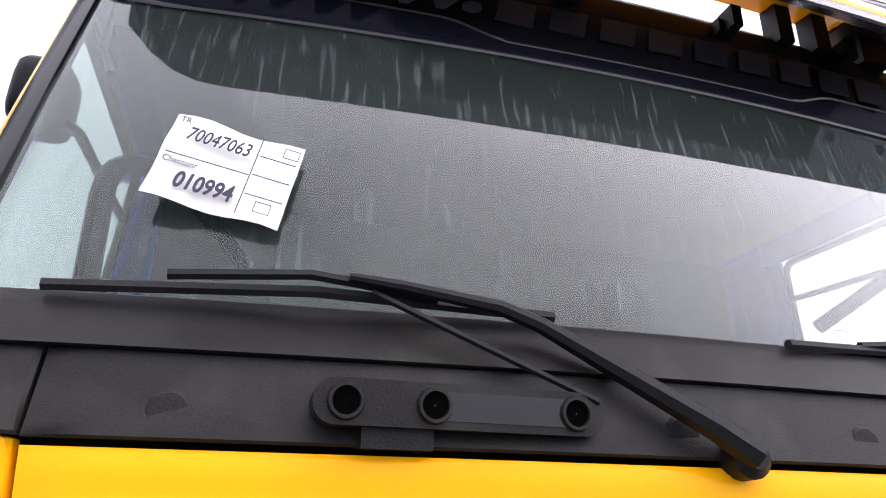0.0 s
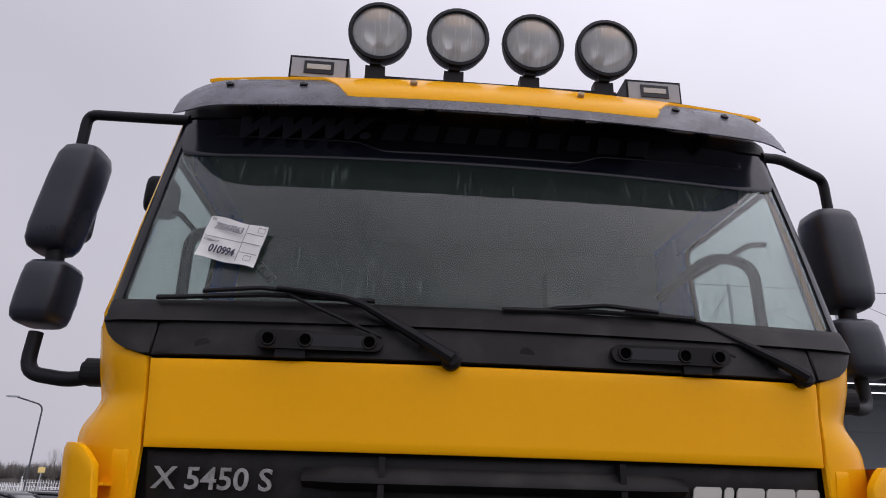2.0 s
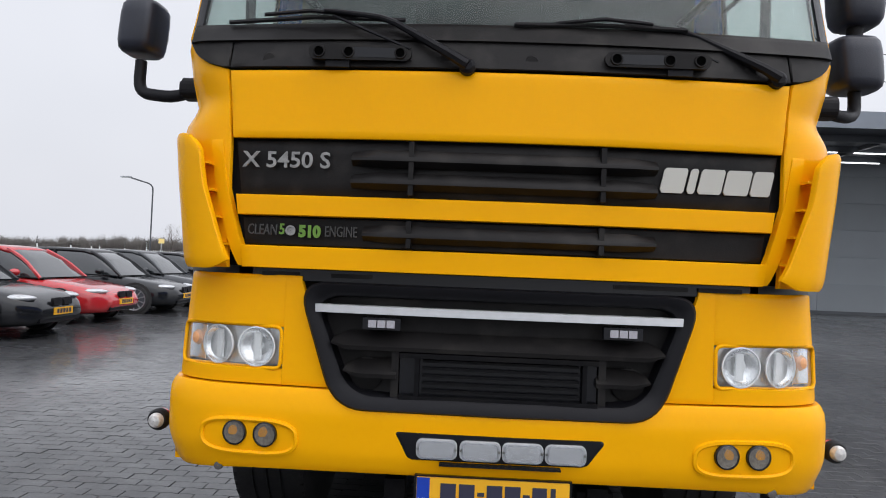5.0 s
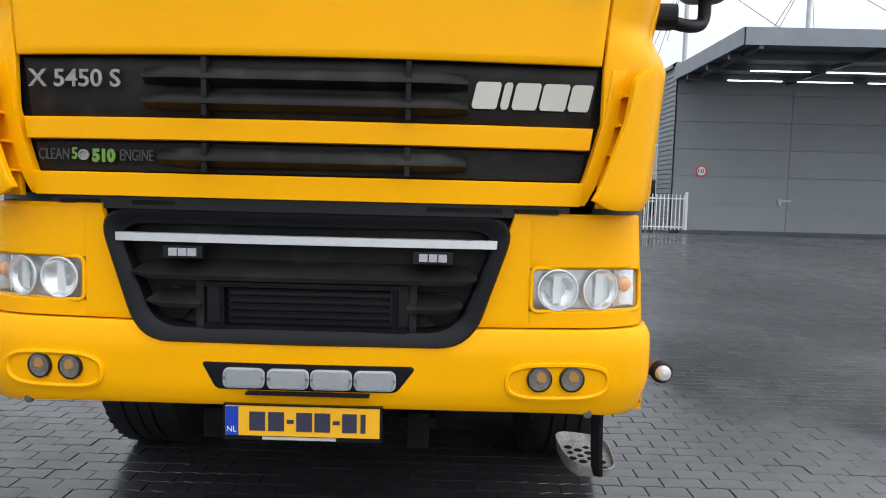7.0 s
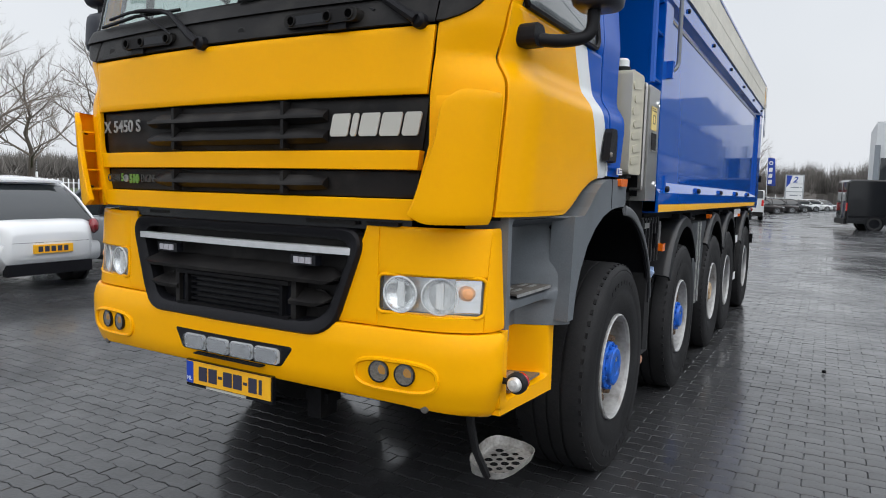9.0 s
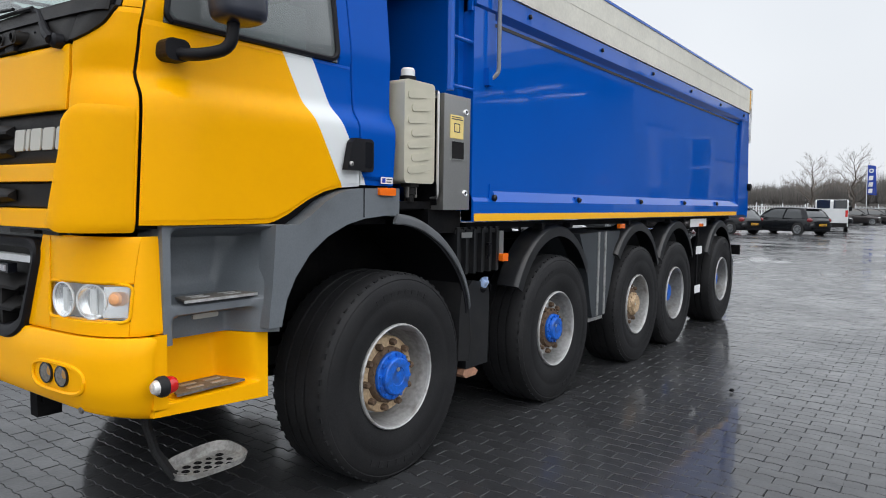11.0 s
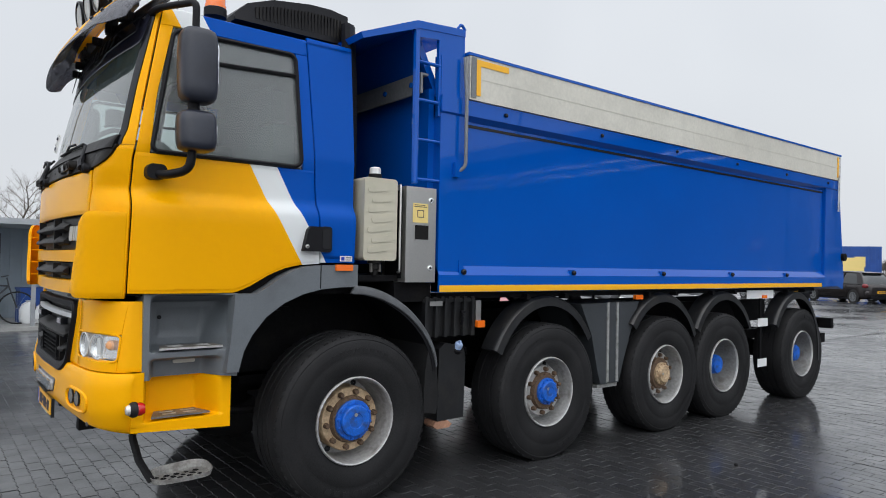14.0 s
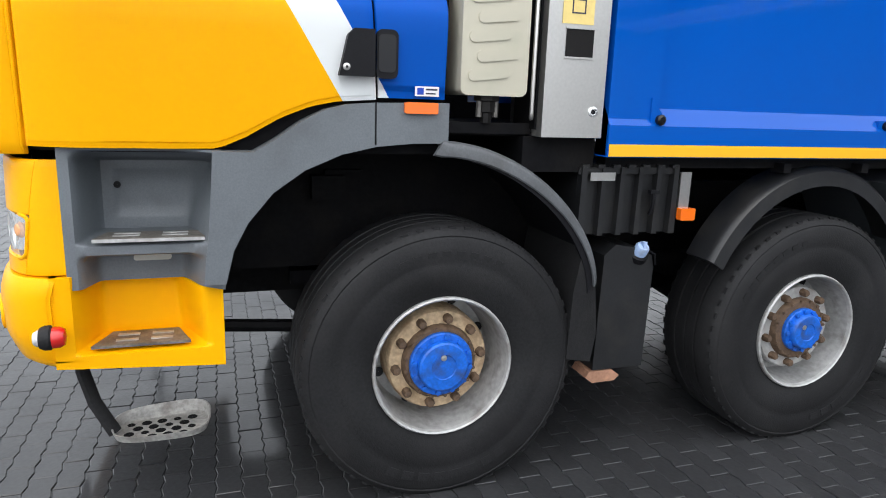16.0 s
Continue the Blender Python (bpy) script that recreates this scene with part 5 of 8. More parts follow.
# ---- truck: cab interior ----
part("rear_wall", boxes((-1.06, 1.06, 1.40, 1.45, 1.5, 2.93)), "interior", truck, "dark rear wall of the cab")
part("headlining", boxes((-1.03, 1.03, 0.35, 1.45, 2.865, 2.88)), "interior", truck, "dark headlining")
bm = bmesh.new()
loft(bm, [[(x, 0.14 + 0.08 * (x / 1.0) ** 2, 2.08), (x, 0.17 + 0.08 * x * x, 2.155), (x, 0.38, 2.17), (x, 0.52, 2.06), (x, 0.52, 1.7), (x, 0.2, 1.7)] for x in (-1.04, -0.7, -0.3, 0, 0.3, 0.7, 1.04)])
part("dashboard", bm, "interior", truck, "dark dashboard", smooth=True)
wheel = part("steering_wheel", tube([(0.55 + 0.21 * math.cos(a), 0.62 + 0.21 * math.sin(a) * 0.75, 2.13 + 0.21 * math.sin(a) * 0.62) for a in [2 * math.pi * k / 28 for k in range(29)]], 0.017, 8), "black", truck, "black steering wheel", smooth=True)
part("spoke", boxes((0.36, 0.74, 0.60, 0.63, 2.11, 2.135)), "black", wheel, bevel=0.006)
part("hub", lathe([(0.06, -0.02), (0.06, 0.02), (0.001, 0.03)], 14, m=pose(0.55, 0.62, 2.13) @ pose(0, 0, 0, 0, -50, -90)), "black", wheel, smooth=True)
for x in (-0.56, 0.56):
    seat = part("seat", boxes((x - 0.25, x + 0.25, 0.75, 1.2, 1.75, 1.9)), "interior", truck, "dark fabric seat", bevel=0.05)
    part("backrest", boxes((x - 0.24, x + 0.24, 1.12, 1.27, 1.85, 2.42)), "interior", seat, bevel=0.05)
    part("headrest", boxes((x - 0.14, x + 0.14, 1.15, 1.25, 2.46, 2.66)), "interior", seat, bevel=0.04)
for sg in (1, -1):
    part("grab_rail", tube(bent([(sg * 0.98, 0.36, 2.16), (sg * 1.0, 0.40, 2.48), (sg * 0.92, 0.55, 2.56), (sg * 0.76, 0.70, 2.42)], 0.07), 0.020, 8), "black", truck, "black grab rail inside the windscreen", smooth=True)

# note behind the windscreen
note = thing("paper_note", "crumpled white paper form behind the windscreen", "note", at=(-0.785, 0.128, 2.364))
n_m = pose(0, 0, 0, 90 - 9, 0, 0) @ pose(0, 0, 0, 0, 0, -11) @ Matrix.Diagonal((0.86, 0.94, 1.0, 1.0))
bm = bmesh.new()
gv = [[bm.verts.new(n_m @ Vector((-0.105 + 0.21 * i / 8, -0.075 + 0.15 * j / 6, 0.004 * math.sin(i * 1.1) + 0.003 * math.cos(j * 1.7 + i)))) for i in range(9)] for j in range(7)]
for j in range(6):
    for i in range(8):
        bm.faces.new((gv[j][i], gv[j][i + 1], gv[j + 1][i + 1], gv[j + 1][i]))
part("sheet", bm, "paper", note, smooth="all")
for u, v, w in ((-0.095, -0.003, 0.13), (0.04, 0.035, 0.06), (0.04, 0.0, 0.06), (0.04, -0.035, 0.06)):
    part("rule", boxes((u, u + w, v, v + 0.0015, 0.008, 0.0085)), "ink", note).matrix_basis = n_m
part("rule", boxes((0.036, 0.0375, -0.07, 0.07, 0.008, 0.0085)), "ink", note).matrix_basis = n_m
for u, v in ((0.075, 0.045), (0.06, -0.06)):
    part("tick_box", boxes((u, u + 0.025, v, v + 0.001, 0.008, 0.0085), (u, u + 0.025, v + 0.017, v + 0.018, 0.008, 0.0085), (u, u + 0.001, v, v + 0.018, 0.008, 0.0085), (u + 0.024, u + 0.025, v, v + 0.018, 0.008, 0.0085)), "ink", note).matrix_basis = n_m
lettering("handwriting", "70047063", 0.034, "ink", note, n_m @ pose(-0.075, 0.028, 0.008), shear=0.2, label="handwritten figures", depth=0.0004, fit=0.10)
lettering("handwriting", "010994", 0.038, "ink", note, n_m @ pose(-0.065, -0.055, 0.008), shear=0.1, bold=0.001, label="handwritten figures", depth=0.0004, fit=0.09)
lettering("printed_word", "TR", 0.014, "ink", note, n_m @ pose(-0.095, 0.056, 0.008), depth=0.0003)
lettering("printed_word", "Chassisnr", 0.014, "ink", note, n_m @ pose(-0.095, -0.018, 0.008), depth=0.0003)

# ---- truck: roof gear behind the visor ----
bm = bmesh.new()
rings = []
for y, h in ((0.80, 0.03), (0.88, 0.13), (1.05, 0.21), (1.30, 0.255), (1.45, 0.26), (1.58, 0.235)):
    rings.append([(x * k, y, 3.0 + h * (1 - abs(x) ** 6 * 0.2)) if top else (x * k, y, 2.985) for x, k, top in ((-1, 0.94, 0), (-1, 0.92, 1), (-0.5, 1, 1), (0.5, 1, 1), (1, 0.92, 1), (1, 0.94, 0))])
loft(bm, rings)
defl = part("roof_deflector", bm, "black", truck, "black ribbed roof deflector", smooth=True)
for sg in (1, -1):
    for k in range(26):
        y = 0.93 + 0.0235 * k
        h = lerp([(0.80, 0.03), (0.88, 0.13), (1.05, 0.21), (1.30, 0.255), (1.45, 0.26), (1.58, 0.235)], y) * 0.72
        part("deflector_rib", boxes((sg * 0.90, sg * 0.9385, y, y + 0.012, 3.02, 3.0 + h * 0.8)), "trim", defl)
    part("snorkel", tube([(sg * 1.0, 1.57, 1.6), (sg * 1.0, 1.57, 2.6), (sg * 0.98, 1.55, 3.10)], 0.075, 10, flat=0.6), "black", truck, "black air intake duct behind the cab", smooth=True)
beacon = part("beacon", lathe([(0.062, 0.0), (0.062, 0.05), (0.058, 0.06), (0.056, 0.15), (0.045, 0.165), (0.001, 0.168)], 20, m=pose(0.88, 0.70, 3.0) @ pose(0, 0, 0, 0, -90, 0)), "orange", truck, "orange warning beacon on the roof", smooth=True)
part("beacon_foot", lathe([(0.066, -0.02), (0.066, 0.03), (0.06, 0.034)], 20, m=pose(0.88, 0.70, 3.0) @ pose(0, 0, 0, 0, -90, 0), cap=True), "black", beacon, smooth=True)
part("antenna", tube([(0.80, 0.50, 2.99), (0.80, 0.54, 3.30)], 0.004, 5), "black", truck, "thin roof antenna")

# ---- truck: chassis and wheels ----
for sg in (1, -1):
    part("frame_rail", boxes((sg * 0.36, sg * 0.44, 0.30, 8.4, 0.86, 1.14)), "chassis", truck, "dark chassis rail", bevel=0.01)
for y in (0.5, 2.3, 4.1, 6.9, 8.3):
    part("cross_member", boxes((-0.38, 0.38, y, y + 0.12, 0.9, 1.1)), "chassis", truck)
part("engine_block", boxes((-0.34, 0.34, 0.35, 1.45, 0.62, 1.30)), "chassis", truck, "dark engine under the cab", bevel=0.04)
# plain blocks added to shut out the bright view under the truck
part("driveline", boxes((-0.34, 0.34, 1.45, 3.0, 0.46, 0.95), (-0.30, 0.30, 3.0, 8.1, 0.50, 0.88), (-0.55, 0.10, 4.0, 4.6, 0.45, 0.9), (-0.5, 0.5, 6.3, 7.3, 0.50, 0.92)), "chassis", truck, "dark blocks in place of gearbox and drive shafts", bevel=0.03)
part("front_cross", boxes((-0.85, 0.85, 0.14, 0.24, 0.70, 0.90)), "chassis", truck, "dark cross beam behind the bumper", bevel=0.02)
for sg in (1, -1):
    part("inner_wing", boxes((sg * 0.56, sg * 0.60, 0.80, 2.15, 0.80, 1.52), (sg * 0.56, sg * 1.10, 0.86, 2.1, 1.40, 1.44)), "chassis", truck, "dark inner wing over the front wheel")
    part("hose_bracket", boxes((sg * 0.60, sg * 0.68, 1.12, 1.26, 1.10, 1.20), (sg * 0.60, sg * 0.64, 1.18, 1.34, 1.16, 1.22)), "chassis", truck, "small metal hose bracket", bevel=0.012)
part("drag_link", tube([(0.72, 0.40, 0.62), (0.72, 1.2, 0.56)], 0.028, 8), "chassis", truck, "steering rod", smooth=True)

M["rust_dark"] = shader("dark_rust", (0.11, 0.068, 0.040), 0.7, grain=0.35, grain_scale=60, dirt=(0.05, 0.035, 0.025), dirt_amount=0.7, dirt_scale=22, bump=0.5, bump_scale=110)
M["guard_grey"] = shader("weathered_guard", (0.085, 0.09, 0.097), 0.4, spec=0.5, grain=0.2, grain_scale=120, blotch=0.3, blotch_scale=5, dirt=(0.05, 0.045, 0.04), dirt_amount=0.5, dirt_scale=8)
M["guard_black"] = shader("guard_black", (0.013, 0.0135, 0.015), 0.36, spec=0.45, grain=0.2, grain_scale=120, blotch=0.3, blotch_scale=5, dirt=(0.04, 0.037, 0.033), dirt_amount=0.4, dirt_scale=8)
AXLES = (1.54, 3.325, 4.93, 5.985, 7.785)
TYRE_R = 0.545
tread_profile = [(0.272, -0.150), (0.32, -0.172), (0.42, -0.190), (0.49, -0.188), (0.528, -0.172), (0.543, -0.145), (0.545, -0.075), (0.534, -0.073), (0.534, -0.061), (0.545, -0.059), (0.545, -0.006), (0.534, -0.004), (0.534, 0.004), (0.545, 0.006), (0.545, 0.059), (0.534, 0.061), (0.534, 0.073), (0.545, 0.075), (0.543, 0.145), (0.528, 0.172), (0.51, 0.182), (0.505, 0.180), (0.49, 0.188), (0.42, 0.190), (0.405, 0.187), (0.40, 0.189), (0.34, 0.182), (0.295, 0.172), (0.272, 0.158)]
def shoulder_lugs():
    """The blocks along both shoulders of the tread."""
    bm = bmesh.new()
    for k in range(56):
        a = 2 * math.pi * k / 56
        for h0, h1 in ((0.120, 0.166), (-0.166, -0.120)):
            box(bm, h0, h1, -0.013, 0.013, 0.520, 0.5395, Matrix.Rotation(a, 4, "X"))
    return bm


def wheel_assembly(side, y, style):
    """A wheel at one end of an axle; style: 'steer' (rusty dish), 'drive' (deep rim), 'lift' (rusty hub)."""
    w = part("wheel", lathe(tread_profile, 56), "rubber", truck, {"steer": "large wheel with silver rim, rusty dish and blue hub", "second": "wheel with silver rim and dish, rusty nuts and blue hub", "drive": "wheel with deep silver rim and blue hub", "lift": "wheel with silver rim and rusty hub"}[style], smooth=True)
    w.matrix_basis = pose(side * 1.03, y + (0.006 if style == "steer" else 0.0), TYRE_R - 0.016, 8 + y * 23, 0, 0) @ (Matrix() if side > 0 else Matrix.Rotation(math.pi, 4, "Z")) @ Matrix.Scale(1.01 if style == "steer" else 1.0, 4)
    tagged(part("shoulder_tread", shoulder_lugs(), "rubber", w), kind="stuff")
    deep = {"steer": 0.092, "second": 0.098, "drive": -0.06, "lift": 0.080}[style]
    bed = {"steer": -0.03, "second": 0.01, "drive": -0.07, "lift": 0.01}[style]
    rim = part("rim", lathe([(0.270, 0.140), (0.277, 0.160), (0.276, 0.174), (0.270, 0.180), (0.264, 0.175), (0.261, 0.16)], 44), "rim", w, "silver steel rim", smooth=True)
    # gutter in a darker grey that paints in its shade
    part("rim_gutter", lathe([(0.262, 0.162), (0.256, 0.13), (0.252, 0.10), (0.248, bed + 0.03), (0.238, bed), (0.18, bed)], 44), "rim_shaded_deep" if style == "drive" else "rim_shaded", rim, "inside of the rim, its shade painted in as darker grey", smooth=True)
    part("rim_back", lathe([(0.262, -0.14), (0.001, -0.14)], 24), "chassis", w)
    for k in range(8):
        part("rim_hole", lathe([(0.020, 0), (0.020, 0.003), (0.001, 0.003)], 12, m=Matrix.Rotation(2 * math.pi * (k + 0.5) / 8, 4, "X") @ pose(bed + 0.001, 0.222, 0)), "gloss_black", rim)
    dish = {"steer": "rust", "drive": "rim_shaded"}.get(style, "rim")
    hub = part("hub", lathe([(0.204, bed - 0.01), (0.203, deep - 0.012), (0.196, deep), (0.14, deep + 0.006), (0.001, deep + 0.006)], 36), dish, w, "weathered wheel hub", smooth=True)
    part("hub_ring", lathe([(0.150, deep), (0.147, deep + 0.022), (0.138, deep + 0.034), (0.001, deep + 0.036)], 32), "rust_dark" if style != "drive" else "chassis", hub, "rusty hub ring", smooth=True)
    for k in range(10):
        a = 2 * math.pi * k / 10
        part("wheel_nut", lathe([(0.019, 0.006), (0.018, 0.032), (0.013, 0.040), (0.001, 0.042)], 8, m=Matrix.Rotation(a, 4, "X") @ pose(deep - 0.005, 0.172, 0)), "rust_dark", hub, smooth=True)
    if style in ("steer", "second"):
        for j in range(16):
            part("ring_bolt", lathe([(0.0075, 0.0), (0.0075, 0.010), (0.001, 0.011)], 6, m=Matrix.Rotation(2 * math.pi * (j + 0.5) / 16, 4, "X") @ pose(deep + 0.031, 0.1375, 0)), "rust_dark", hub)
    cap_m = "hubblue" if style != "lift" else "rust"
    k = 1.0 if style == "steer" else 0.84
    if style == "drive":
        prof = [(0.12, deep + 0.02), (0.105, deep + 0.10), (0.094, deep + 0.14), (0.085, deep + 0.165), (0.001, deep + 0.17)]
    else:
        prof = [(r * k, deep + q) for r, q in ((0.126, 0.034), (0.126, 0.050), (0.121, 0.055), (0.100, 0.056), (0.097, 0.078), (0.090, 0.084), (0.050, 0.085), (0.047, 0.081), (0.001, 0.081))]
    cap = part("hub_cap", lathe(prof, 32), cap_m, hub, "blue painted hub cap" if cap_m == "hubblue" else "rusty hub cap", smooth=True)
    for j in range(12):
        a = 2 * math.pi * (j + 0.3) / 12
        r, q = (0.112 * k, deep + 0.054) if style != "drive" else (0.090, deep + 0.135)
        part("cap_bolt", lathe([(0.011, 0.0), (0.011, 0.012), (0.001, 0.013)], 6, m=Matrix.Rotation(a, 4, "X") @ pose(q, r, 0)), cap_m, cap)
    if style != "drive":
        part("cap_plug", lathe([(0.012, 0.0), (0.012, 0.006), (0.001, 0.007)], 8, m=pose(deep + 0.080, 0.024, 0.03)), "steel", cap)
    # moulded lettering of the tyre maker: plain raised bars along the sidewall
    for k in range(8):
        a = radians(200 + 8.5 * k)
        part("sidewall_bar", boxes((0.187, 0.1915, -0.020, 0.014, -0.022, 0.022)), "rubber", w).matrix_basis = Matrix.Rotation(a, 4, "X") @ pose(0, 0.448, 0)
    for k in range(8):
        a = radians(20 + 7 * k)
        part("sidewall_bar", boxes((0.187, 0.1915, -0.012, 0.010, -0.016, 0.016)), "rubber", w).matrix_basis = Matrix.Rotation(a, 4, "X") @ pose(0, 0.445, 0)
    return w


STYLES = ("steer", "second", "lift", "drive", "drive")
for y, st in zip(AXLES, STYLES):
    part("axle", tube([(-0.95, y, TYRE_R), (-0.3, y, TYRE_R), (0.3, y, TYRE_R), (0.95, y, TYRE_R)], [0.07, 0.08, 0.14, 0.07], 10), "chassis", truck, "dark axle beam", smooth=True)
    for sg in (1, -1):
        wheel_assembly(sg, y, st)
        part("leaf_spring", boxes((sg * 0.44, sg * 0.53, y - 0.5, y + 0.5, 0.70, 0.76), (sg * 0.44, sg * 0.53, y - 0.3, y + 0.3, 0.64, 0.70)), "chassis", truck, bevel=0.01)


def fender(y, r, a0, a1, sg, zc=TYRE_R, lip=0.085, stretch=1.0):
    """A curved mudguard over a wheel with a turned lip."""
    bm = bmesh.new()
    rings = []
    n = 22
    for k in range(n + 1):
        a = radians(a0 + (a1 - a0) * k / n)
        c, s = math.cos(a) * stretch, math.sin(a)
        rings.append([(sg * x, y + rr * c, zc + rr * s) for x, rr in ((1.06, r), (1.18, r), (1.205, r - 0.006), (1.222, r - 0.022), (1.228, r - lip), (1.218, r - lip), (1.208, r - 0.035), (1.06, r - 0.015))])
    loft(bm, rings)
    return bm


for sg in (1, -1):
    # mudguard that runs on from the cab's arch
    pts = [(1.535 + 0.63 * math.sin(a) ** (2 / 1.72), 0.84 + 0.535 * math.cos(a) ** (2 / 1.72)) for a in [math.pi / 2 * k / 24 for k in range(25)]]
    bm = bmesh.new()
    loft(bm, [[(sg * x, y + dy, z + dz) for x, dy, dz in ((0.7, 0, 0), (1.20, 0, 0), (1.225, -0.008, -0.010), (1.225, -0.035, -0.045), (1.212, -0.035, -0.045), (1.20, -0.02, -0.022), (0.7, -0.02, -0.02))] for y, z in pts])
    part("mudguard", bm, "black", truck, "black mudguard behind the front wheel", smooth=True)
    bm = bmesh.new()
    loft(bm, [[(sg * x, y + dy * (1.25 - 0.030 * k), z + dz * (1.25 - 0.030 * k)) for x, dy, dz in ((1.165, 0.004, 0.006), (1.214, 0.004, 0.006), (1.228, 0.0, 0.0), (1.234, -0.008, -0.010), (1.236, -0.026, -0.034), (1.232, -0.030, -0.038), (1.224, -0.028, -0.036), (1.214, -0.010, -0.012), (1.165, -0.004, -0.006))] for k, (y, z) in enumerate([(1.505, 1.382)] + pts)])
    part("guard_lip", bm, "guard_grey", truck, "broad grey edge of the mudguard", smooth=True)
    part("mud_flap", prism([(2.10, 0.98), (2.165, 0.84), (2.19, 0.62), (2.17, 0.50), (2.06, 0.52), (2.07, 0.8)], 0.5, lambda u, v, w: (sg * (0.72 + w), u, v)), "rubber", truck, "black rubber flap", bevel=0.006)
    for y, a0, a1 in ((3.28, 152, 33), (4.86, 140, 28), (5.96, 148, 30), (7.60, 150, -10)):
        f = part("mudguard", fender(y, 0.755 if y < 7 else 0.74, a0, a1, sg, stretch=0.85), "guard_black", truck, "black plastic mudguard over a wheel", smooth=True)
        for d in (-0.22, 0.22):
            part("guard_clip", boxes((sg * 1.14, sg * 1.215, y + d - 0.02, y + d + 0.02, TYRE_R + 0.725, TYRE_R + 0.765)), "chassis", f, bevel=0.005)
    part("mud_flap", boxes((sg * 0.75, sg * 1.2, 8.20, 8.22, 0.42, 0.85)), "rubber", truck, "black rubber flap behind the last wheel", bevel=0.004)

    # battery box, black jerrycan, grey tank with silver straps
    bat = part("battery_box", boxes((sg * 0.75, sg * 1.148, 2.09, 2.54, 1.02, 1.275)), "guard_black", truck, "black ribbed battery box", bevel=0.014)
    for y0, y1 in ((2.088, 2.118), (2.178, 2.202), (2.262, 2.286), (2.346, 2.370), (2.432, 2.456), (2.512, 2.542)):
        part("box_rib", prism([(y0, 1.018), (y1, 1.018), (y1 - 0.004, 1.29), (y0 + 0.004, 1.29)], 0.034, lambda u, v, w: (sg * (1.146 + w), u, v)), "guard_black", bat, bevel=0.006)
    part("box_lid", prism([(2.08, 1.262), (2.55, 1.262), (2.546, 1.288), (2.084, 1.288)], 0.43, lambda u, v, w: (sg * (0.74 + w), u, v)), "guard_black", bat, bevel=0.006)
    for k in range(7):
        part("lid_lug", boxes((sg * 1.10, sg * 1.178, 2.092 + 0.069 * k, 2.124 + 0.069 * k, 1.285, 1.300)), "guard_black", bat, bevel=0.004)
    part("lid_label", boxes((sg * 1.184, sg * 1.187, 2.125, 2.235, 1.238, 1.270)), "steel", bat)
    part("lid_latch", tube([(sg * 1.19, 2.418, 1.19), (sg * 1.19, 2.418, 1.13), (sg * 1.175, 2.418, 1.10)], 0.009, 6), "black", bat, smooth=True)
    part("latch_head", boxes((sg * 1.18, sg * 1.20, 2.398, 2.438, 1.185, 1.20)), "black", bat, bevel=0.004)
    part("marker_holder", boxes((sg * 1.17, sg * 1.18, 2.55, 2.60, 1.08, 1.27)), "steel", truck, "steel lamp bracket", bevel=0.002)
    part("side_marker", prism(rounded(2.545, 2.615, 1.075, 1.125, 0.006), 0.03, lambda u, v, w: (sg * (1.18 + w), u, v)), "orange", truck, "orange side marker lamp", bevel=0.004)
    M.setdefault("cap_blue", shader("cap_pale_blue", (0.34, 0.46, 0.70), 0.5, dirt=(0.2, 0.2, 0.2), dirt_amount=0.5, dirt_scale=30))
    can = part("water_can", prism([(2.225, 0.43), (2.465, 0.43), (2.475, 0.87), (2.462, 0.92), (2.41, 0.952), (2.285, 0.972), (2.235, 0.93)], 0.22, lambda u, v, w: (sg * (0.94 + w), u, v)), "guard_black", truck, "black plastic water can", bevel=0.04, smooth=True)
    part("can_collar", lathe([(0.042, -0.02), (0.042, 0.004), (0.036, 0.010), (0.001, 0.010)], 16, m=pose(sg * 1.145, 2.405, 0.925) @ pose(0, 0, 0, 0, -90 + sg * 35, 0)), "black", can, smooth=True)
    part("can_strap", tube([(sg * 1.15, 2.43, 0.95), (sg * 1.175, 2.465, 0.93), (sg * 1.165, 2.48, 0.88)], 0.004, 5), "black", can, smooth=True)
    part("cap_wing", boxes((sg * 1.165, sg * 1.19, 2.398, 2.412, 0.955, 0.985)), "cap_blue", can, bevel=0.004)
    part("can_cap", lathe([(0.030, 0.0), (0.030, 0.035), (0.024, 0.045), (0.001, 0.047)], 14, m=pose(sg * 1.15, 2.405, 0.93) @ pose(0, 0, 0, 0, -90 + sg * 35, 0)), "cap_blue", can, "pale blue cap", smooth=True)
    M.setdefault("chock_brown", shader("chock_brown", (0.36, 0.19, 0.12), 0.7, grain=0.25, grain_scale=60, blotch=0.3, blotch_scale=9))
    chock = part("chock", prism([(2.195, 0.398), (2.230, 0.372), (2.335, 0.374), (2.36, 0.396), (2.32, 0.425), (2.21, 0.425)], 0.12, lambda u, v, w: (sg * (1.04 + w), u, v)), "chock_brown", truck, "reddish wedge block under the can", bevel=0.008)
    part("chock_holder", boxes((sg * 1.03, sg * 1.05, 2.25, 2.28, 0.42, 0.56)), "chassis", chock)
    tank = part("fuel_tank", prism([(3.72, 1.215), (4.52, 1.225), (4.40, 0.95), (4.27, 0.62), (4.24, 0.52), (3.99, 0.52), (3.95, 0.62), (3.86, 0.95)], 0.55, lambda u, v, w: (sg * (0.63 + w), u, v)), "tank_grey", truck, "dark grey tank between the wheels", bevel=0.03, smooth=True)
    for y in (4.06, 4.19):
        part("tank_strap", boxes((sg * 1.178, sg * 1.188, y, y + 0.028, 0.53, 1.225)), "alu", tank, "silver strap", bevel=0.003)
    part("tank_foot", boxes((sg * 0.8, sg * 1.15, 3.98, 4.25, 0.48, 0.51)), "alu", tank)
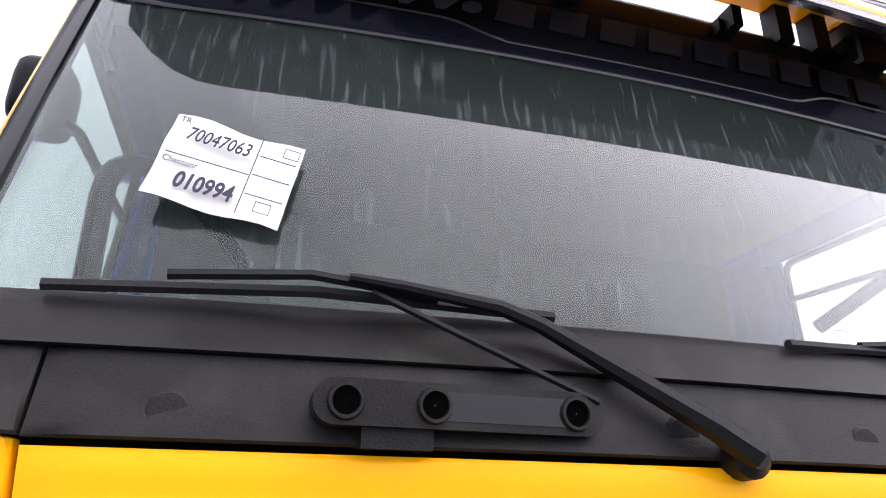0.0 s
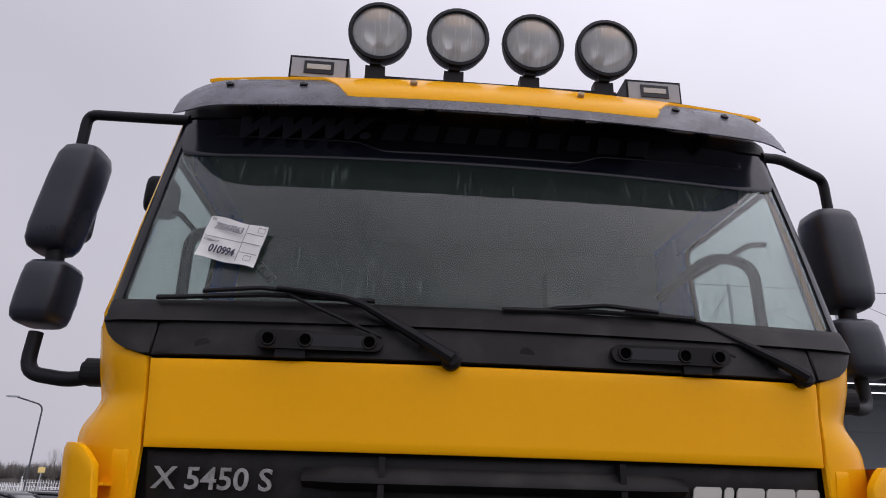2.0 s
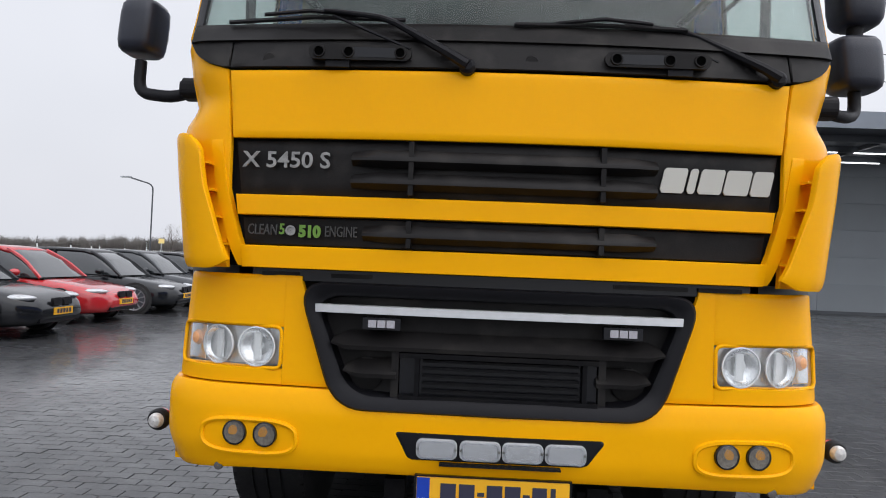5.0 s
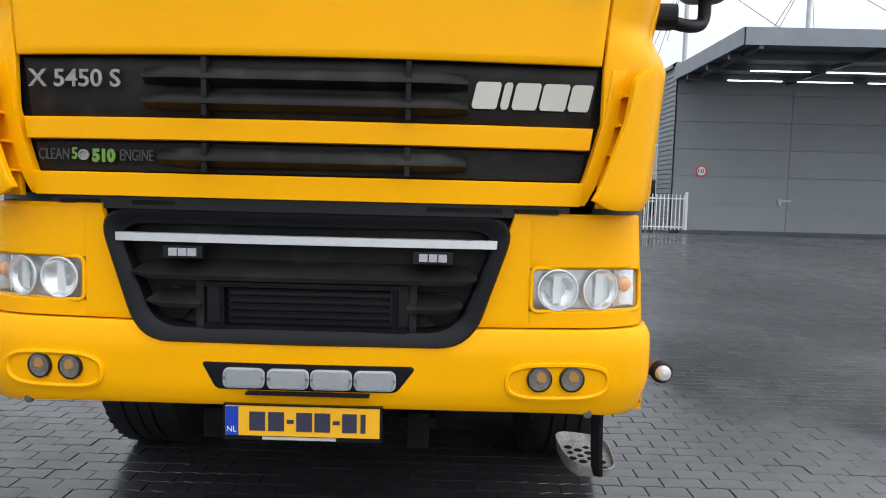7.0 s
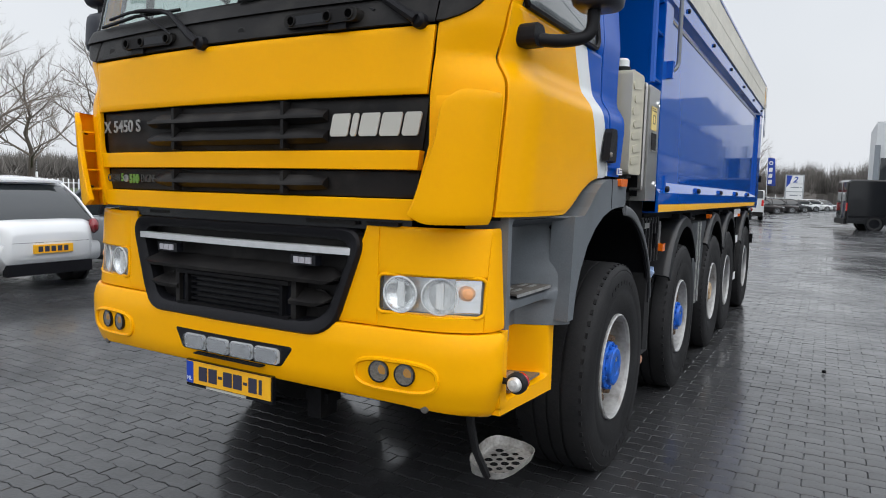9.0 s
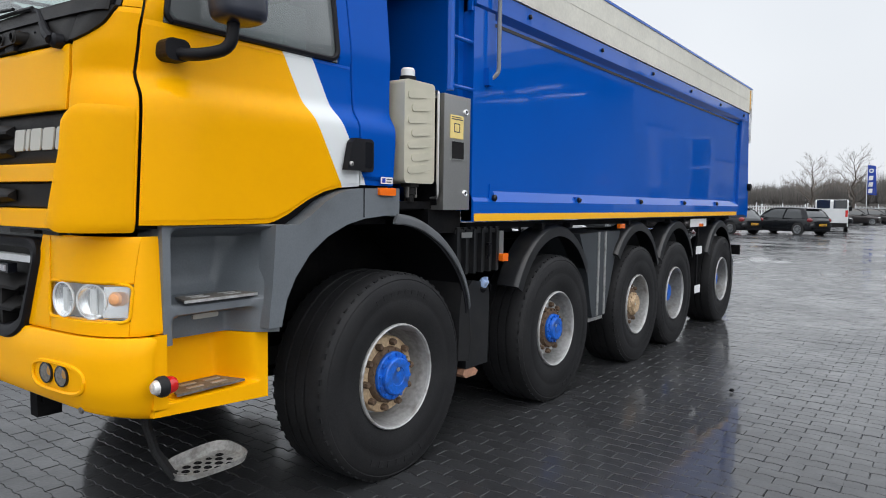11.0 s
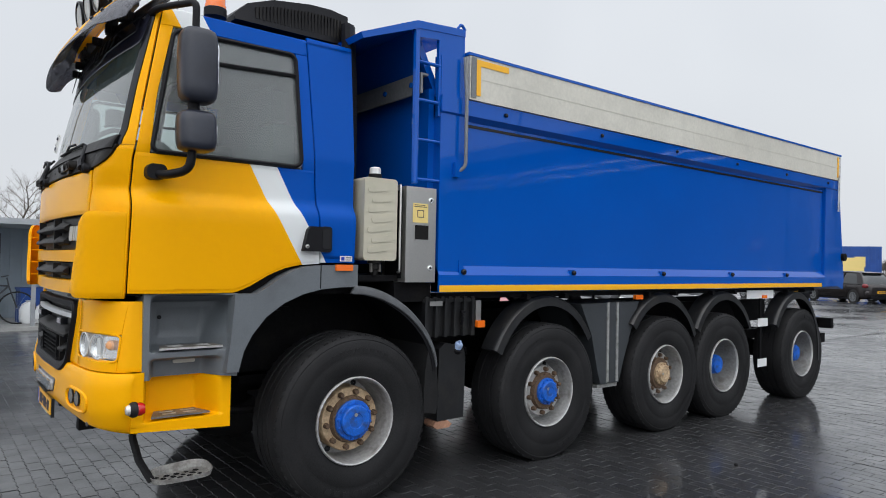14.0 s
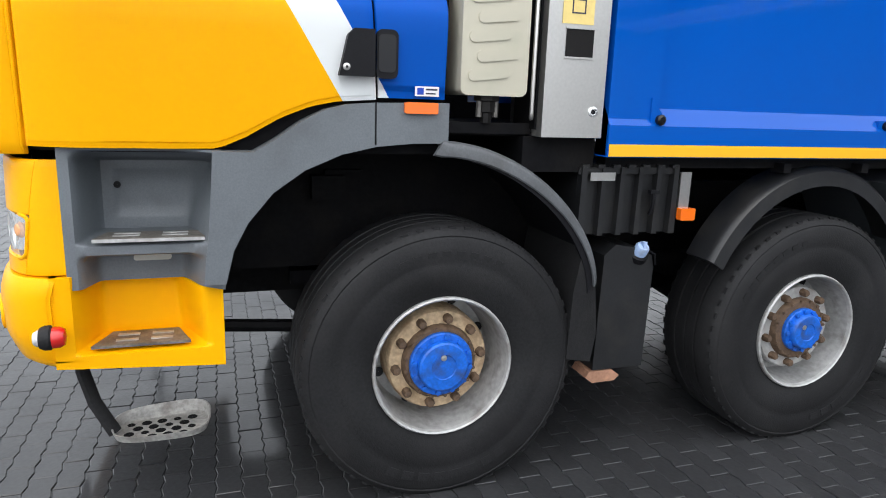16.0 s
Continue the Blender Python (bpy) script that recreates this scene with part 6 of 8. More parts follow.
    part("side_marker", prism(rounded(4.42, 4.53, 1.245, 1.285, 0.006), 0.03, lambda u, v, w: (sg * (1.19 + w), u, v)), "orange", truck, "orange side marker lamp", bevel=0.004)
    part("side_marker", prism(rounded(6.78, 6.86, 1.215, 1.25, 0.006), 0.03, lambda u, v, w: (sg * (1.19 + w), u, v)), "orange", truck, "orange side marker lamp", bevel=0.004)
    # side guard posts with white tags
    post = part("guard_post", boxes((sg * 1.17, sg * 1.19, 6.76, 6.80, 0.45, 1.30)), "chassis", truck, "upright post with white tags", bevel=0.003)
    for z0, y0, y1 in ((1.215, 6.45, 7.05), (0.90, 6.70, 6.92), (0.45, 6.70, 6.90)):
        part("white_tag", boxes((sg * 1.192, sg * 1.197, y0, y1, z0, z0 + 0.09)), "white", post, bevel=0.002)
    part("under_rail", boxes((sg * 1.10, sg * 1.16, 2.2, 8.2, 1.285, 1.325)), "chassis", truck, "dark rail under the body")

# ---- truck: tank and steel box behind the cab ----
def ribbed_tank(sg):
    return prism(rounded(1.565, 1.818, 1.545, 2.08, 0.026, 4), 0.215, lambda u, v, w: (sg * (1.0 + w), u, v))
wt = part("water_tank", ribbed_tank(1), "tank", truck, "milky plastic water tank with ribs", bevel=0.014, smooth=True)
for k in range(7):
    z = 1.62 + 0.065 * k
    part("tank_rib", prism([(u * math.cos(0.12) - v * math.sin(0.12) + 1.68 + (0.018 if k % 2 else -0.012), u * math.sin(0.12) + v * math.cos(0.12) + z) for u, v in rounded(-0.078, 0.078, -0.020, 0.020, 0.0195, 5)], 0.014, lambda u, v, w: (1.2060 + w, u, v)), "tank", wt, bevel=0.009, smooth=True)
part("tank_cap", lathe([(0.028, -0.02), (0.028, 0.03), (0.038, 0.032), (0.038, 0.075), (0.03, 0.085), (0.001, 0.088)], 16, m=pose(1.12, 1.70, 2.075) @ pose(0, 0, 0, 0, -90, 0)), "white", wt, "white screw cap", smooth=True)
part("tank_neck", lathe([(0.045, -0.01), (0.045, 0.035), (0.001, 0.036)], 16, m=pose(1.12, 1.70, 2.08) @ pose(0, 0, 0, 0, -90, 0)), "black", wt, smooth=True)
part("tank_tap", lathe([(0.05, 0.0), (0.05, -0.02), (0.034, -0.024), (0.034, -0.06), (0.022, -0.064), (0.022, -0.10), (0.001, -0.10)], 8, m=pose(1.15, 1.69, 1.548) @ pose(0, 0, 0, 0, -90, 0)), "trim", wt, "dark threaded outlet")
for dy in (-0.032, 0.0, 0.032):
    part("outlet_stub", tube([(1.16, 1.69 + dy, 1.53), (1.16, 1.69 + dy, 1.47)], 0.011, 6), "rust_bolt", wt, smooth=True)
# dark block added to close the bright gap below the cabinet
part("cabinet_bracket", boxes((0.40, 1.16, 1.84, 2.145, 1.27, 1.404)), "chassis", truck, "dark block filling the gap under the steel cabinet")
part("tank_shelf", boxes((0.5, 1.15, 1.55, 2.12, 1.41, 1.45)), "chassis", truck, "dark shelf behind the cab")
sb = part("steel_cabinet", boxes((0.95, 1.235, 1.876, 2.125, 1.405, 2.045)), "steel", truck, "brushed steel cabinet with a yellow sticker", bevel=0.006)
part("cabinet_side", boxes((1.00, 1.19, 1.868, 1.885, 1.43, 2.02)), "chassis", sb, bevel=0.004)
part("cabinet_handle", tube(bent([(1.15, 1.872, 1.47), (1.222, 1.838, 1.47), (1.222, 1.838, 2.05), (1.15, 1.872, 2.05)], 0.02), 0.008, 6), "steel", sb, smooth=True)
part("sticker", boxes((1.236, 1.238, 1.93, 2.055, 1.805, 1.935)), "sticker_yellow", sb, "yellow warning sticker with a drawing")
part("sticker_drawing", boxes((1.238, 1.239, 1.965, 2.02, 1.84, 1.845), (1.238, 1.239, 1.965, 2.02, 1.885, 1.89), (1.238, 1.239, 1.965, 1.97, 1.845, 1.885), (1.238, 1.239, 2.015, 2.02, 1.845, 1.885), (1.238, 1.239, 1.94, 2.045, 1.91, 1.915), (1.238, 1.239, 1.94, 2.03, 1.922, 1.926)), "ink", sb)
part("cabinet_window", boxes((1.236, 1.239, 1.95, 2.06, 1.69, 1.79)), "trim", sb, "dark grip recess", bevel=0.001)
for z in (1.685, 1.788):
    part("window_rim", boxes((1.236, 1.243, 1.945, 2.065, z, z + 0.007)), "steel", sb)
for y, z in ((2.08, 1.96), (2.08, 1.50)):
    part("cabinet_lock", lathe([(0.019, 0.0), (0.019, 0.006), (0.013, 0.008), (0.011, 0.004), (0.001, 0.004)], 14, m=pose(1.235, y, z)), "chrome", sb, smooth=True)
    part("lock_core", lathe([(0.0085, 0.003), (0.0085, 0.0055), (0.001, 0.006)], 10, m=pose(1.235, y, z)), "gloss_black", sb, smooth=True)

# ---- truck: tipper body ----
M["galv_grey"] = shader("worn_grey_steel", (0.20, 0.21, 0.22), 0.5, 0.3, grain=0.15, blotch=0.15)
BX, Y0, Y1 = 1.235, 2.15, 8.66
body = part("tipper_body", boxes((-1.19, 1.19, Y0 + 0.02, Y1, 1.40, 2.75)), "blue", truck, "glossy blue steel tipper body")
for sg in (1, -1):
    part("side_sheet", prism([(Y0 + 0.212, 1.515), (8.285, 1.515), (8.285, 2.56), (Y0 + 0.212, 2.56)], 0.012, lambda u, v, w: (sg * (1.196 + w), u, v)), "blue", body, "smooth blue side sheet", bevel=0.003)
    part("front_post", boxes((sg * 1.16, sg * BX, Y0, Y0 + 0.22, 1.34, 2.98)), "blue", body, bevel=0.012)
    part("rear_post", prism([(8.28, 1.34), (8.72, 1.34), (8.66, 2.70), (8.40, 2.70), (8.33, 2.60)], 0.075, lambda u, v, w: (sg * (1.165 + w), u, v)), "blue", body, bevel=0.012)
    # bottom rail with a sloping top
    bm = bmesh.new()
    loft(bm, [[(sg * x, y, z) for x, z in ((1.16, 1.335), (1.25, 1.335), (1.25, 1.455), (1.205, 1.525), (1.16, 1.525))] for y in (Y0, 8.30)])
    rail = part("bottom_rail", bm, "blue", body, "blue bottom rail", bevel=0.004)
    part("yellow_stripe", boxes((sg * 1.251, sg * 1.253, Y0 + 0.004, 8.19, 1.338, 1.384)), "plate", body, "yellow reflective stripe")
    for y in (2.33, 3.50, 4.76, 6.00, 7.22):
        part("rail_pin", lathe([(0.020, 0), (0.020, 0.035), (0.012, 0.042), (0.001, 0.042)], 12, m=pose(sg * 1.225, y + 0.04, 1.478, 0, 0, 0 if sg > 0 else 180)), "gloss_black", rail, smooth=True)
        part("pin_lug", prism([(y, 1.465), (y + 0.05, 1.465), (y + 0.05, 1.50), (y + 0.0, 1.56 if y < 3 else 1.50)], 0.03, lambda u, v, w: (sg * (1.214 + w), u, v)), "blue", rail, bevel=0.004)
    # top band, then the folded cover
    bm = bmesh.new()
    loft(bm, [[(sg * x, y, z) for x, z in ((1.16, 2.555), (1.208, 2.555), (1.250, 2.590), (1.250, 2.70), (1.16, 2.70))] for y in (Y0, 8.66)])
    top = part("top_rail", bm, "blue", body, "blue top rail", bevel=0.004)
    part("rail_groove", boxes((sg * 1.2085, sg * 1.2125, Y0 + 0.25, 8.3, 2.515, 2.535)), "gloss_black", body)
    for k in range(6):
        part("rail_stud", lathe([(0.016, 0), (0.014, 0.014), (0.001, 0.016)], 10, m=pose(sg * 1.25, 2.75 + 1.12 * k, 2.645, 0, 0, 0 if sg > 0 else 180)), "gloss_black", top, smooth=True)
    cover = part("side_cover", boxes((sg * 1.20, sg * 1.262, Y0 + 0.235, 8.70, 2.705, 3.02)), "tarp", body, "beige side cover panel", bevel=0.008)
    part("cover_edge", boxes((sg * 1.19, sg * 1.268, Y0 + 0.22, 8.72, 3.02, 3.04)), "blue", cover, bevel=0.004)
    part("cover_seam", boxes((sg * 1.262, sg * 1.264, Y0 + 0.24, 8.69, 2.862, 2.865)), "tarp", cover)
    for y0, y1, z0, z1 in ((2.445, 2.485, 2.74, 3.0), (2.485, 2.76, 2.955, 3.0), (8.60, 8.64, 2.74, 3.0)):
        part("yellow_mark", boxes((sg * 1.2645, sg * 1.267, y0, y1, z0, z1)), "plate", cover, "yellow reflective corner mark")
    part("cover_bracket", boxes((sg * 1.264, sg * 1.270, 2.395, 2.44, 2.72, 3.01)), "galv_grey", cover, bevel=0.002)
    part("cover_lever", tube(bent([(sg * 1.27, 2.33, 2.99), (sg * 1.285, 2.34, 2.7), (sg * 1.285, 2.34, 2.22), (sg * 1.25, 2.29, 2.17)], 0.03), 0.013, 8), "galv_grey", body, "steel cover lever", smooth=True)
    part("lever_foot", boxes((sg * 1.235, sg * 1.27, 2.26, 2.31, 2.14, 2.24)), "blue", body, bevel=0.004)
    part("rear_lever", tube([(sg * 1.27, 8.66, 3.0), (sg * 1.28, 8.60, 2.30)], 0.012, 6), "alu", body, smooth=True)
    # front ladder
    ladder = part("ladder", tube([(sg * 1.22, 1.945, 2.07), (sg * 1.22, 1.945, 3.10)], 0.020, 8, flat=1.2), "blue", body, "blue ladder at the front of the body", smooth=True)
    for z in (2.10, 2.37, 2.64, 2.90):
        part("rung", tube([(sg * 1.22, 1.945, z), (sg * 1.22, 2.17, z)], 0.013, 8), "blue", ladder, smooth=True)
part("front_wall", boxes((-1.16, 1.16, 2.10, 2.16, 1.40, 2.75)), "blue", body, "blue front wall of the body")
# canopy over the front wall
bm = bmesh.new()
loft(bm, [[(x, 1.50, 2.99), (x, 1.94, 3.17), (x, 2.36, 3.20), (x, 2.36, 3.15), (x, 1.96, 3.12), (x, 1.52, 2.955)] for x in (-1.235, 1.235)])
part("canopy", bm, "blue", body, "blue rock canopy behind the cab", bevel=0.006)
for sg in (1, -1):
    part("canopy_cheek", prism([(1.93, 3.16), (2.36, 3.19), (2.36, 2.55), (2.13, 2.55), (2.13, 3.08), (1.93, 3.06)], 0.03, lambda u, v, w: (sg * (1.20 + w), u, v)), "blue", body, bevel=0.004)
    part("canopy_hook", tube(bent([(sg * 1.22, 2.30, 3.2), (sg * 1.22, 2.33, 3.24), (sg * 1.22, 2.37, 3.2)], 0.02), 0.010, 6), "blue", body)
part("upper_front", prism([(2.14, 2.75), (2.20, 2.75), (2.0, 3.13), (1.94, 3.13)], 2.3, lambda u, v, w: (-1.15 + w, u, v)), "blue", body)
beam = part("cross_beam", boxes((-1.16, 1.19, 2.005, 2.025, 2.70, 2.84), (-1.16, 1.19, 2.025, 2.07, 2.825, 2.84)), "galv_grey", body, "grey cross beam under the canopy", bevel=0.004)
for x in (-0.9, -0.3, 0.3, 0.75, 1.08):
    part("beam_bolt", lathe([(0.020, 0.0), (0.018, 0.010), (0.001, 0.012)], 12, m=pose(x, 2.006, 2.77, 0, 0, -90)), "blue", beam, smooth=True)
part("lift_cylinder", tube([(0.0, 1.9, 1.0), (0.0, 1.95, 2.7)], 0.12, 14), "chassis", truck, "tipping cylinder behind the cab", smooth=True)
# tailgate that slopes outwards to its foot
part("tailgate", prism([(8.66, 3.0), (8.74, 2.96), (8.93, 1.42), (8.90, 1.30), (8.66, 1.36)], 2.44, lambda u, v, w: (-1.22 + w, u, v)), "blue", body, "sloping blue tailgate", bevel=0.01)
part("tail_hinge", lathe([(0.05, 0), (0.05, 0.05), (0.001, 0.055)], 14, m=pose(1.21, 8.88, 1.72)), "chassis", body, smooth=True)
part("tail_lamp", boxes((0.95, 1.22, 8.55, 8.62, 0.80, 0.93)), "chassis", truck, "dark rear lamp", bevel=0.01)
part("rear_beam", boxes((-1.15, 1.15, 8.42, 8.54, 0.62, 0.74)), "chassis", truck, "dark rear underrun beam", bevel=0.01)

# ---- the yard: vehicles, buildings, planting ----
M["ground"] = shader("wet_yard", (0.050, 0.051, 0.054), 0.42, spec=0.12, coat=0.9, coat_rough=0.22, grain=0.2, grain_scale=30, blotch=0.25, blotch_scale=0.25, rough_var=0.12)
def ground_pattern(m):
    """Courses of pavers far off: a faint relief and tone in 20 x 10 cm."""
    n, l = m.node_tree.nodes, m.node_tree.links
    p = n["Principled BSDF"]
    tc, br, b = n.new("ShaderNodeTexCoord"), n.new("ShaderNodeTexBrick"), n.new("ShaderNodeBump")
    br.inputs["Scale"].default_value, br.inputs["Brick Width"].default_value, br.inputs["Row Height"].default_value, br.inputs["Mortar Size"].default_value = 1.0, 0.2, 0.1, 0.006
    br.inputs["Color1"].default_value, br.inputs["Color2"].default_value, br.inputs["Mortar"].default_value = (1, 1, 1, 1), (0.9, 0.9, 0.9, 1), (0, 0, 0, 1)
    b.inputs["Strength"].default_value, b.inputs["Distance"].default_value = 0.5, 0.006
    l.new(tc.outputs["Object"], br.inputs["Vector"])
    l.new(br.outputs["Color"], b.inputs["Height"])
    l.new(b.outputs["Normal"], p.inputs["Normal"])
ground_pattern(M["ground"])


def wet_patches(m):
    """Standing water and drier places: the film's smoothness changes over metres."""
    n, l = m.node_tree.nodes, m.node_tree.links
    p, g = n["Principled BSDF"], n.new("ShaderNodeNewGeometry")
    for scale, detail, socket, lo, hi, a, b in ((0.45, 5.0, "Coat Roughness", 0.36, 0.62, 0.05, 0.26), (0.30, 6.0, "Coat Weight", 0.35, 0.65, 0.92, 0.60)):
        t, r = n.new("ShaderNodeTexNoise"), n.new("ShaderNodeMapRange")
        t.inputs["Scale"].default_value, t.inputs["Detail"].default_value = scale, detail
        r.inputs["From Min"].default_value, r.inputs["From Max"].default_value, r.inputs["To Min"].default_value, r.inputs["To Max"].default_value = lo, hi, a, b
        l.new(g.outputs["Position"], t.inputs["Vector"])
        l.new(t.outputs["Fac"], r.inputs["Value"])
        l.new(r.outputs[0], p.inputs[socket])


wet_patches(M["ground"])
M.update({
    "tyre": shader("car_tyre", (0.02, 0.02, 0.02), 0.7, grain=0.2),
    "alloy": shader("alloy_rim", (0.45, 0.46, 0.47), 0.3, 0.7, blotch=0.1),
    "car_glass": shader("car_glass", (0.02, 0.024, 0.026), 0.05, coat=0.5, spec=0.7),
    "car_white": shader("car_white", (0.72, 0.73, 0.73), 0.2, coat=0.8, blotch=0.03),
    "car_silver": shader("car_silver", (0.36, 0.38, 0.40), 0.25, 0.4, coat=0.7, blotch=0.03),
    "car_black": shader("car_black", (0.010, 0.011, 0.013), 0.12, spec=0.4, coat=0.15, blotch=0.1),
    "car_grey": shader("car_grey", (0.045, 0.048, 0.052), 0.2, 0.3, spec=0.4, coat=0.2, blotch=0.05),
    "tail_red": shader("tail_lamp_red", (0.20, 0.012, 0.016), 0.15, coat=0.5, grain=0.2, grain_scale=60),
    "car_red": shader("car_red", (0.45, 0.018, 0.022), 0.18, coat=0.9, blotch=0.04),
    "car_brown": shader("car_brown", (0.030, 0.026, 0.026), 0.2, 0.3, spec=0.4, coat=0.2, blotch=0.05),
    "clad_grey": shader("grey_cladding", (0.22, 0.245, 0.27), 0.5, blotch=0.06, blotch_scale=0.6, grain=0.04, dirt=(0.16, 0.17, 0.18), dirt_amount=0.25, dirt_scale=1.2),
    "clad_panel": shader("hall_panel", (0.235, 0.254, 0.272), 0.55, blotch=0.06, blotch_scale=0.5, dirt=(0.19, 0.2, 0.21), dirt_amount=0.3, dirt_scale=1.0, piece=0.04),
    "canopy": shader("canopy_steel", (0.20, 0.225, 0.26), 0.4, blotch=0.1),
    "dark_steel": shader("dark_steel", (0.06, 0.066, 0.075), 0.45, blotch=0.1),
    "bark": shader("bark", (0.085, 0.070, 0.058), 0.9, grain=0.3, blotch=0.2),
    "twig": shader("twig", (0.15, 0.125, 0.105), 0.9, island=0.3),
    "wood": shader("bare_wood_line", (0.155, 0.143, 0.130), 0.95, island=0.25),
    "galv": shader("galvanised", (0.42, 0.44, 0.46), 0.4, 0.6, grain=0.1, blotch=0.12),
    "box_grey": shader("storage_box_grey", (0.34, 0.40, 0.45), 0.45, blotch=0.07, dirt=(0.25, 0.28, 0.30), dirt_amount=0.3),
    "red_trim": shader("red_trim", (0.60, 0.03, 0.03), 0.4),
    "flag_blue": shader("flag_blue", (0.015, 0.055, 0.36), 0.7, blotch=0.08),
    "box_blue": shader("container_blue", (0.015, 0.07, 0.30), 0.5, blotch=0.12),
    "box_red": shader("container_red", (0.16, 0.025, 0.03), 0.5, blotch=0.15),
    "office": shader("office_white", (0.60, 0.62, 0.63), 0.5, blotch=0.05),
    "stone": shader("kerb_concrete", (0.33, 0.33, 0.32), 0.7, grain=0.15, blotch=0.15),
    "grass": shader("verge_grass", (0.055, 0.075, 0.025), 0.95, grain=0.4, grain_scale=3, blotch=0.3, blotch_scale=0.3),
    "tube_light": None,
})
tl = bpy.data.materials.new("strip_light")
tl.use_nodes = True
tl.node_tree.nodes["Principled BSDF"].inputs["Emission Color"].default_value = (1, 1, 1, 1)
tl.node_tree.nodes["Principled BSDF"].inputs["Emission Strength"].default_value = 2.0
M["tube_light"] = tl

g = part("ground", boxes((-700, 700, -500, 900, -0.6, -0.0065)), "ground", label="wet dark paved yard that reaches the horizon")
tagged(g, category="ground", kind="structure")


def pod_mesh(c, r, turn, seg=14, rows=8):
    """A smooth egg-shaped pod at c with radii r, turned about z."""
    bm = bmesh.new()
    m = pose(*c, 0, 0, turn)
    loft(bm, [[m @ Vector((r[0] * math.cos(a) * math.sin(q), r[1] * math.sin(a) * math.sin(q), r[2] * math.cos(q))) for a in [2 * math.pi * k / seg for k in range(seg)]] for q in [math.pi * (0.03 + 0.94 * j / rows) for j in range(rows + 1)]])
    return bm


def car(name, label, paint, x, y, turn, length=4.3, height=1.45, width=1.78, estate=0.0, wheel_r=0.31, group=""):
    """A parked car with its nose along local +x."""
    c = thing(name, label, "car", group, at=(x, y, -0.008), turn=turn)
    hl, hw = length / 2, width / 2
    belt, z1 = 0.62 * height, height
    tops = [(-hl, belt - 0.17), (-hl + 0.05, belt - 0.06), (-hl + 0.15, belt), (-hl + 0.4, belt + 0.025), (0, belt), (hl - 1.45, belt - 0.03), (hl - 1.15, belt - 0.075), (hl - 0.75, belt - 0.13), (hl - 0.4, belt - 0.19), (hl - 0.18, belt - 0.25), (hl - 0.05, belt - 0.34), (hl, belt - 0.43)]
    lows = [(-hl, 0.44), (-hl + 0.08, 0.30), (-hl + 0.4, 0.20), (hl - 0.5, 0.18), (hl - 0.1, 0.22), (hl, 0.33)]
    shape = ((0.0, 0.0), (0.78, 0.0), (0.94, 0.06), (0.99, 0.20), (1.0, 0.40), (1.0, 0.58), (0.985, 0.74), (0.955, 0.86), (0.90, 0.94), (0.78, 0.985), (0.4, 1.0))

    def body_width(px):
        e = min(1.0, (hl - abs(px)) / 0.62)
        return hw * (1 - 0.40 * (1 - e) ** 2.4)

    rings = []
    for k in range(29):
        px = hl * math.sin(math.pi / 2 * (k / 14 - 1))
        zt, zb, w = lerp(tops, px), lerp(lows, px), body_width(px)
        half = [(w * a, zb + (zt - zb) * q) for a, q in shape]
        rings.append([(px, a, q) for a, q in half] + [(px, -a, q) for a, q in half[:0:-1]])
    bm = bmesh.new()
    loft(bm, rings)
    part("body", bm, paint, c, smooth="all")
    # glasshouse and roof
    tail, nose = -hl + 0.24, hl - 1.22
    top_b, top_f = tail + 0.55 - 0.30 * estate, hl - 2.10
    line = [(tail, belt - 0.01), (tail + (top_b - tail) * 0.5, belt + (z1 - belt) * 0.56), (top_b, z1 - 0.06), (top_b + 0.25, z1 - 0.02), ((top_b + top_f) / 2, z1), (top_f - 0.1, z1 - 0.012), (top_f + 0.12, z1 - 0.055), (top_f + (nose - top_f) * 0.55, belt + (z1 - belt) * 0.53), (nose, belt - 0.07)]

    def house(px, out=0.0):
        z = lerp(line, px)
        t = max(0.0, (z - belt) / (z1 - belt))
        return hw * (0.90 - 0.22 * t) + out, z

    rings = []
    for px, z in line:
        w, _ = house(px)
        q = z - belt
        half = [(hw * 0.905, belt - 0.06), ((w + hw * 0.91) / 2, belt + q * 0.5), (w, z - 0.05 * min(1, q / 0.2)), (w - 0.07, z - 0.005), (w * 0.5, z + 0.008)]
        rings.append([(px, a2, q2) for a2, q2 in half] + [(px, -a2, q2) for a2, q2 in half[::-1]])
    bm = bmesh.new()
    loft(bm, rings)
    part("glasshouse", bm, "car_glass", c, "dark glass all round", smooth=True)
    rings = []
    for k in range(9):
        px = top_b - 0.06 + (top_f + 0.16 - top_b + 0.06) * k / 8
        w, z = house(px, 0.012)
        half = [(w + 0.004, z - 0.065), (w - 0.012, z - 0.012), (w - 0.09, z + 0.012), (w * 0.5, z + 0.020)]
        rings.append([(px, a2, q2) for a2, q2 in half] + [(px, -a2, q2) for a2, q2 in half[::-1]])
    bm = bmesh.new()
    loft(bm, rings)
    part("roof", bm, paint, c, smooth="all")
    for s in (1, -1):
        rail = []
        for k in range(6):
            px = nose - 0.03 + (top_f + 0.10 - nose + 0.03) * k / 5
            w, z = house(px, 0.0)
            rail.append((px, s * (w - 0.012), z - 0.012))
        part("pillar", tube(rail, 0.036, 6), paint, c, smooth=True)
        px = (tail + nose) / 2 - 0.02
        part("pillar", tube([(px, s * hw * 0.905, belt - 0.03), (px - 0.06, s * hw * 0.80, (belt + z1) / 2), (px - 0.10, s * hw * 0.70, z1 - 0.05)], 0.034, 6), "black", c, smooth=True)
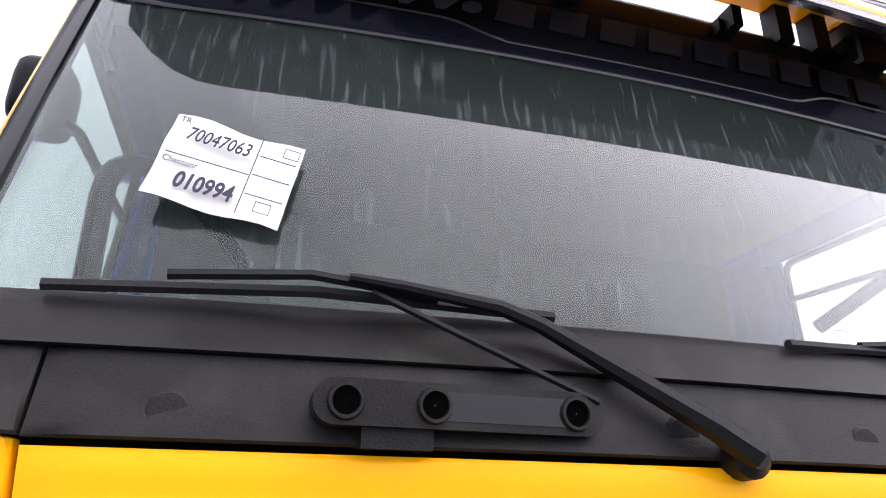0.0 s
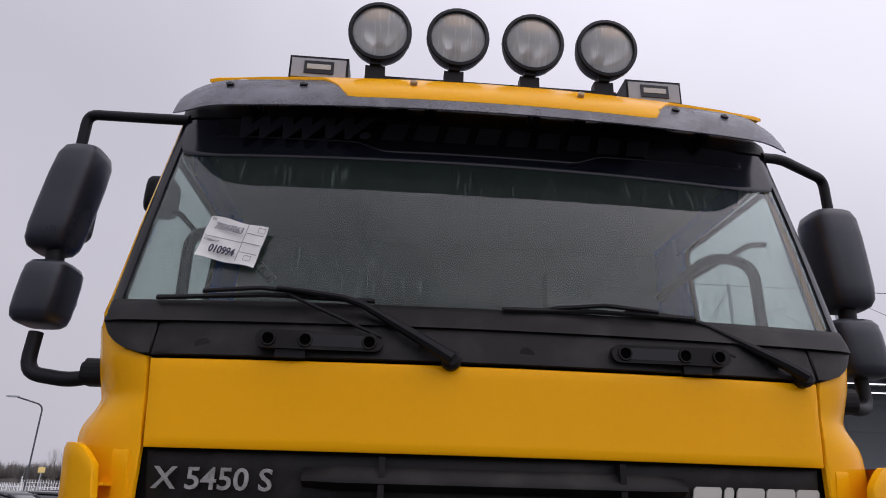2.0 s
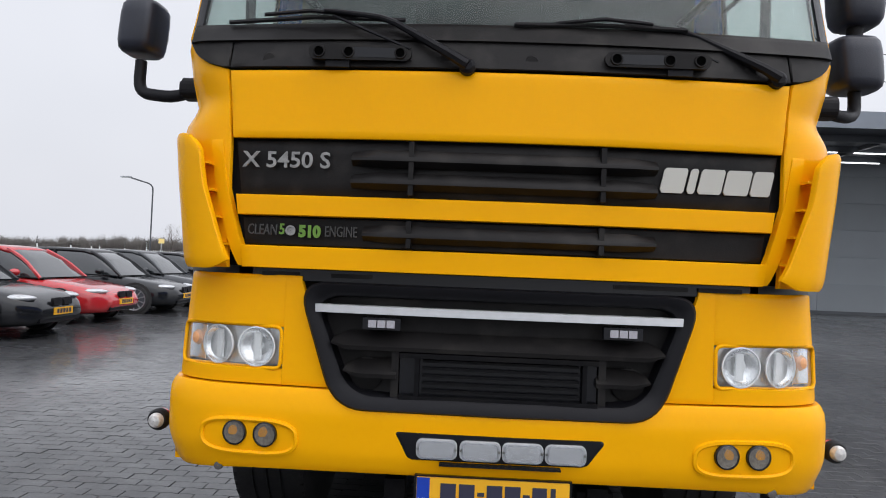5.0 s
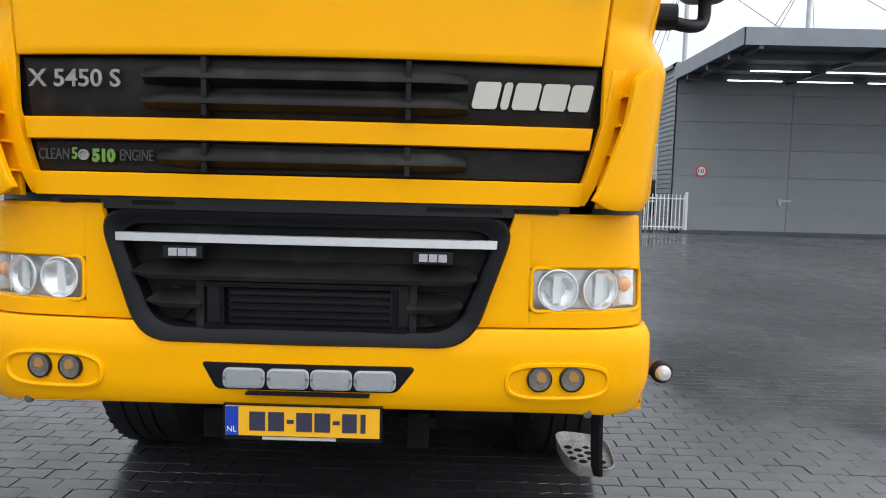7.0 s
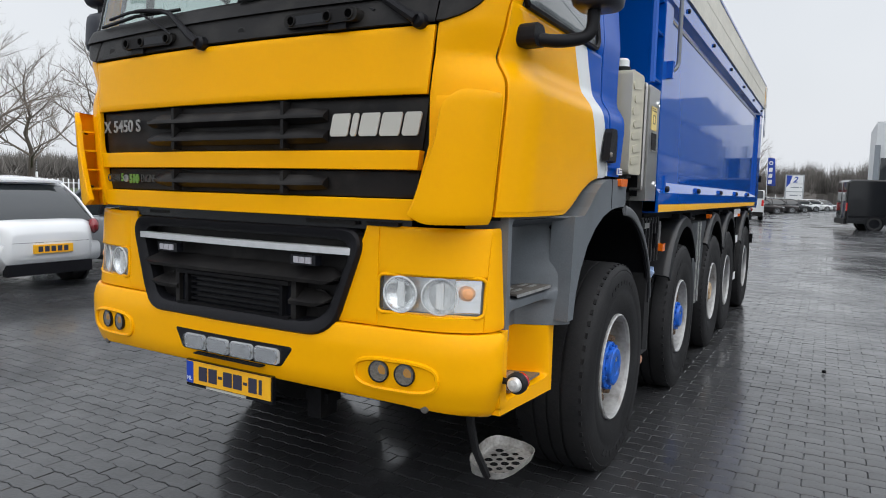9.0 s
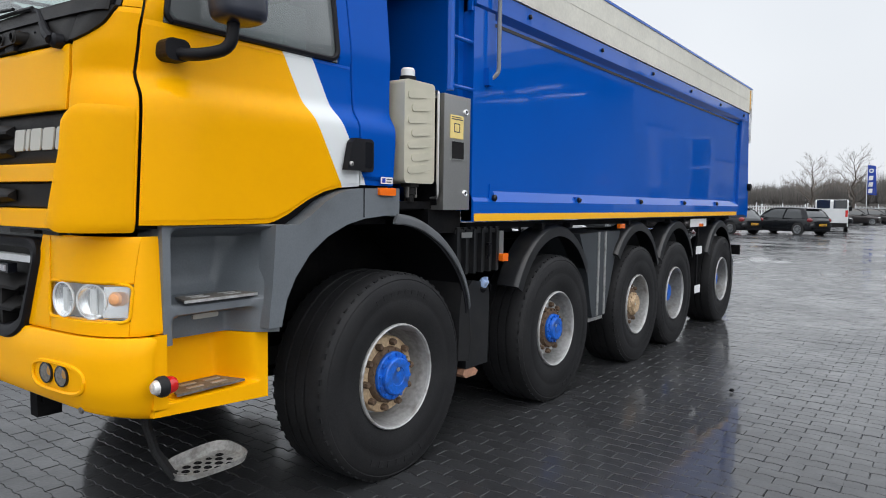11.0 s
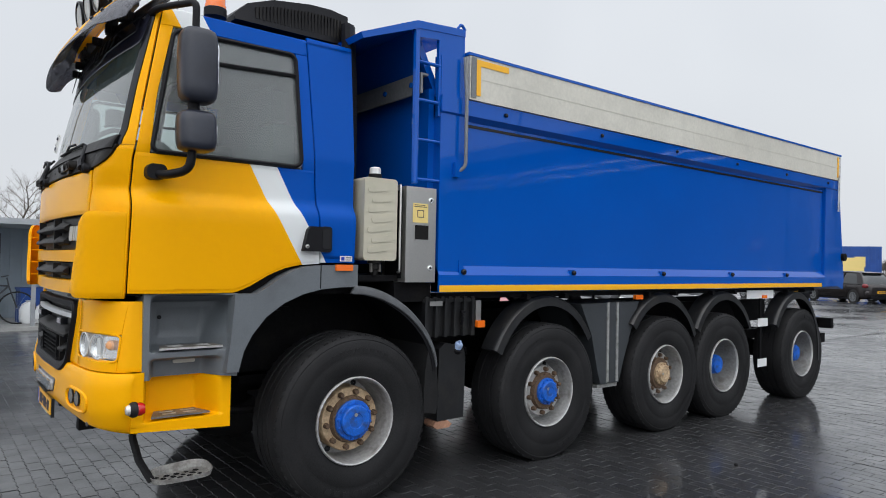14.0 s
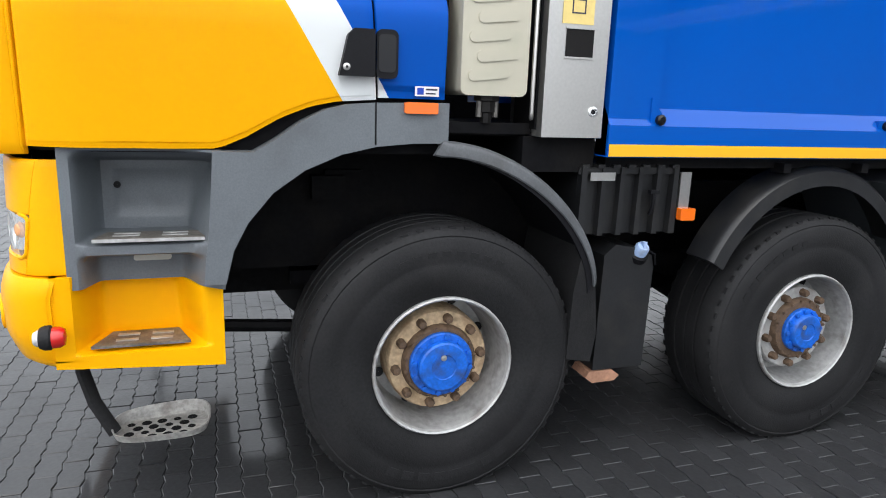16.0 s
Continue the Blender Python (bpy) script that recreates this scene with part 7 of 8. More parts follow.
        part("rear_quarter", prism([(tail - 0.02, belt - 0.03), (tail + 0.36, belt - 0.03), (top_b + 0.24, z1 - 0.05), (top_b + 0.02, z1 - 0.05), (tail + (top_b - tail) * 0.45, belt + (z1 - belt) * 0.52)], 0.035, lambda u, v, w, s=s: (u, s * (hw * (0.905 - 0.22 * max(0, v - belt) / (z1 - belt)) - 0.022 + w), v)), paint, c, bevel=0.012, smooth=True)
        part("belt_trim", tube([(tail + 0.3, s * hw * 0.925, belt - 0.015), (0, s * hw * 0.925, belt - 0.02), (nose - 0.1, s * hw * 0.915, belt - 0.05)], 0.012, 5), "black", c)
        part("door_mirror", pod_mesh((nose - 0.42, s * (hw + 0.06), belt + 0.05), (0.09, 0.11, 0.07), 0), paint, c, smooth="all")
        part("sill", boxes((-hl + 1.1, hl - 1.2, s * hw * 0.97, s * hw * 0.995, 0.17, 0.25)), "black", c, bevel=0.01)
        for px in (0.02, -0.95):
            part("door_seam", boxes((px, px + 0.008, s * (hw - 0.02), s * (hw + 0.001), 0.3, belt - 0.10)), "black", c)
        part("door_handle", boxes((-0.24, -0.07, s * (hw - 0.03), s * (hw + 0.018), belt - 0.17, belt - 0.14)), paint, c, bevel=0.008)
        part("headlight", pod_mesh((hl - 0.31, s * hw * 0.735, belt - 0.265), (0.25, 0.12, 0.055), -26 * s), "head_lens", c, "clear headlight", smooth="all")
        part("tail_light", pod_mesh((-hl + 0.19, s * hw * 0.845, belt - 0.10), (0.15, 0.075, 0.11), 32 * s), "tail_red", c, "red tail light", smooth="all")
    for wx in (-hl + 0.80, hl - 0.86):
        for s in (1, -1):
            m = pose(wx, s * (hw - 0.095), wheel_r, 0, 0, 90 * s)
            part("arch_shadow", lathe([(wheel_r + 0.05, 0.06), (wheel_r + 0.05, 0.099), (0.001, 0.099)], 28, m=m), "tyre", c)
            wh = part("wheel", lathe([(0.20, -0.09), (wheel_r - 0.02, -0.10), (wheel_r, -0.07), (wheel_r, 0.07), (wheel_r - 0.02, 0.108), (wheel_r - 0.08, 0.114)], 28, m=m), "tyre", c, smooth=True)
            part("rim", lathe([(wheel_r - 0.075, 0.112), (wheel_r - 0.09, 0.104), (wheel_r - 0.11, 0.101)], 24, m=m), "alloy", wh, smooth=True)
            part("rim_dish", lathe([(wheel_r - 0.09, 0.1005), (0.001, 0.1005)], 24, m=m), "dark_steel", wh)
            for k in range(10):
                part("rim_spoke", prism([(0.0, -0.010), (wheel_r - 0.09, -0.014), (wheel_r - 0.09, 0.014), (0.0, 0.010)], 0.012, lambda u, v, w, k=k, m=m: m @ (Matrix.Rotation(2 * math.pi * k / 10 + 0.3, 4, "X") @ Vector((0.102 + w, u, v)))), "alloy", wh)
    for s in (1, -1):
        part("front_grille", prism(rounded(0.03, 0.26, belt - 0.39, belt - 0.27, 0.04), 0.05, lambda u, v, w, s=s: (hl - 0.045 + w - 0.10 * (v - belt + 0.39), s * u, v)), "black", c, "black grille", bevel=0.01)
    part("lower_intake", prism(rounded(-0.56, 0.56, 0.25, 0.34, 0.03), 0.08, lambda u, v, w: (hl - 0.075 + w - 0.10 * abs(u) ** 2, u, v)), "black", c, bevel=0.01)
    for px, s in ((hl + 0.008, 1), (-hl - 0.026, -1)):
        pl = part("number_plate", boxes((px - 0.03 * s, px + 0.008 * s, -0.26, 0.26, 0.36 if s > 0 else 0.50, 0.47 if s > 0 else 0.61)), "plate", c, "amber number plate with bars")
        for k in range(5):
            part("plate_bar", boxes((px + s * 0.008, px + s * 0.010, -0.19 + 0.085 * k, -0.13 + 0.085 * k, (0.38 if s > 0 else 0.52), (0.45 if s > 0 else 0.59))), "ink", pl)
    part("rear_bumper", prism(rounded(-hw * 0.88, hw * 0.88, 0.36, 0.62, 0.09), 0.14, lambda u, v, w: (-hl - 0.02 + w + 0.16 * (abs(u) / hw) ** 3, u, v)), paint, c, bevel=0.03, smooth="all")
    part("diffuser", boxes((-hl + 0.01, -hl + 0.14, -hw * 0.66, hw * 0.66, 0.22, 0.37)), "black", c, bevel=0.03)
    part("roof_spoiler", prism([(-hw * 0.62, 0), (hw * 0.62, 0), (hw * 0.58, 0.18), (-hw * 0.58, 0.18)], 0.03, lambda u, v, w: (top_b - 0.14 + v, u, z1 - 0.075 + w + 0.14 * v)), paint, c, bevel=0.012)
    part("tailgate_seam", boxes((-hl + 0.0, -hl + 0.02, -hw * 0.60, hw * 0.60, 0.635, 0.642)), "black", c)
    return c


M["head_lens"] = shader("headlight_lens", (0.50, 0.51, 0.52), 0.12, 0.3, coat=0.6, grain=0.3, grain_scale=25)
ROWCARS = "cars parked along the yard"
car("hatchback", "white hatchback parked tail out in the row", "car_white", -8.62, 2.95, 183, 3.98, 1.48, 1.70, 0.25, group=ROWCARS)
car("hatchback", "silver hatchback parked in the row", "car_silver", -8.75, 5.55, 178, 4.03, 1.48, 1.72, 0.2, group=ROWCARS)
car("estate_car", "black estate car parked nose out", "car_black", -8.75, 8.1, 3, 4.5, 1.44, 1.82, 0.7, group=ROWCARS)
car("hatchback", "red hatchback parked nose out", "car_red", -9.0, 10.75, 2, 4.32, 1.42, 1.77, 0.2, group=ROWCARS)
car("hatchback", "dark grey hatchback parked nose out", "car_black", -8.95, 13.35, 4, 4.42, 1.43, 1.80, 0.2, wheel_r=0.33, group=ROWCARS)
car("hatchback", "dark hatchback parked nose out", "car_grey", -9.1, 15.95, 2, 4.35, 1.45, 1.8, 0.3, group=ROWCARS)
car("saloon_car", "black saloon car parked nose out", "car_black", -9.1, 18.5, 3, 4.6, 1.43, 1.8, 0.0, group=ROWCARS)
car("hatchback", "grey hatchback parked nose out", "car_grey", -9.2, 21.1, 2, 4.2, 1.47, 1.78, 0.3, group=ROWCARS)
FARCARS = "cars parked behind the truck"
for x, y, tn, nm, pt, lb, ln, hh in ((-9.3, 37.2, 150, "estate_car", "car_brown", "dark brown car parked beyond the truck", 4.5, 1.55), (-6.9, 38.6, 152, "saloon_car", "car_black", "dark saloon car parked beyond the truck", 4.7, 1.45), (-3.9, 40.6, 150, "estate_car", "car_black", "black estate car parked beyond the truck", 4.7, 1.47), (-12.2, 35.2, 150, "hatchback", "car_grey", "grey hatchback parked beyond the truck", 4.2, 1.5)):
    car(nm, lb, pt, x, y, tn, ln, hh, 1.8, 0.5 if "estate" in nm else 0.0, group=FARCARS)
for k, (x, y, pt) in enumerate(((-5.0, 62, "car_black"), (-3.6, 70, "car_brown"), (-2.6, 77, "car_brown"), (-1.6, 84, "car_grey"), (-0.6, 92, "car_white"), (0.6, 99, "car_white"), (1.6, 107, "car_silver"))):
    car("estate_car", "parked car in the far row", pt, x, y, 20, 4.5, 1.5, 1.8, 0.5, group="cars in the far row")


def van(name, label, paint, x, y, turn, length=6.4, height=2.5, width=1.95):
    """A panel van with its nose along local +x."""
    v = thing(name, label, "van", at=(x, y, -0.008), turn=turn)
    hl, hw = length / 2, width / 2
    side = [(-hl, 0.34), (hl - 0.10, 0.30), (hl + 0.02, 0.42), (hl, 0.68), (hl - 0.12, 0.98), (hl - 0.45, 1.15), (hl - 0.85, 1.28), (hl - 1.55, height - 0.25), (hl - 2.0, height - 0.04), (hl - 2.4, height), (-hl + 0.15, height), (-hl, height - 0.12)]
    bm = bmesh.new()
    loft(bm, [[(a * k1, s, b if b < 1.2 else 1.2 + (b - 1.2) * k2) for a, b in side] for s, k1, k2 in ((-hw, 0.985, 0.95), (-hw * 0.93, 1.0, 1.0), (hw * 0.93, 1.0, 1.0), (hw, 0.985, 0.95))])
    part("body", bm, paint, v, bevel=0.03, smooth=True)
    part("windscreen", prism([(hl - 0.90, 1.31), (hl - 1.50, height - 0.32), (hl - 1.52, height - 0.31), (hl - 0.92, 1.30)], width * 0.84, lambda u, w, q: (u + 0.02, -width * 0.42 + q, w + 0.02)), "car_glass", v)
    for s in (1, -1):
        part("side_window", prism([(hl - 1.95, 1.25), (hl - 1.05, 1.25), (hl - 1.60, 1.95), (hl - 1.95, 1.98)], 0.012, lambda u, w, q, s=s: (u, s * (hw + 0.002 - q), w)), "car_glass", v)
        part("rub_strip", boxes((-hl + 0.1, hl - 0.5, s * (hw - 0.01), s * (hw + 0.015), 0.62, 0.72)), "black", v)
        part("tail_light", boxes((-hl - 0.012, -hl + 0.04, s * (hw - 0.16), s * (hw - 0.02), 0.95, 1.35)), "red", v, bevel=0.01)
        part("headlight", boxes((hl - 0.22, hl - 0.02, s * (hw - 0.30), s * (hw - 0.02), 0.80, 1.0)), "lens", v, bevel=0.02)
        part("panel_seam", boxes((-hl + 2.2, -hl + 2.215, s * (hw - 0.01), s * (hw + 0.003), 0.5, height - 0.3)), "black", v)
        for wx in (-hl + 1.25, hl - 1.0):
            m = pose(wx, s * (hw - 0.12), 0.34, 0, 0, 90 * s)
            part("arch_shadow", lathe([(0.42, 0.10), (0.41, 0.125), (0.001, 0.125)], 24, m=m), "gloss_black", v)
            wh = part("wheel", lathe([(0.2, -0.1), (0.33, -0.1), (0.345, -0.07), (0.345, 0.07), (0.33, 0.13), (0.24, 0.135)], 24, m=m), "tyre", v, smooth=True)
            part("rim", lathe([(0.24, 0.133), (0.20, 0.10), (0.08, 0.11), (0.001, 0.115)], 20, m=m), "car_grey", wh, smooth=True)
        part("door_mirror", boxes((hl - 1.42, hl - 1.30, s * (hw + 0.02), s * (hw + 0.20), 1.30, 1.58)), "black", v, bevel=0.03)
        part("side_marker", boxes((-hl + 2.9, -hl + 3.0, s * (hw - 0.01), s * (hw + 0.012), 0.75, 0.80)), "indicator", v)
    for s in (-0.5, 0.5):
        part("rear_window", boxes((-hl - 0.01, -hl + 0.02, s * hw - 0.36, s * hw + 0.36, 1.45, 1.98)), "car_glass", v)
    part("rear_bumper", boxes((-hl - 0.08, -hl + 0.1, -hw * 0.95, hw * 0.95, 0.30, 0.56)), "trim", v, bevel=0.02)
    return v


van("panel_van", "black high-roofed panel van parked across the yard", "car_black", 5.9, 38.3, 12, 6.4, 2.5)
van("minibus", "white minibus in the far row", "car_white", -2.6, 48.8, 96, 4.8, 2.0, 1.8)

# ---- hall with canopy ----
HX, HY, HZ = 9.5, 25.6, 6.78
hall = thing("hall", "grey clad workshop hall with a flat canopy on the front", "building")
part("front_wall", boxes((HX + 0.05, 42, HY + 0.05, HY + 0.35, 0.0, HZ)), "clad_grey", hall)
for i, (x0, x1) in enumerate(((HX, 14.25), (14.27, 19.0), (19.02, 23.75), (23.77, 28.5))):
    for k in range(6):
        part("wall_panel", boxes((x0, x1, HY, HY + 0.05, 0.12 + 1.11 * k, 0.12 + 1.11 * (k + 1) - 0.02)), "clad_panel", hall, bevel=0.008)
part("plinth", boxes((HX - 0.02, 28.5, HY - 0.03, HY + 0.05, -0.01, 0.12)), "dark_steel", hall)
part("side_wall", boxes((HX + 0.05, HX + 0.3, HY + 0.3, 69, 0.0, HZ)), "dark_steel", hall, "side wall in ribbed grey cladding")
OPEN = ((27.7, 30.4, 5.0), (35.0, 50.0, 4.1), (52.5, 66.5, 4.1))
ribs = int(HZ / 0.2)
for k in range(ribs):
    z = 0.02 + 0.2 * k
    spans, y = [], HY
    for a, b, top in OPEN:
        if z < top:
            spans.append((y, a))
            y = b
    spans.append((y, 69))
    for a, b in spans:
        part("cladding_board", boxes((HX, HX + 0.06, a, b, z, z + 0.165)), "clad_grey", hall)
for a, b, top in OPEN:
    part("glazing", boxes((HX + 0.03, HX + 0.05, a, b, 0, top)), "car_glass", hall, "dark glazed front")
    n = max(2, round((b - a) / 1.1))
    for k in range(n + 1):
        y = a + (b - a) * k / n
        part("glazing_bar", boxes((HX - 0.01, HX + 0.03, y - 0.03, y + 0.03, 0, top)), "office", hall)
    for z in [top * q / 4 for q in range(1, 5)]:
        part("glazing_bar", boxes((HX - 0.008, HX + 0.028, a, b, z - 0.03, z + 0.03)), "office", hall)
    part("door_hood", boxes((HX - 0.12, HX + 0.05, a - 0.1, b + 0.1, top, top + 0.12)), "dark_steel", hall)
part("roof_edge", boxes((HX - 0.06, 42, HY - 0.06, HY + 0.4, HZ, HZ + 0.14), (HX - 0.06, HX + 0.4, HY, 69, HZ, HZ + 0.14)), "canopy", hall)
part("roof", boxes((HX + 0.3, 42, HY + 0.3, 69, HZ - 0.2, HZ)), "dark_steel", hall)
part("open_door", boxes((HX - 1.25, HX - 0.05, 32.9, 32.98, 0.1, 4.9)), "office", hall, "white glazed door leaf standing open")
part("door_glass", boxes((HX - 1.13, HX - 0.17, 32.87, 32.89, 3.45, 4.78), (HX - 1.13, HX - 0.17, 32.87, 32.89, 1.85, 3.33), (HX - 1.13, HX - 0.17, 32.87, 32.89, 0.25, 1.73)), "car_glass", hall)
# canopy
CY = 19.2
can = part("canopy", boxes((9.45, 40, CY, HY, 6.25, 6.32)), "dark_steel", hall, "dark flat canopy with strip lights")
part("fascia", boxes((9.40, 40, CY - 0.06, CY, 6.20, 6.74)), "canopy", can)
part("fascia", boxes((9.38, 9.44, CY - 0.06, HY, 6.20, 6.74)), "canopy", can)
part("deck", boxes((9.44, 40, CY, HY, 6.66, 6.72)), "canopy", can)
for y in (CY + 1.3, CY + 3.2, HY - 1.2):
    part("purlin", boxes((9.5, 40, y - 0.08, y + 0.08, 6.02, 6.25)), "dark_steel", can)
    for k in range(9):
        if y > CY + 2:
            part("strip_light", boxes((11.0 + 2.7 * k, 13.1 + 2.7 * k, y - 0.20, y - 0.14, 5.97, 6.01)), "tube_light", can, "lit strip light")
for k in range(8):
    part("rafter", boxes((9.9 + 4 * k, 10.05 + 4 * k, CY, HY, 6.10, 6.25)), "dark_steel", can)
for x in (9.95, 14.95, 19.95, 24.95):
    mast = part("mast", tube([(x, HY + 0.6, 5.8), (x, HY + 0.6, 11.0)], 0.09, 10), "galv", hall, "steel roof mast with stay cables", smooth=True)
    part("mast_foot", boxes((x - 0.14, x + 0.14, HY + 0.4, HY + 0.8, 6.7, 7.02)), "galv", mast)
    for dx, dy, dz in ((-0.3, 6.5, 6.9), (2.3, -5.0, 6.74), (-2.3, -5.0, 6.74), (0.3, 6.5, 6.9)):
        part("stay_cable", tube([(x, HY + 0.6, 10.9), (x + dx, HY + 0.6 + dy, dz)], 0.012, 4), "dark_steel", mast)
    part("top_cable", tube([(x, HY + 0.6, 10.95), (x + 5.0, HY + 0.6, 10.95)], 0.018, 4), "dark_steel", mast)
# round speed sign, red ring with 10
sign = thing("speed_sign", "round white sign with red ring and number 10", "sign", at=(10.68, HY - 0.02, 2.54))
part("sign_disc", lathe([(0.235, 0), (0.235, 0.015), (0.001, 0.015)], 28, m=pose(0, 0, 0, 0, 0, -90)), "white", sign, smooth=True)
part("sign_ring", lathe([(0.235, 0.014), (0.235, 0.022), (0.18, 0.022), (0.18, 0.014)], 28, m=pose(0, 0, 0, 0, 0, -90)), "red_trim", sign, smooth=True)
lettering("sign_number", "10", 0.24, "ink", sign, pose(-0.13, -0.024, -0.085, 90, 0, 0), bold=0.004, fit=0.23)
tapbox = thing("wall_tap", "small pipe outlet on the hall wall", "pipe", at=(14.2, HY - 0.02, 1.36))
part("pipe", boxes((-0.35, 0.2, -0.08, 0, 0.0, 0.08), (-0.3, -0.2, -0.06, 0, -0.15, 0.1)), "galv", tapbox, bevel=0.01)
# white railing in front of the hall's corner
fen = thing("railing", "white steel picket railing on dark concrete feet", "fence", at=(7.25, 25.25, 0), turn=2)
for k in range(17):
    part("picket", boxes((0.09 + 0.163 * k, 0.13 + 0.163 * k, -0.014, 0.014, 0.10, 1.56)), "white", fen)
for z in (0.20, 1.36):
    part("rail", boxes((0, 2.82, -0.02, 0.02, z, z + 0.055)), "white", fen)
for x in (-0.05, 2.76):
    part("post", boxes((x, x + 0.10, -0.05, 0.05, 0.0, 1.66)), "white", fen)
    part("foot", boxes((x - 0.25, x + 0.35, -0.2, 0.2, -0.012, 0.11)), "dark_steel", fen, bevel=0.02)
copy_thing(fen, pose(7.25, 25.25, 0, 0, 0, 80))

# ---- offices and far hall ----
off = thing("office_building", "white two-storey office with dark window bands", "building", at=(0, 0, 0))
part("block", boxes((6.1, 13.2, 80, 92, 0, 9.6)), "office", off)
for z0, z1 in ((3.6, 5.9),):
    for k in range(3):
        part("window", boxes((6.6 + 2.3 * k, 8.6 + 2.3 * k, 79.92, 80.0, z0, z1)), "car_glass", off)
for k in range(4):
    part("column", boxes((6.0 + 2.3 * k, 6.5 + 2.3 * k, 79.6, 80.0, 0, 7.2)), "clad_grey", off)
part("ground_window", boxes((6.6, 13.0, 79.95, 80.0, 0.3, 2.6)), "car_glass", off)
far = thing("far_hall", "dark grey warehouse with a low pitched roof", "building")
part("walls", boxes((12, 40, 100, 140, 0, 11.5)), "clad_grey", far)
part("roof", prism([(11.5, 11.5), (40.5, 11.5), (40.5, 15.5), (16, 15.5)], 42, lambda u, v, w: (u, 99 + w, v)), "canopy", far)
for k in range(14):
    part("roof_seam", prism([(17.2 + 1.6 * k, 15.55), (17.3 + 1.6 * k, 15.55), (17.3 + 1.6 * k, 11.55), (17.2 + 1.6 * k, 11.55)], 0.06, lambda u, v, w: (u, 98.94 + w, v)), "clad_grey", far)

# ---- signs and flags ----
def flag(x, y, h, turn, lean=0.0):
    f = thing("flag_pole", "white pole with a tall blue banner", "flag", "banners in the yard", at=(x, y, 0), turn=turn)
    part("pole", tube([(0, 0, 0), (lean * h, 0, h)], 0.045, 8), "white", f, smooth=True)
    bm = bmesh.new()
    rows = []
    for i in range(11):
        z = h - 0.15 - 0.42 * i
        rows.append([(lean * z + 0.06 + 0.12 * j + (0.02 * i if j > 4 else 0), 0.07 * math.sin(j * 0.9 + i * 0.5), z - 0.02 * j) for j in range(9)])
    loft(bm, rows, close=False, cap=False)
    ban = part("banner", bm, "flag_blue", f, "blue banner", smooth="all")
    part("emblem", lathe([(0.30, 0.0), (0.30, 0.01), (0.16, 0.01), (0.16, 0)], 20, m=pose(lean * h + 0.52, -0.10, h - 1.0, 0, 0, -90)), "white", ban)
    for k in range(3):
        part("mark", prism([(0, 0), (0.5, 0.0), (0.56, 0.62), (0.06, 0.62)], 0.01, lambda u, v, w, k=k: (lean * h + 0.24 + u, -0.11 - w, h - 2.35 - 0.92 * k + v)), "white", ban)
    return f


flag(-10.1, 50.5, 8.0, 40, -0.035)
flag(-6.05, 112, 7.9, 4, -0.02)
sb2 = thing("sign_board", "tall white and blue sign board", "sign", at=(-2.0, 104, 0), turn=4)
part("board", boxes((-1.19, 1.19, -0.1, 0.1, 0.5, 4.9)), "galv", sb2, "grey sign body", bevel=0.03)
part("top_field", boxes((-1.02, 1.02, -0.12, -0.1, 3.66, 4.78)), "white", sb2)
part("middle_field", boxes((-1.02, 1.02, -0.12, -0.1, 2.58, 3.60)), "white", sb2)
part("lower_field", boxes((-1.02, 1.02, -0.12, -0.1, 1.50, 2.46)), "white", sb2)
part("blue_corner", prism([(-1.02, 3.10), (-0.62, 3.66), (-0.32, 4.78), (-1.02, 4.78)], 0.012, lambda u, v, w: (u, -0.132 + w, v)), "flag_blue", sb2, "blue slanted corner of the sign")
lettering("sign_figure", "2", 1.15, "flag_blue", sb2, pose(-0.22, -0.135, 3.82, 90, 0, 0), shear=0.25, bold=0.02, label="blue figure", depth=0.01, fit=0.62)
for x0, x1, z in ((-0.45, 0.55, 3.05), (0.72, 0.88, 3.05), (-0.55, 0.45, 1.95), (0.72, 0.84, 1.95)):
    part("text_bar", boxes((x0, x1, -0.13, -0.12, z, z + 0.14)), "clad_grey", sb2)
part("sign_foot", boxes((-1.0, 1.0, -0.14, 0.14, 0, 0.5)), "galv", sb2)

# ---- containers beyond the truck ----
def container(name, label, paint, x, y, turn, ln=6.1, h=2.6):
    c = thing(name, label, "container", at=(x, y, 0), turn=turn)
    part("shell", boxes((-ln / 2, ln / 2, -1.2, 1.2, 0.12, h)), paint, c)
    for k in range(int(ln / 0.28)):
        part("rib", boxes((-ln / 2 + 0.08 + 0.28 * k, -ln / 2 + 0.22 + 0.28 * k, -1.235, -1.2, 0.25, h - 0.12)), paint, c)
    for z in (0.12, h - 0.14):
        part("rail", boxes((-ln / 2, ln / 2, -1.24, -1.2, z, z + 0.14)), paint, c)
    return c
cb = container("blue_trailer", "blue box trailer with a faded yellow mark", "box_blue", -22.6, 71, 30, 6.5, 4.0)
part("faded_mark", boxes((-1.2, 1.8, -1.25, -1.238, 1.6, 2.9), (1.0, 1.9, -1.27, -1.25, 2.0, 3.0)), "sticker_yellow", cb)
container("shipping_container", "dark red shipping container", "box_red", -18.4, 80.0, 22, 5.6, 3.5)

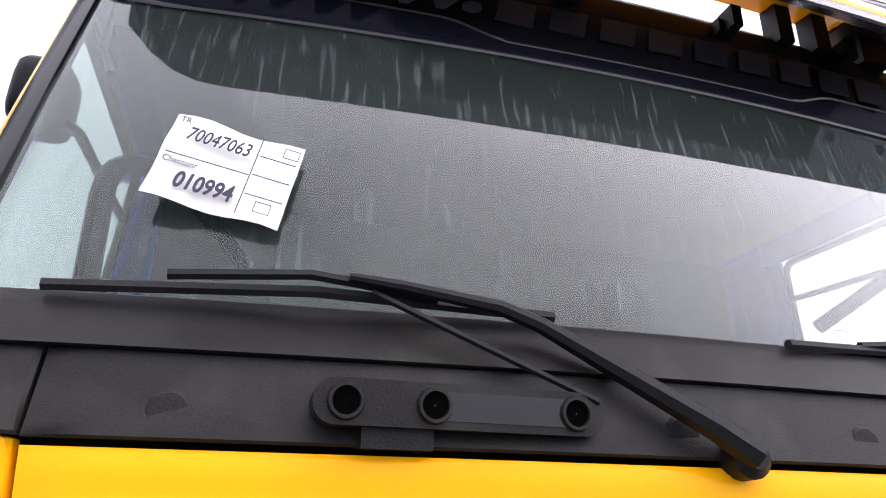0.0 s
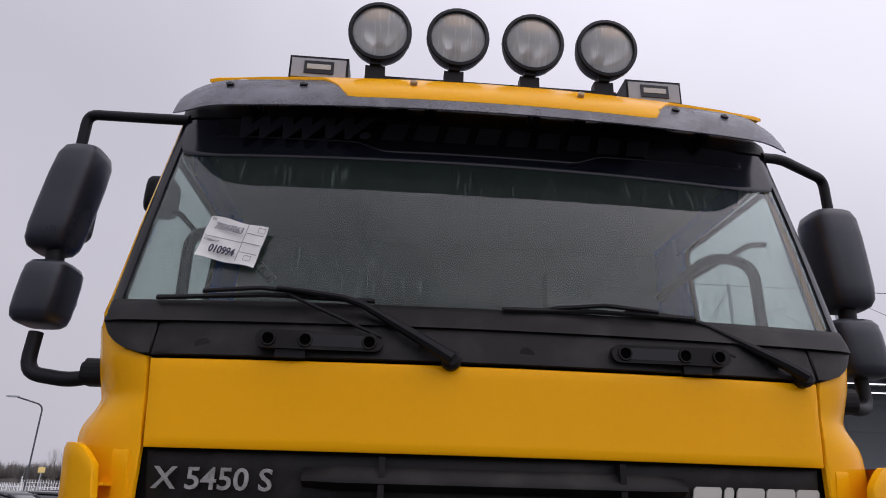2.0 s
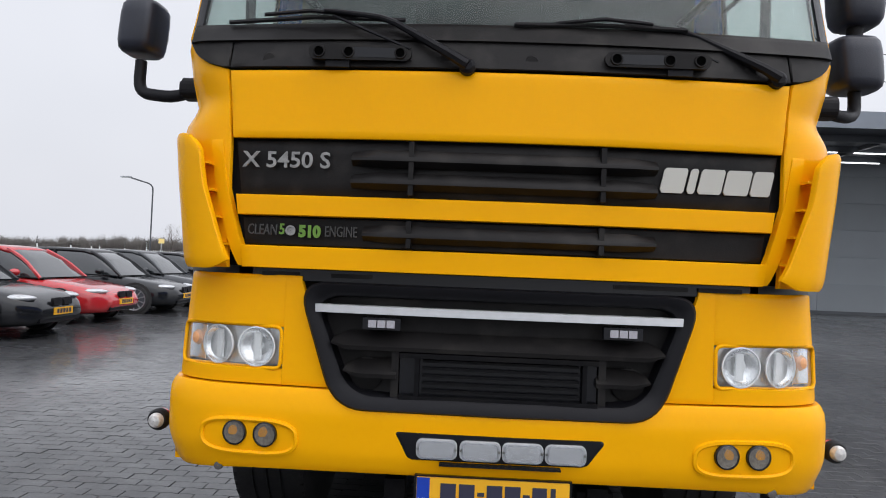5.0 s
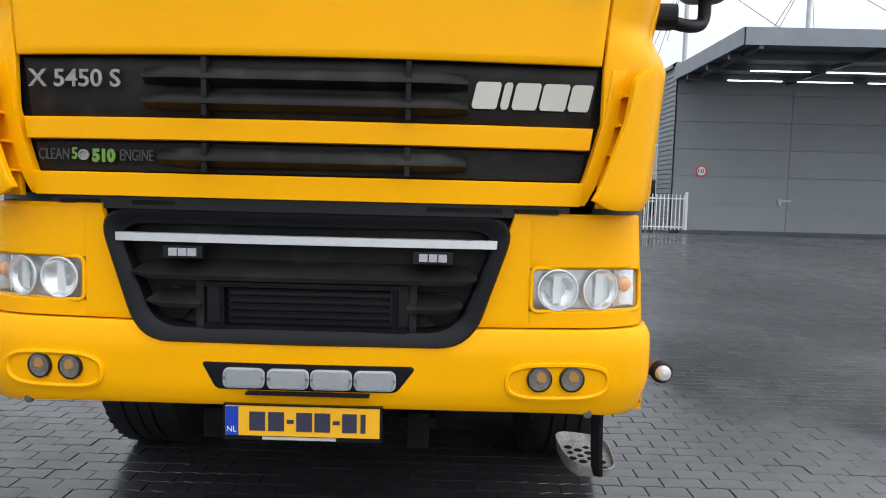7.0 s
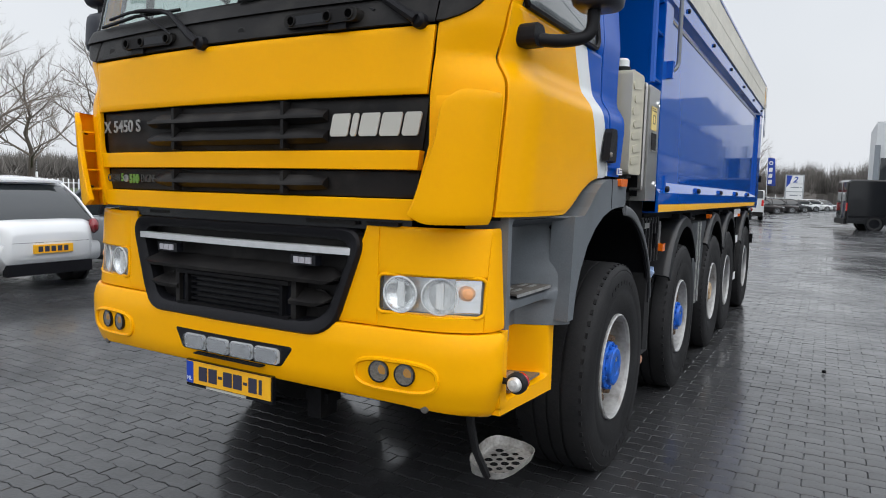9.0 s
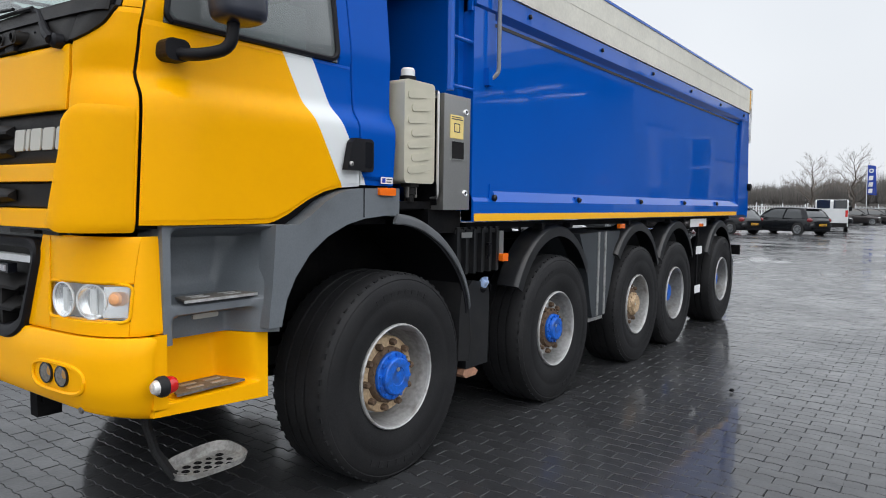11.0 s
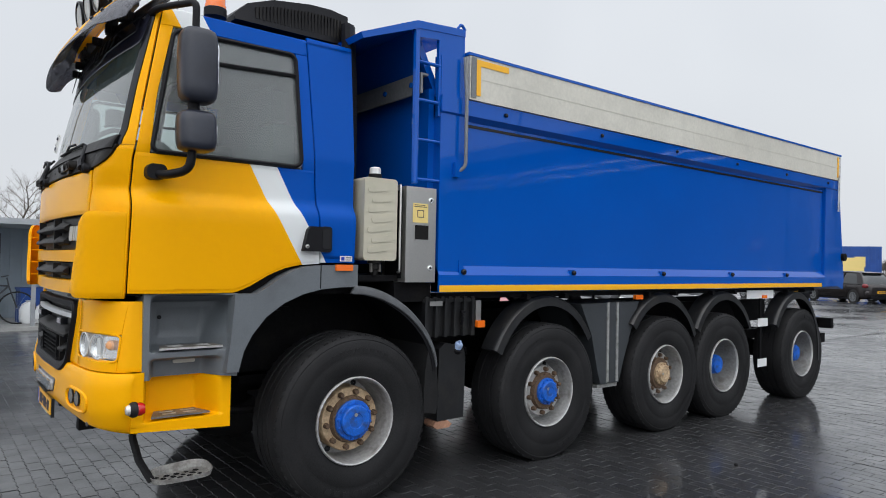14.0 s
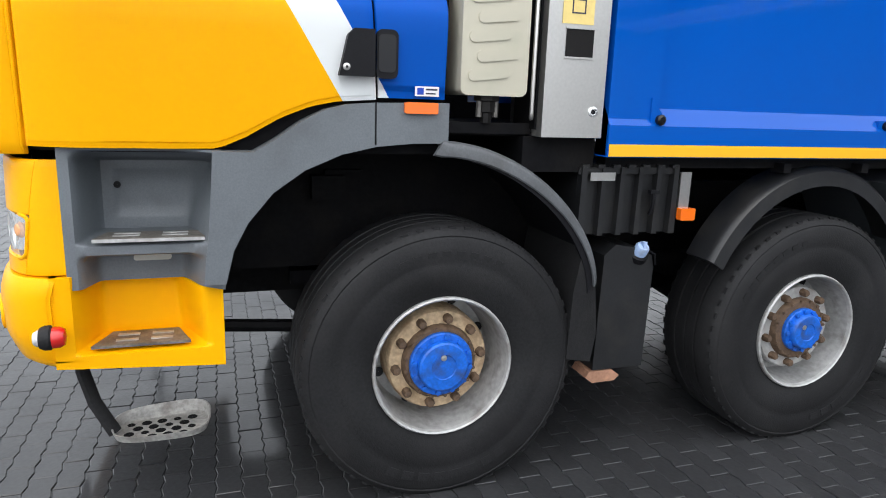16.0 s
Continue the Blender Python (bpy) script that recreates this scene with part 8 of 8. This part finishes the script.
# ---- storage container, bike shelter, lamp posts ----
store = thing("storage_container", "pale grey storage container with red corners", "container", at=(-10.4, -1.56, 0), turn=12)
part("shell", boxes((-2.2, 0, 0, 1.25, 0.05, 2.32)), "box_grey", store)
for k in range(4):
    part("panel_rib", boxes((0, 0.025, 0.25 + 0.26 * k, 0.34 + 0.26 * k, 0.15, 2.12)), "box_grey", store, bevel=0.008)
for y in (0.0, 1.20):
    part("frame_post", boxes((0, 0.035, y, y + 0.05, 0.05, 2.32)), "box_grey", store)
part("frame_rail", boxes((0, 0.035, 0, 1.25, 2.22, 2.32)), "box_grey", store)
part("frame_rail", boxes((0, 0.035, 0, 1.25, 0.05, 0.14)), "box_grey", store)
for y in (-0.012, 1.16):
    for z in (0.03, 2.18):
        part("red_corner", boxes((-0.02, 0.05, y, y + 0.10, z, z + 0.16)), "red_trim", store)
part("blue_label", boxes((0.036, 0.04, 0.06, 0.18, 2.26, 2.30)), "plate_blue", store)
for z in (0.5, 1.8):
    part("hinge", boxes((0.03, 0.05, 0.06, 0.10, z, z + 0.14)), "galv", store)

shel = thing("bike_shelter", "open steel bicycle shelter with a bicycle inside", "shelter", at=(-11.5, -0.30, 0), turn=0)
part("roof", boxes((-2.4, 0.3, 0, 4.5, 2.18, 2.30)), "galv", shel)
part("back_wall", boxes((-2.4, -2.34, 0, 4.5, 0.05, 2.18)), "box_grey", shel)
for k in range(18):
    part("back_rib", boxes((-2.34, -2.31, 0.05 + 0.25 * k, 0.15 + 0.25 * k, 0.05, 2.18)), "box_grey", shel)
for y in (0.02, 1.5, 3.0, 4.4):
    part("post", boxes((-0.06, 0.02, y, y + 0.08, 0, 2.2)), "galv", shel)
for k in range(4):
    part("stand", tube([(-0.4, 0.35 + 0.2 * k, 0), (-0.4, 0.35 + 0.2 * k, 2.0)], 0.018, 6), "dark_steel", shel)
part("floor_slab", boxes((-2.4, 0.3, 0, 4.5, -0.01, 0.06)), "stone", shel)
bike = thing("bicycle", "dark bicycle standing in the shelter", "bicycle", at=(-12.2, 0.50, 0.06), turn=80)
for x in (-0.52, 0.52):
    part("wheel", tube([(x + 0.34 * math.cos(a), 0, 0.35 + 0.34 * math.sin(a)) for a in [2 * math.pi * k / 24 for k in range(25)]], 0.018, 6), "tyre", bike, smooth=True)
    for k in range(6):
        a = math.pi * k / 6
        part("spoke", tube([(x - 0.33 * math.cos(a), 0, 0.35 - 0.33 * math.sin(a)), (x + 0.33 * math.cos(a), 0, 0.35 + 0.33 * math.sin(a))], 0.003, 3), "galv", bike)
part("frame", tube(bent([(-0.52, 0, 0.35), (-0.12, 0, 0.32), (-0.22, 0, 0.85), (0.36, 0, 0.82), (-0.12, 0, 0.32)], 0.02, 2), 0.018, 6), "dark_steel", bike)
part("fork", tube([(0.52, 0, 0.35), (0.36, 0, 0.82), (0.32, 0, 1.0)], 0.015, 6), "dark_steel", bike)
part("handlebar", tube([(0.25, -0.28, 1.02), (0.34, -0.1, 1.04), (0.34, 0.1, 1.04), (0.25, 0.28, 1.02)], 0.013, 6), "dark_steel", bike)
part("saddle", boxes((-0.36, -0.12, -0.06, 0.06, 0.92, 0.97)), "black", bike, bevel=0.02)

crate = thing("crate", "blue plastic crate standing in the shelter", "crate", at=(-12.6, 1.37, 0.06), turn=8)
part("crate_body", boxes((-0.2, 0.2, -0.3, 0.3, 0.0, 0.72)), "box_blue", crate, bevel=0.02)
part("crate_rim", boxes((-0.22, 0.22, -0.32, 0.32, 0.72, 0.77)), "box_blue", crate, bevel=0.012)
for dx, dy, h in ((0.0, 0.0, 0.50), (0.06, 0.26, 0.42)):
    bag = thing("sack", "crumpled white plastic sack beside the blue crate", "sack", at=(-12.15 + dx, 1.23 + dy, 0.06))
    bm = lathe([(0.001, 0.0), (0.15, 0.01), (0.18, 0.1), (0.165, 0.6 * h), (0.12, 0.85 * h), (0.05, 0.95 * h), (0.07, h), (0.001, h)], 18, m=Matrix.Rotation(radians(-90), 4, "Y"))
    for v in bm.verts:
        v.co += Vector((math.sin(31 * v.co.z + 9 * v.co.y), math.sin(27 * v.co.x + 14 * v.co.z), 0.0)) * 0.016
    part("sack_body", bm, "white", bag, smooth=True)

post = thing("lamp_post", "dark steel lamp post behind the container", "lamp post", at=(-14.4, -1.0, 0))
part("shaft", tube([(0, 0, 0), (0, 0, 6.6)], [0.11, 0.09], 10), "dark_steel", post, smooth=True)
part("lamp_head", boxes((-0.1, 0.7, -0.12, 0.12, 6.6, 6.72)), "dark_steel", post, bevel=0.03)
lp = thing("street_lamp", "slim grey street lamp with one arm", "street lamp", at=(-29.3, 58, 0))
part("pole", tube(bent([(0, 0, 0), (0, 0, 7.75), (-1.7, -1.0, 8.25)], 0.5), 0.07, 8), "dark_steel", lp, smooth=True)
part("lamp_head", boxes((-2.5, -1.6, -1.2, -0.85, 8.22, 8.34)), "galv", lp, bevel=0.03)
ylw = thing("yellow_notice", "small yellow notice on the fence", "sign", at=(-30.6, 63.0, 0), turn=30)
part("board", boxes((-0.27, 0.27, -0.02, 0.02, 2.45, 2.92)), "sticker_yellow", ylw)
part("post", boxes((-0.04, 0.04, 0.02, 0.08, 0, 3.1)), "galv", ylw)

# ---- perimeter fence, guard rail and verge ----
def picket_fence(name, p0, p1, h, label, step=0.16, wide=0.045):
    """A long white picket fence: posts are parts, the countless pickets one mesh."""
    a, b = Vector(p0), Vector(p1)
    d = b - a
    f = thing(name, label, "fence", at=(a.x, a.y, 0), turn=math.degrees(math.atan2(d.y, d.x)))
    bm = bmesh.new()
    for k in range(int(d.length / step)):
        box(bm, step * k, step * k + wide, -0.012, 0.012, 0.12, h)
    tagged(part("picket_row", bm, "white", f), kind="stuff")
    for z in (0.3, h - 0.28):
        part("rail", boxes((0, d.length, -0.03, 0.03, z, z + 0.05)), "white", f)
    for k in range(int(d.length / 5) + 1):
        post = part("post", boxes((5 * k, 5 * k + 0.09, -0.05, 0.05, 0, h + 0.35)), "white", f)
        part("wire_holder", boxes(*[(5 * k + 0.02, 5 * k + 0.07, -0.03, 0.03, h + 0.38 + 0.14 * q, h + 0.46 + 0.14 * q) for q in range(5)]), "black", post, "dark wire holders above the post")
        part("holder_rod", boxes((5 * k + 0.035, 5 * k + 0.055, -0.01, 0.01, h + 0.35, h + 1.05)), "white", post)
    return f


picket_fence("perimeter_fence", (-38, -45, 0), (-38, 75, 0), 1.55, "long white steel picket fence round the yard", 0.32, 0.075)
picket_fence("perimeter_fence", (-38, 75, 0), (-4, 128, 0), 1.85, "white steel picket fence at the end of the yard", 0.3)
picket_fence("perimeter_fence", (-36, 60, 0), (-8, 84, 0), 1.5, "white fence before the containers", 0.3)
rail = thing("guard_rail", "low white guard rail along the yard's edge", "guard rail", at=(-18.5, -30, 0), turn=90)
part("beam", boxes((0, 45, -0.05, 0.05, 0.42, 0.74)), "galv", rail)
part("beam_groove", boxes((0, 45, -0.07, -0.05, 0.55, 0.61)), "clad_grey", rail)
for k in range(16):
    part("rail_post", boxes((3 * k, 3 * k + 0.1, 0.05, 0.15, 0, 0.7)), "galv", rail)
tagged(part("verge", boxes((-120, -38.5, -120, 160, -0.05, 0.02)), "grass", label="grass verge behind the fence"), category="grass", kind="structure")
tagged(part("kerb", boxes((-19.4, -19.0, -60, 60, -0.02, 0.10)), "stone", label="pale concrete kerb"), category="kerb", kind="structure")
tagged(part("side_road", boxes((-38, -19.4, -100, 160, -0.03, 0.06)), "stone", label="pale concrete road beyond the kerb"), category="road", kind="structure")


# ---- bare trees and the wood line ----
def bare_tree(x, y, h, seed, label="bare winter tree with many thin branches"):
    rnd = random.Random(seed)
    t = thing("tree", label, "tree", "bare trees", at=(x, y, -0.05))
    trunk, crown = bmesh.new(), bmesh.new()

    def bough(p, d, ln, r, depth):
        """One branch with its own side branches, each finer and shorter."""
        bend = Vector((rnd.uniform(-1, 1), rnd.uniform(-1, 1), rnd.uniform(0.0, 1.0))) * ln * 0.10
        q = p + d * ln + bend
        mid = p + d * ln * 0.5 - bend * 0.35
        tube([p, mid, q] if depth < 3 else [p, q], [r, r * 0.75, r * 0.35] if depth < 3 else [r, r * 0.4], 4 if depth < 2 else 3, crown)
        if depth >= 4:
            return
        for k in range((0, 6, 5, 4)[depth]):
            u = rnd.uniform(0.28, 1.0)
            base = p + (mid - p) * (u / 0.5) if u < 0.5 else mid + (q - mid) * ((u - 0.5) / 0.5)
            side = Vector((rnd.uniform(-1, 1), rnd.uniform(-1, 1), rnd.uniform(-0.5, 0.8))).normalized()
            nd = (d * 0.75 + side * 0.75 + Vector((0, 0, 0.12))).normalized()
            bough(base, nd, ln * rnd.uniform(0.36, 0.58), r * 0.50 * (1.1 - 0.5 * u), depth + 1)

    # a leader that runs up through the crown, with limbs all the way
    stem = [Vector((0, 0, 0))]
    for k in range(1, 9):
        stem.append(Vector((rnd.uniform(-1, 1) * h * 0.012 * k ** 0.5, rnd.uniform(-1, 1) * h * 0.012 * k ** 0.5, h * 0.86 * k / 8)))
    tube(stem, [h * 0.021 * (1 - 0.115 * k) for k in range(9)], 7, trunk)
    for k in range(17):
        u = 0.24 + 0.72 * k / 16
        i = min(int(u * 8), 7)
        base = stem[i] + (stem[i + 1] - stem[i]) * (u * 8 - i)
        a = 2.4 * k + rnd.uniform(-0.4, 0.4)
        rise = 0.35 + 0.75 * u + rnd.uniform(-0.15, 0.15)
        d = Vector((math.cos(a), math.sin(a), rise)).normalized()
        bough(base, d, h * (0.40 - 0.20 * abs(u - 0.42)) * (1.15 - 0.55 * u) * rnd.uniform(0.85, 1.1), h * 0.0085 * (1.25 - u), 1)
    part("trunk", trunk, "bark", t, smooth=True, recalc=False)
    tagged(part("crown", crown, "twig", t, recalc=False), kind="stuff")
    return t


protos = [bare_tree(-47, 16, 11.0, 3), bare_tree(-50, 26, 11.5, 5), bare_tree(-46, -6, 8.0, 8)]
for i, (x, y, s) in enumerate(((-48, 21.5, 1.25), (-52, 33, 1.3), (-47, 10, 1.2), (-49, -1, 0.7), (-50, -10.3, 0.66), (-46, -20, 1.1), (-50, 5, 0.7), (-48, 41, 1.2), (-53, 52, 1.2), (-86, 188, 0.95), (-8.0, 114, 0.94), (-2.5, 128, 0.85), (-15, 125, 1.0), (-51, -13.2, 0.72))):
    c = copy_thing(protos[i % 3], pose(x, y, -0.05, 0, 0, 70 * i))
    c.scale = (s, s, s)


def wood_line(name, pts, h, seed, dense=3.0):
    """A far strip of bare wood: many thin upright clumps of uneven height."""
    rnd = random.Random(seed)
    bm = bmesh.new()
    for (xa, ya), (xb, yb) in zip(pts, pts[1:]):
        n = int(math.hypot(xb - xa, yb - ya) * dense)
        for k in range(n):
            t = rnd.random()
            x, y = xa + (xb - xa) * t + rnd.uniform(-9, 9), ya + (yb - ya) * t + rnd.uniform(-9, 9)
            hh = h * (rnd.uniform(0.72, 1.0) + 0.15 * math.sin(x * 0.05 + y * 0.03))
            w = rnd.uniform(1.6, 3.2)
            box(bm, x - w * 0.5, x + w * 0.5, y - w * 0.5, y + w * 0.5, 0, hh * 0.25)
            for q in range(44):       # stems and fine boughs that make a rounded crown
                ang, rad = rnd.uniform(0, 6.283), math.sqrt(rnd.random())
                px, py = x + rnd.uniform(-w, w) * 0.35, y + rnd.uniform(-w, w) * 0.35
                qx, qy = x + math.cos(ang) * rad * w * 1.25, y + math.sin(ang) * rad * w * 1.25
                zt = hh * (1.0 - 0.42 * rad ** 2.2) * rnd.uniform(0.80, 1.0)
                zb = zt * rnd.uniform(0.0, 0.6)
                e = rnd.uniform(0.05, 0.12)
                v0, v1, v2, v3 = bm.verts.new((px - e, py, zb)), bm.verts.new((px + e, py + e, zb)), bm.verts.new((qx, qy, zt)), bm.verts.new((px, py - e, zb))
                bm.faces.new((v0, v1, v2))
                bm.faces.new((v1, v3, v2))
                bm.faces.new((v3, v0, v2))
    return tagged(part(name, bm, "wood", label="far strip of bare brown woodland", recalc=False), category="woodland", kind="stuff")


wood_line("woodland", ((-330, 260), (-200, 330), (-90, 360)), 11, 11, 4.0)
wood_line("woodland", ((-80, 300), (-20, 260), (30, 230), (60, 200)), 14, 12, 5.0)
wood_line("woodland", ((-140, -60), (-140, 60), (-170, 160)), 8, 13, 4.0)

pebble = bmesh.new()
bmesh.ops.create_icosphere(pebble, subdivisions=2, radius=0.020)
for i, v in enumerate(pebble.verts):
    v.co *= 0.86 + 0.14 * math.sin(i * 2.3)
    v.co.z = v.co.z * 0.8 + 0.018
p = part("stone", pebble, "chassis", label="small dark stone lying on the pavers", smooth=True)
p.location = (2.19, 4.37, 0.0)
tagged(p, category="stone")

# ---- pavers of the yard: 20 x 10 cm with wavy long sides ----
M["paver"] = shader("wet_paver", (0.032, 0.0325, 0.0345), 0.42, spec=0.12, coat=0.85, coat_rough=0.17, grain=0.22, grain_scale=45, blotch=0.3, blotch_scale=0.45, rough_var=0.13, bump=0.25, bump_scale=70, island=0.10, piece=0.10)
wet_patches(M["paver"])


def paver_points(cx, cy, dz, tx, ty):
    """Rings of a stone centred at cx, cy: foot, shoulder, top."""
    L, B, wv = 0.1, 0.05, 0.005
    out = []
    for k, (x, s) in enumerate(((-1, -1), (-0.5, -1), (0, -1), (0.5, -1), (1, -1), (1, 1), (0.5, 1), (0, 1), (-0.5, 1), (-1, 1))):
        off = wv if x in (-0.5, 0.5) else -wv
        out.append((x * L, s * B + off))
    rings = []
    for inset, z in ((0.0013, -0.012), (0.0013, -0.0022), (0.0042, 0.0)):
        rings.append([(cx + (x - math.copysign(inset, x) if abs(x) > 0.09 else x), cy + y - math.copysign(inset, y), z + dz + (tx * x + ty * y if z > -0.01 else -0.008)) for x, y in out])
    return rings


def add_paver(verts, faces, rings):
    b = len(verts)
    n = len(rings[0])
    for r in rings:
        verts.extend(r)
    for q in range(len(rings) - 1):
        for i in range(n):
            j = (i + 1) % n
            faces.append((b + q * n + i, b + q * n + j, b + (q + 1) * n + j, b + (q + 1) * n + i))
    t = b + (len(rings) - 1) * n
    faces.append(tuple(range(t, t + n)))


rng = random.Random(21)
yard = thing("pavement", "wet dark concrete pavers in staggered courses", "pavement", kind="structure")
verts, faces = [], []
paver_meshes = []
for k in range(8):
    v, f = [], []
    add_paver(v, f, paver_points(0, 0, 0, rng.uniform(-0.004, 0.004), rng.uniform(-0.006, 0.006)))
    me = bpy.data.meshes.new("paver")
    me.from_pydata(v, [], f)
    me.materials.append(M["paver"])
    paver_meshes.append(me)
singles = 0
for j in range(-70, 230):
    cy = 0.1 * j + 0.05
    for i in range(-45, 62):
        cx = 0.2 * i + (0.1 if j % 2 else 0.0)
        if cy > 12 and cx < -1.5 or (cx < -6 and cy > 6):
            continue
        dz = rng.uniform(-0.0018, 0.0018)
        if 0.55 < cx < 2.45 and -0.35 < cy < 2.65 and singles < 300:
            p = new("paver", paver_meshes[rng.randrange(8)])
            p.parent, p.location = yard, (cx, cy, dz)
            singles += 1
        else:
            add_paver(verts, faces, paver_points(cx, cy, dz, rng.uniform(-0.004, 0.004), rng.uniform(-0.006, 0.006)))
me = bpy.data.meshes.new("pavers")
me.from_pydata(verts, [], faces)
me.materials.append(M["paver"])
rest = new("pavers", me)
rest.parent = yard
tagged(rest, kind="stuff")
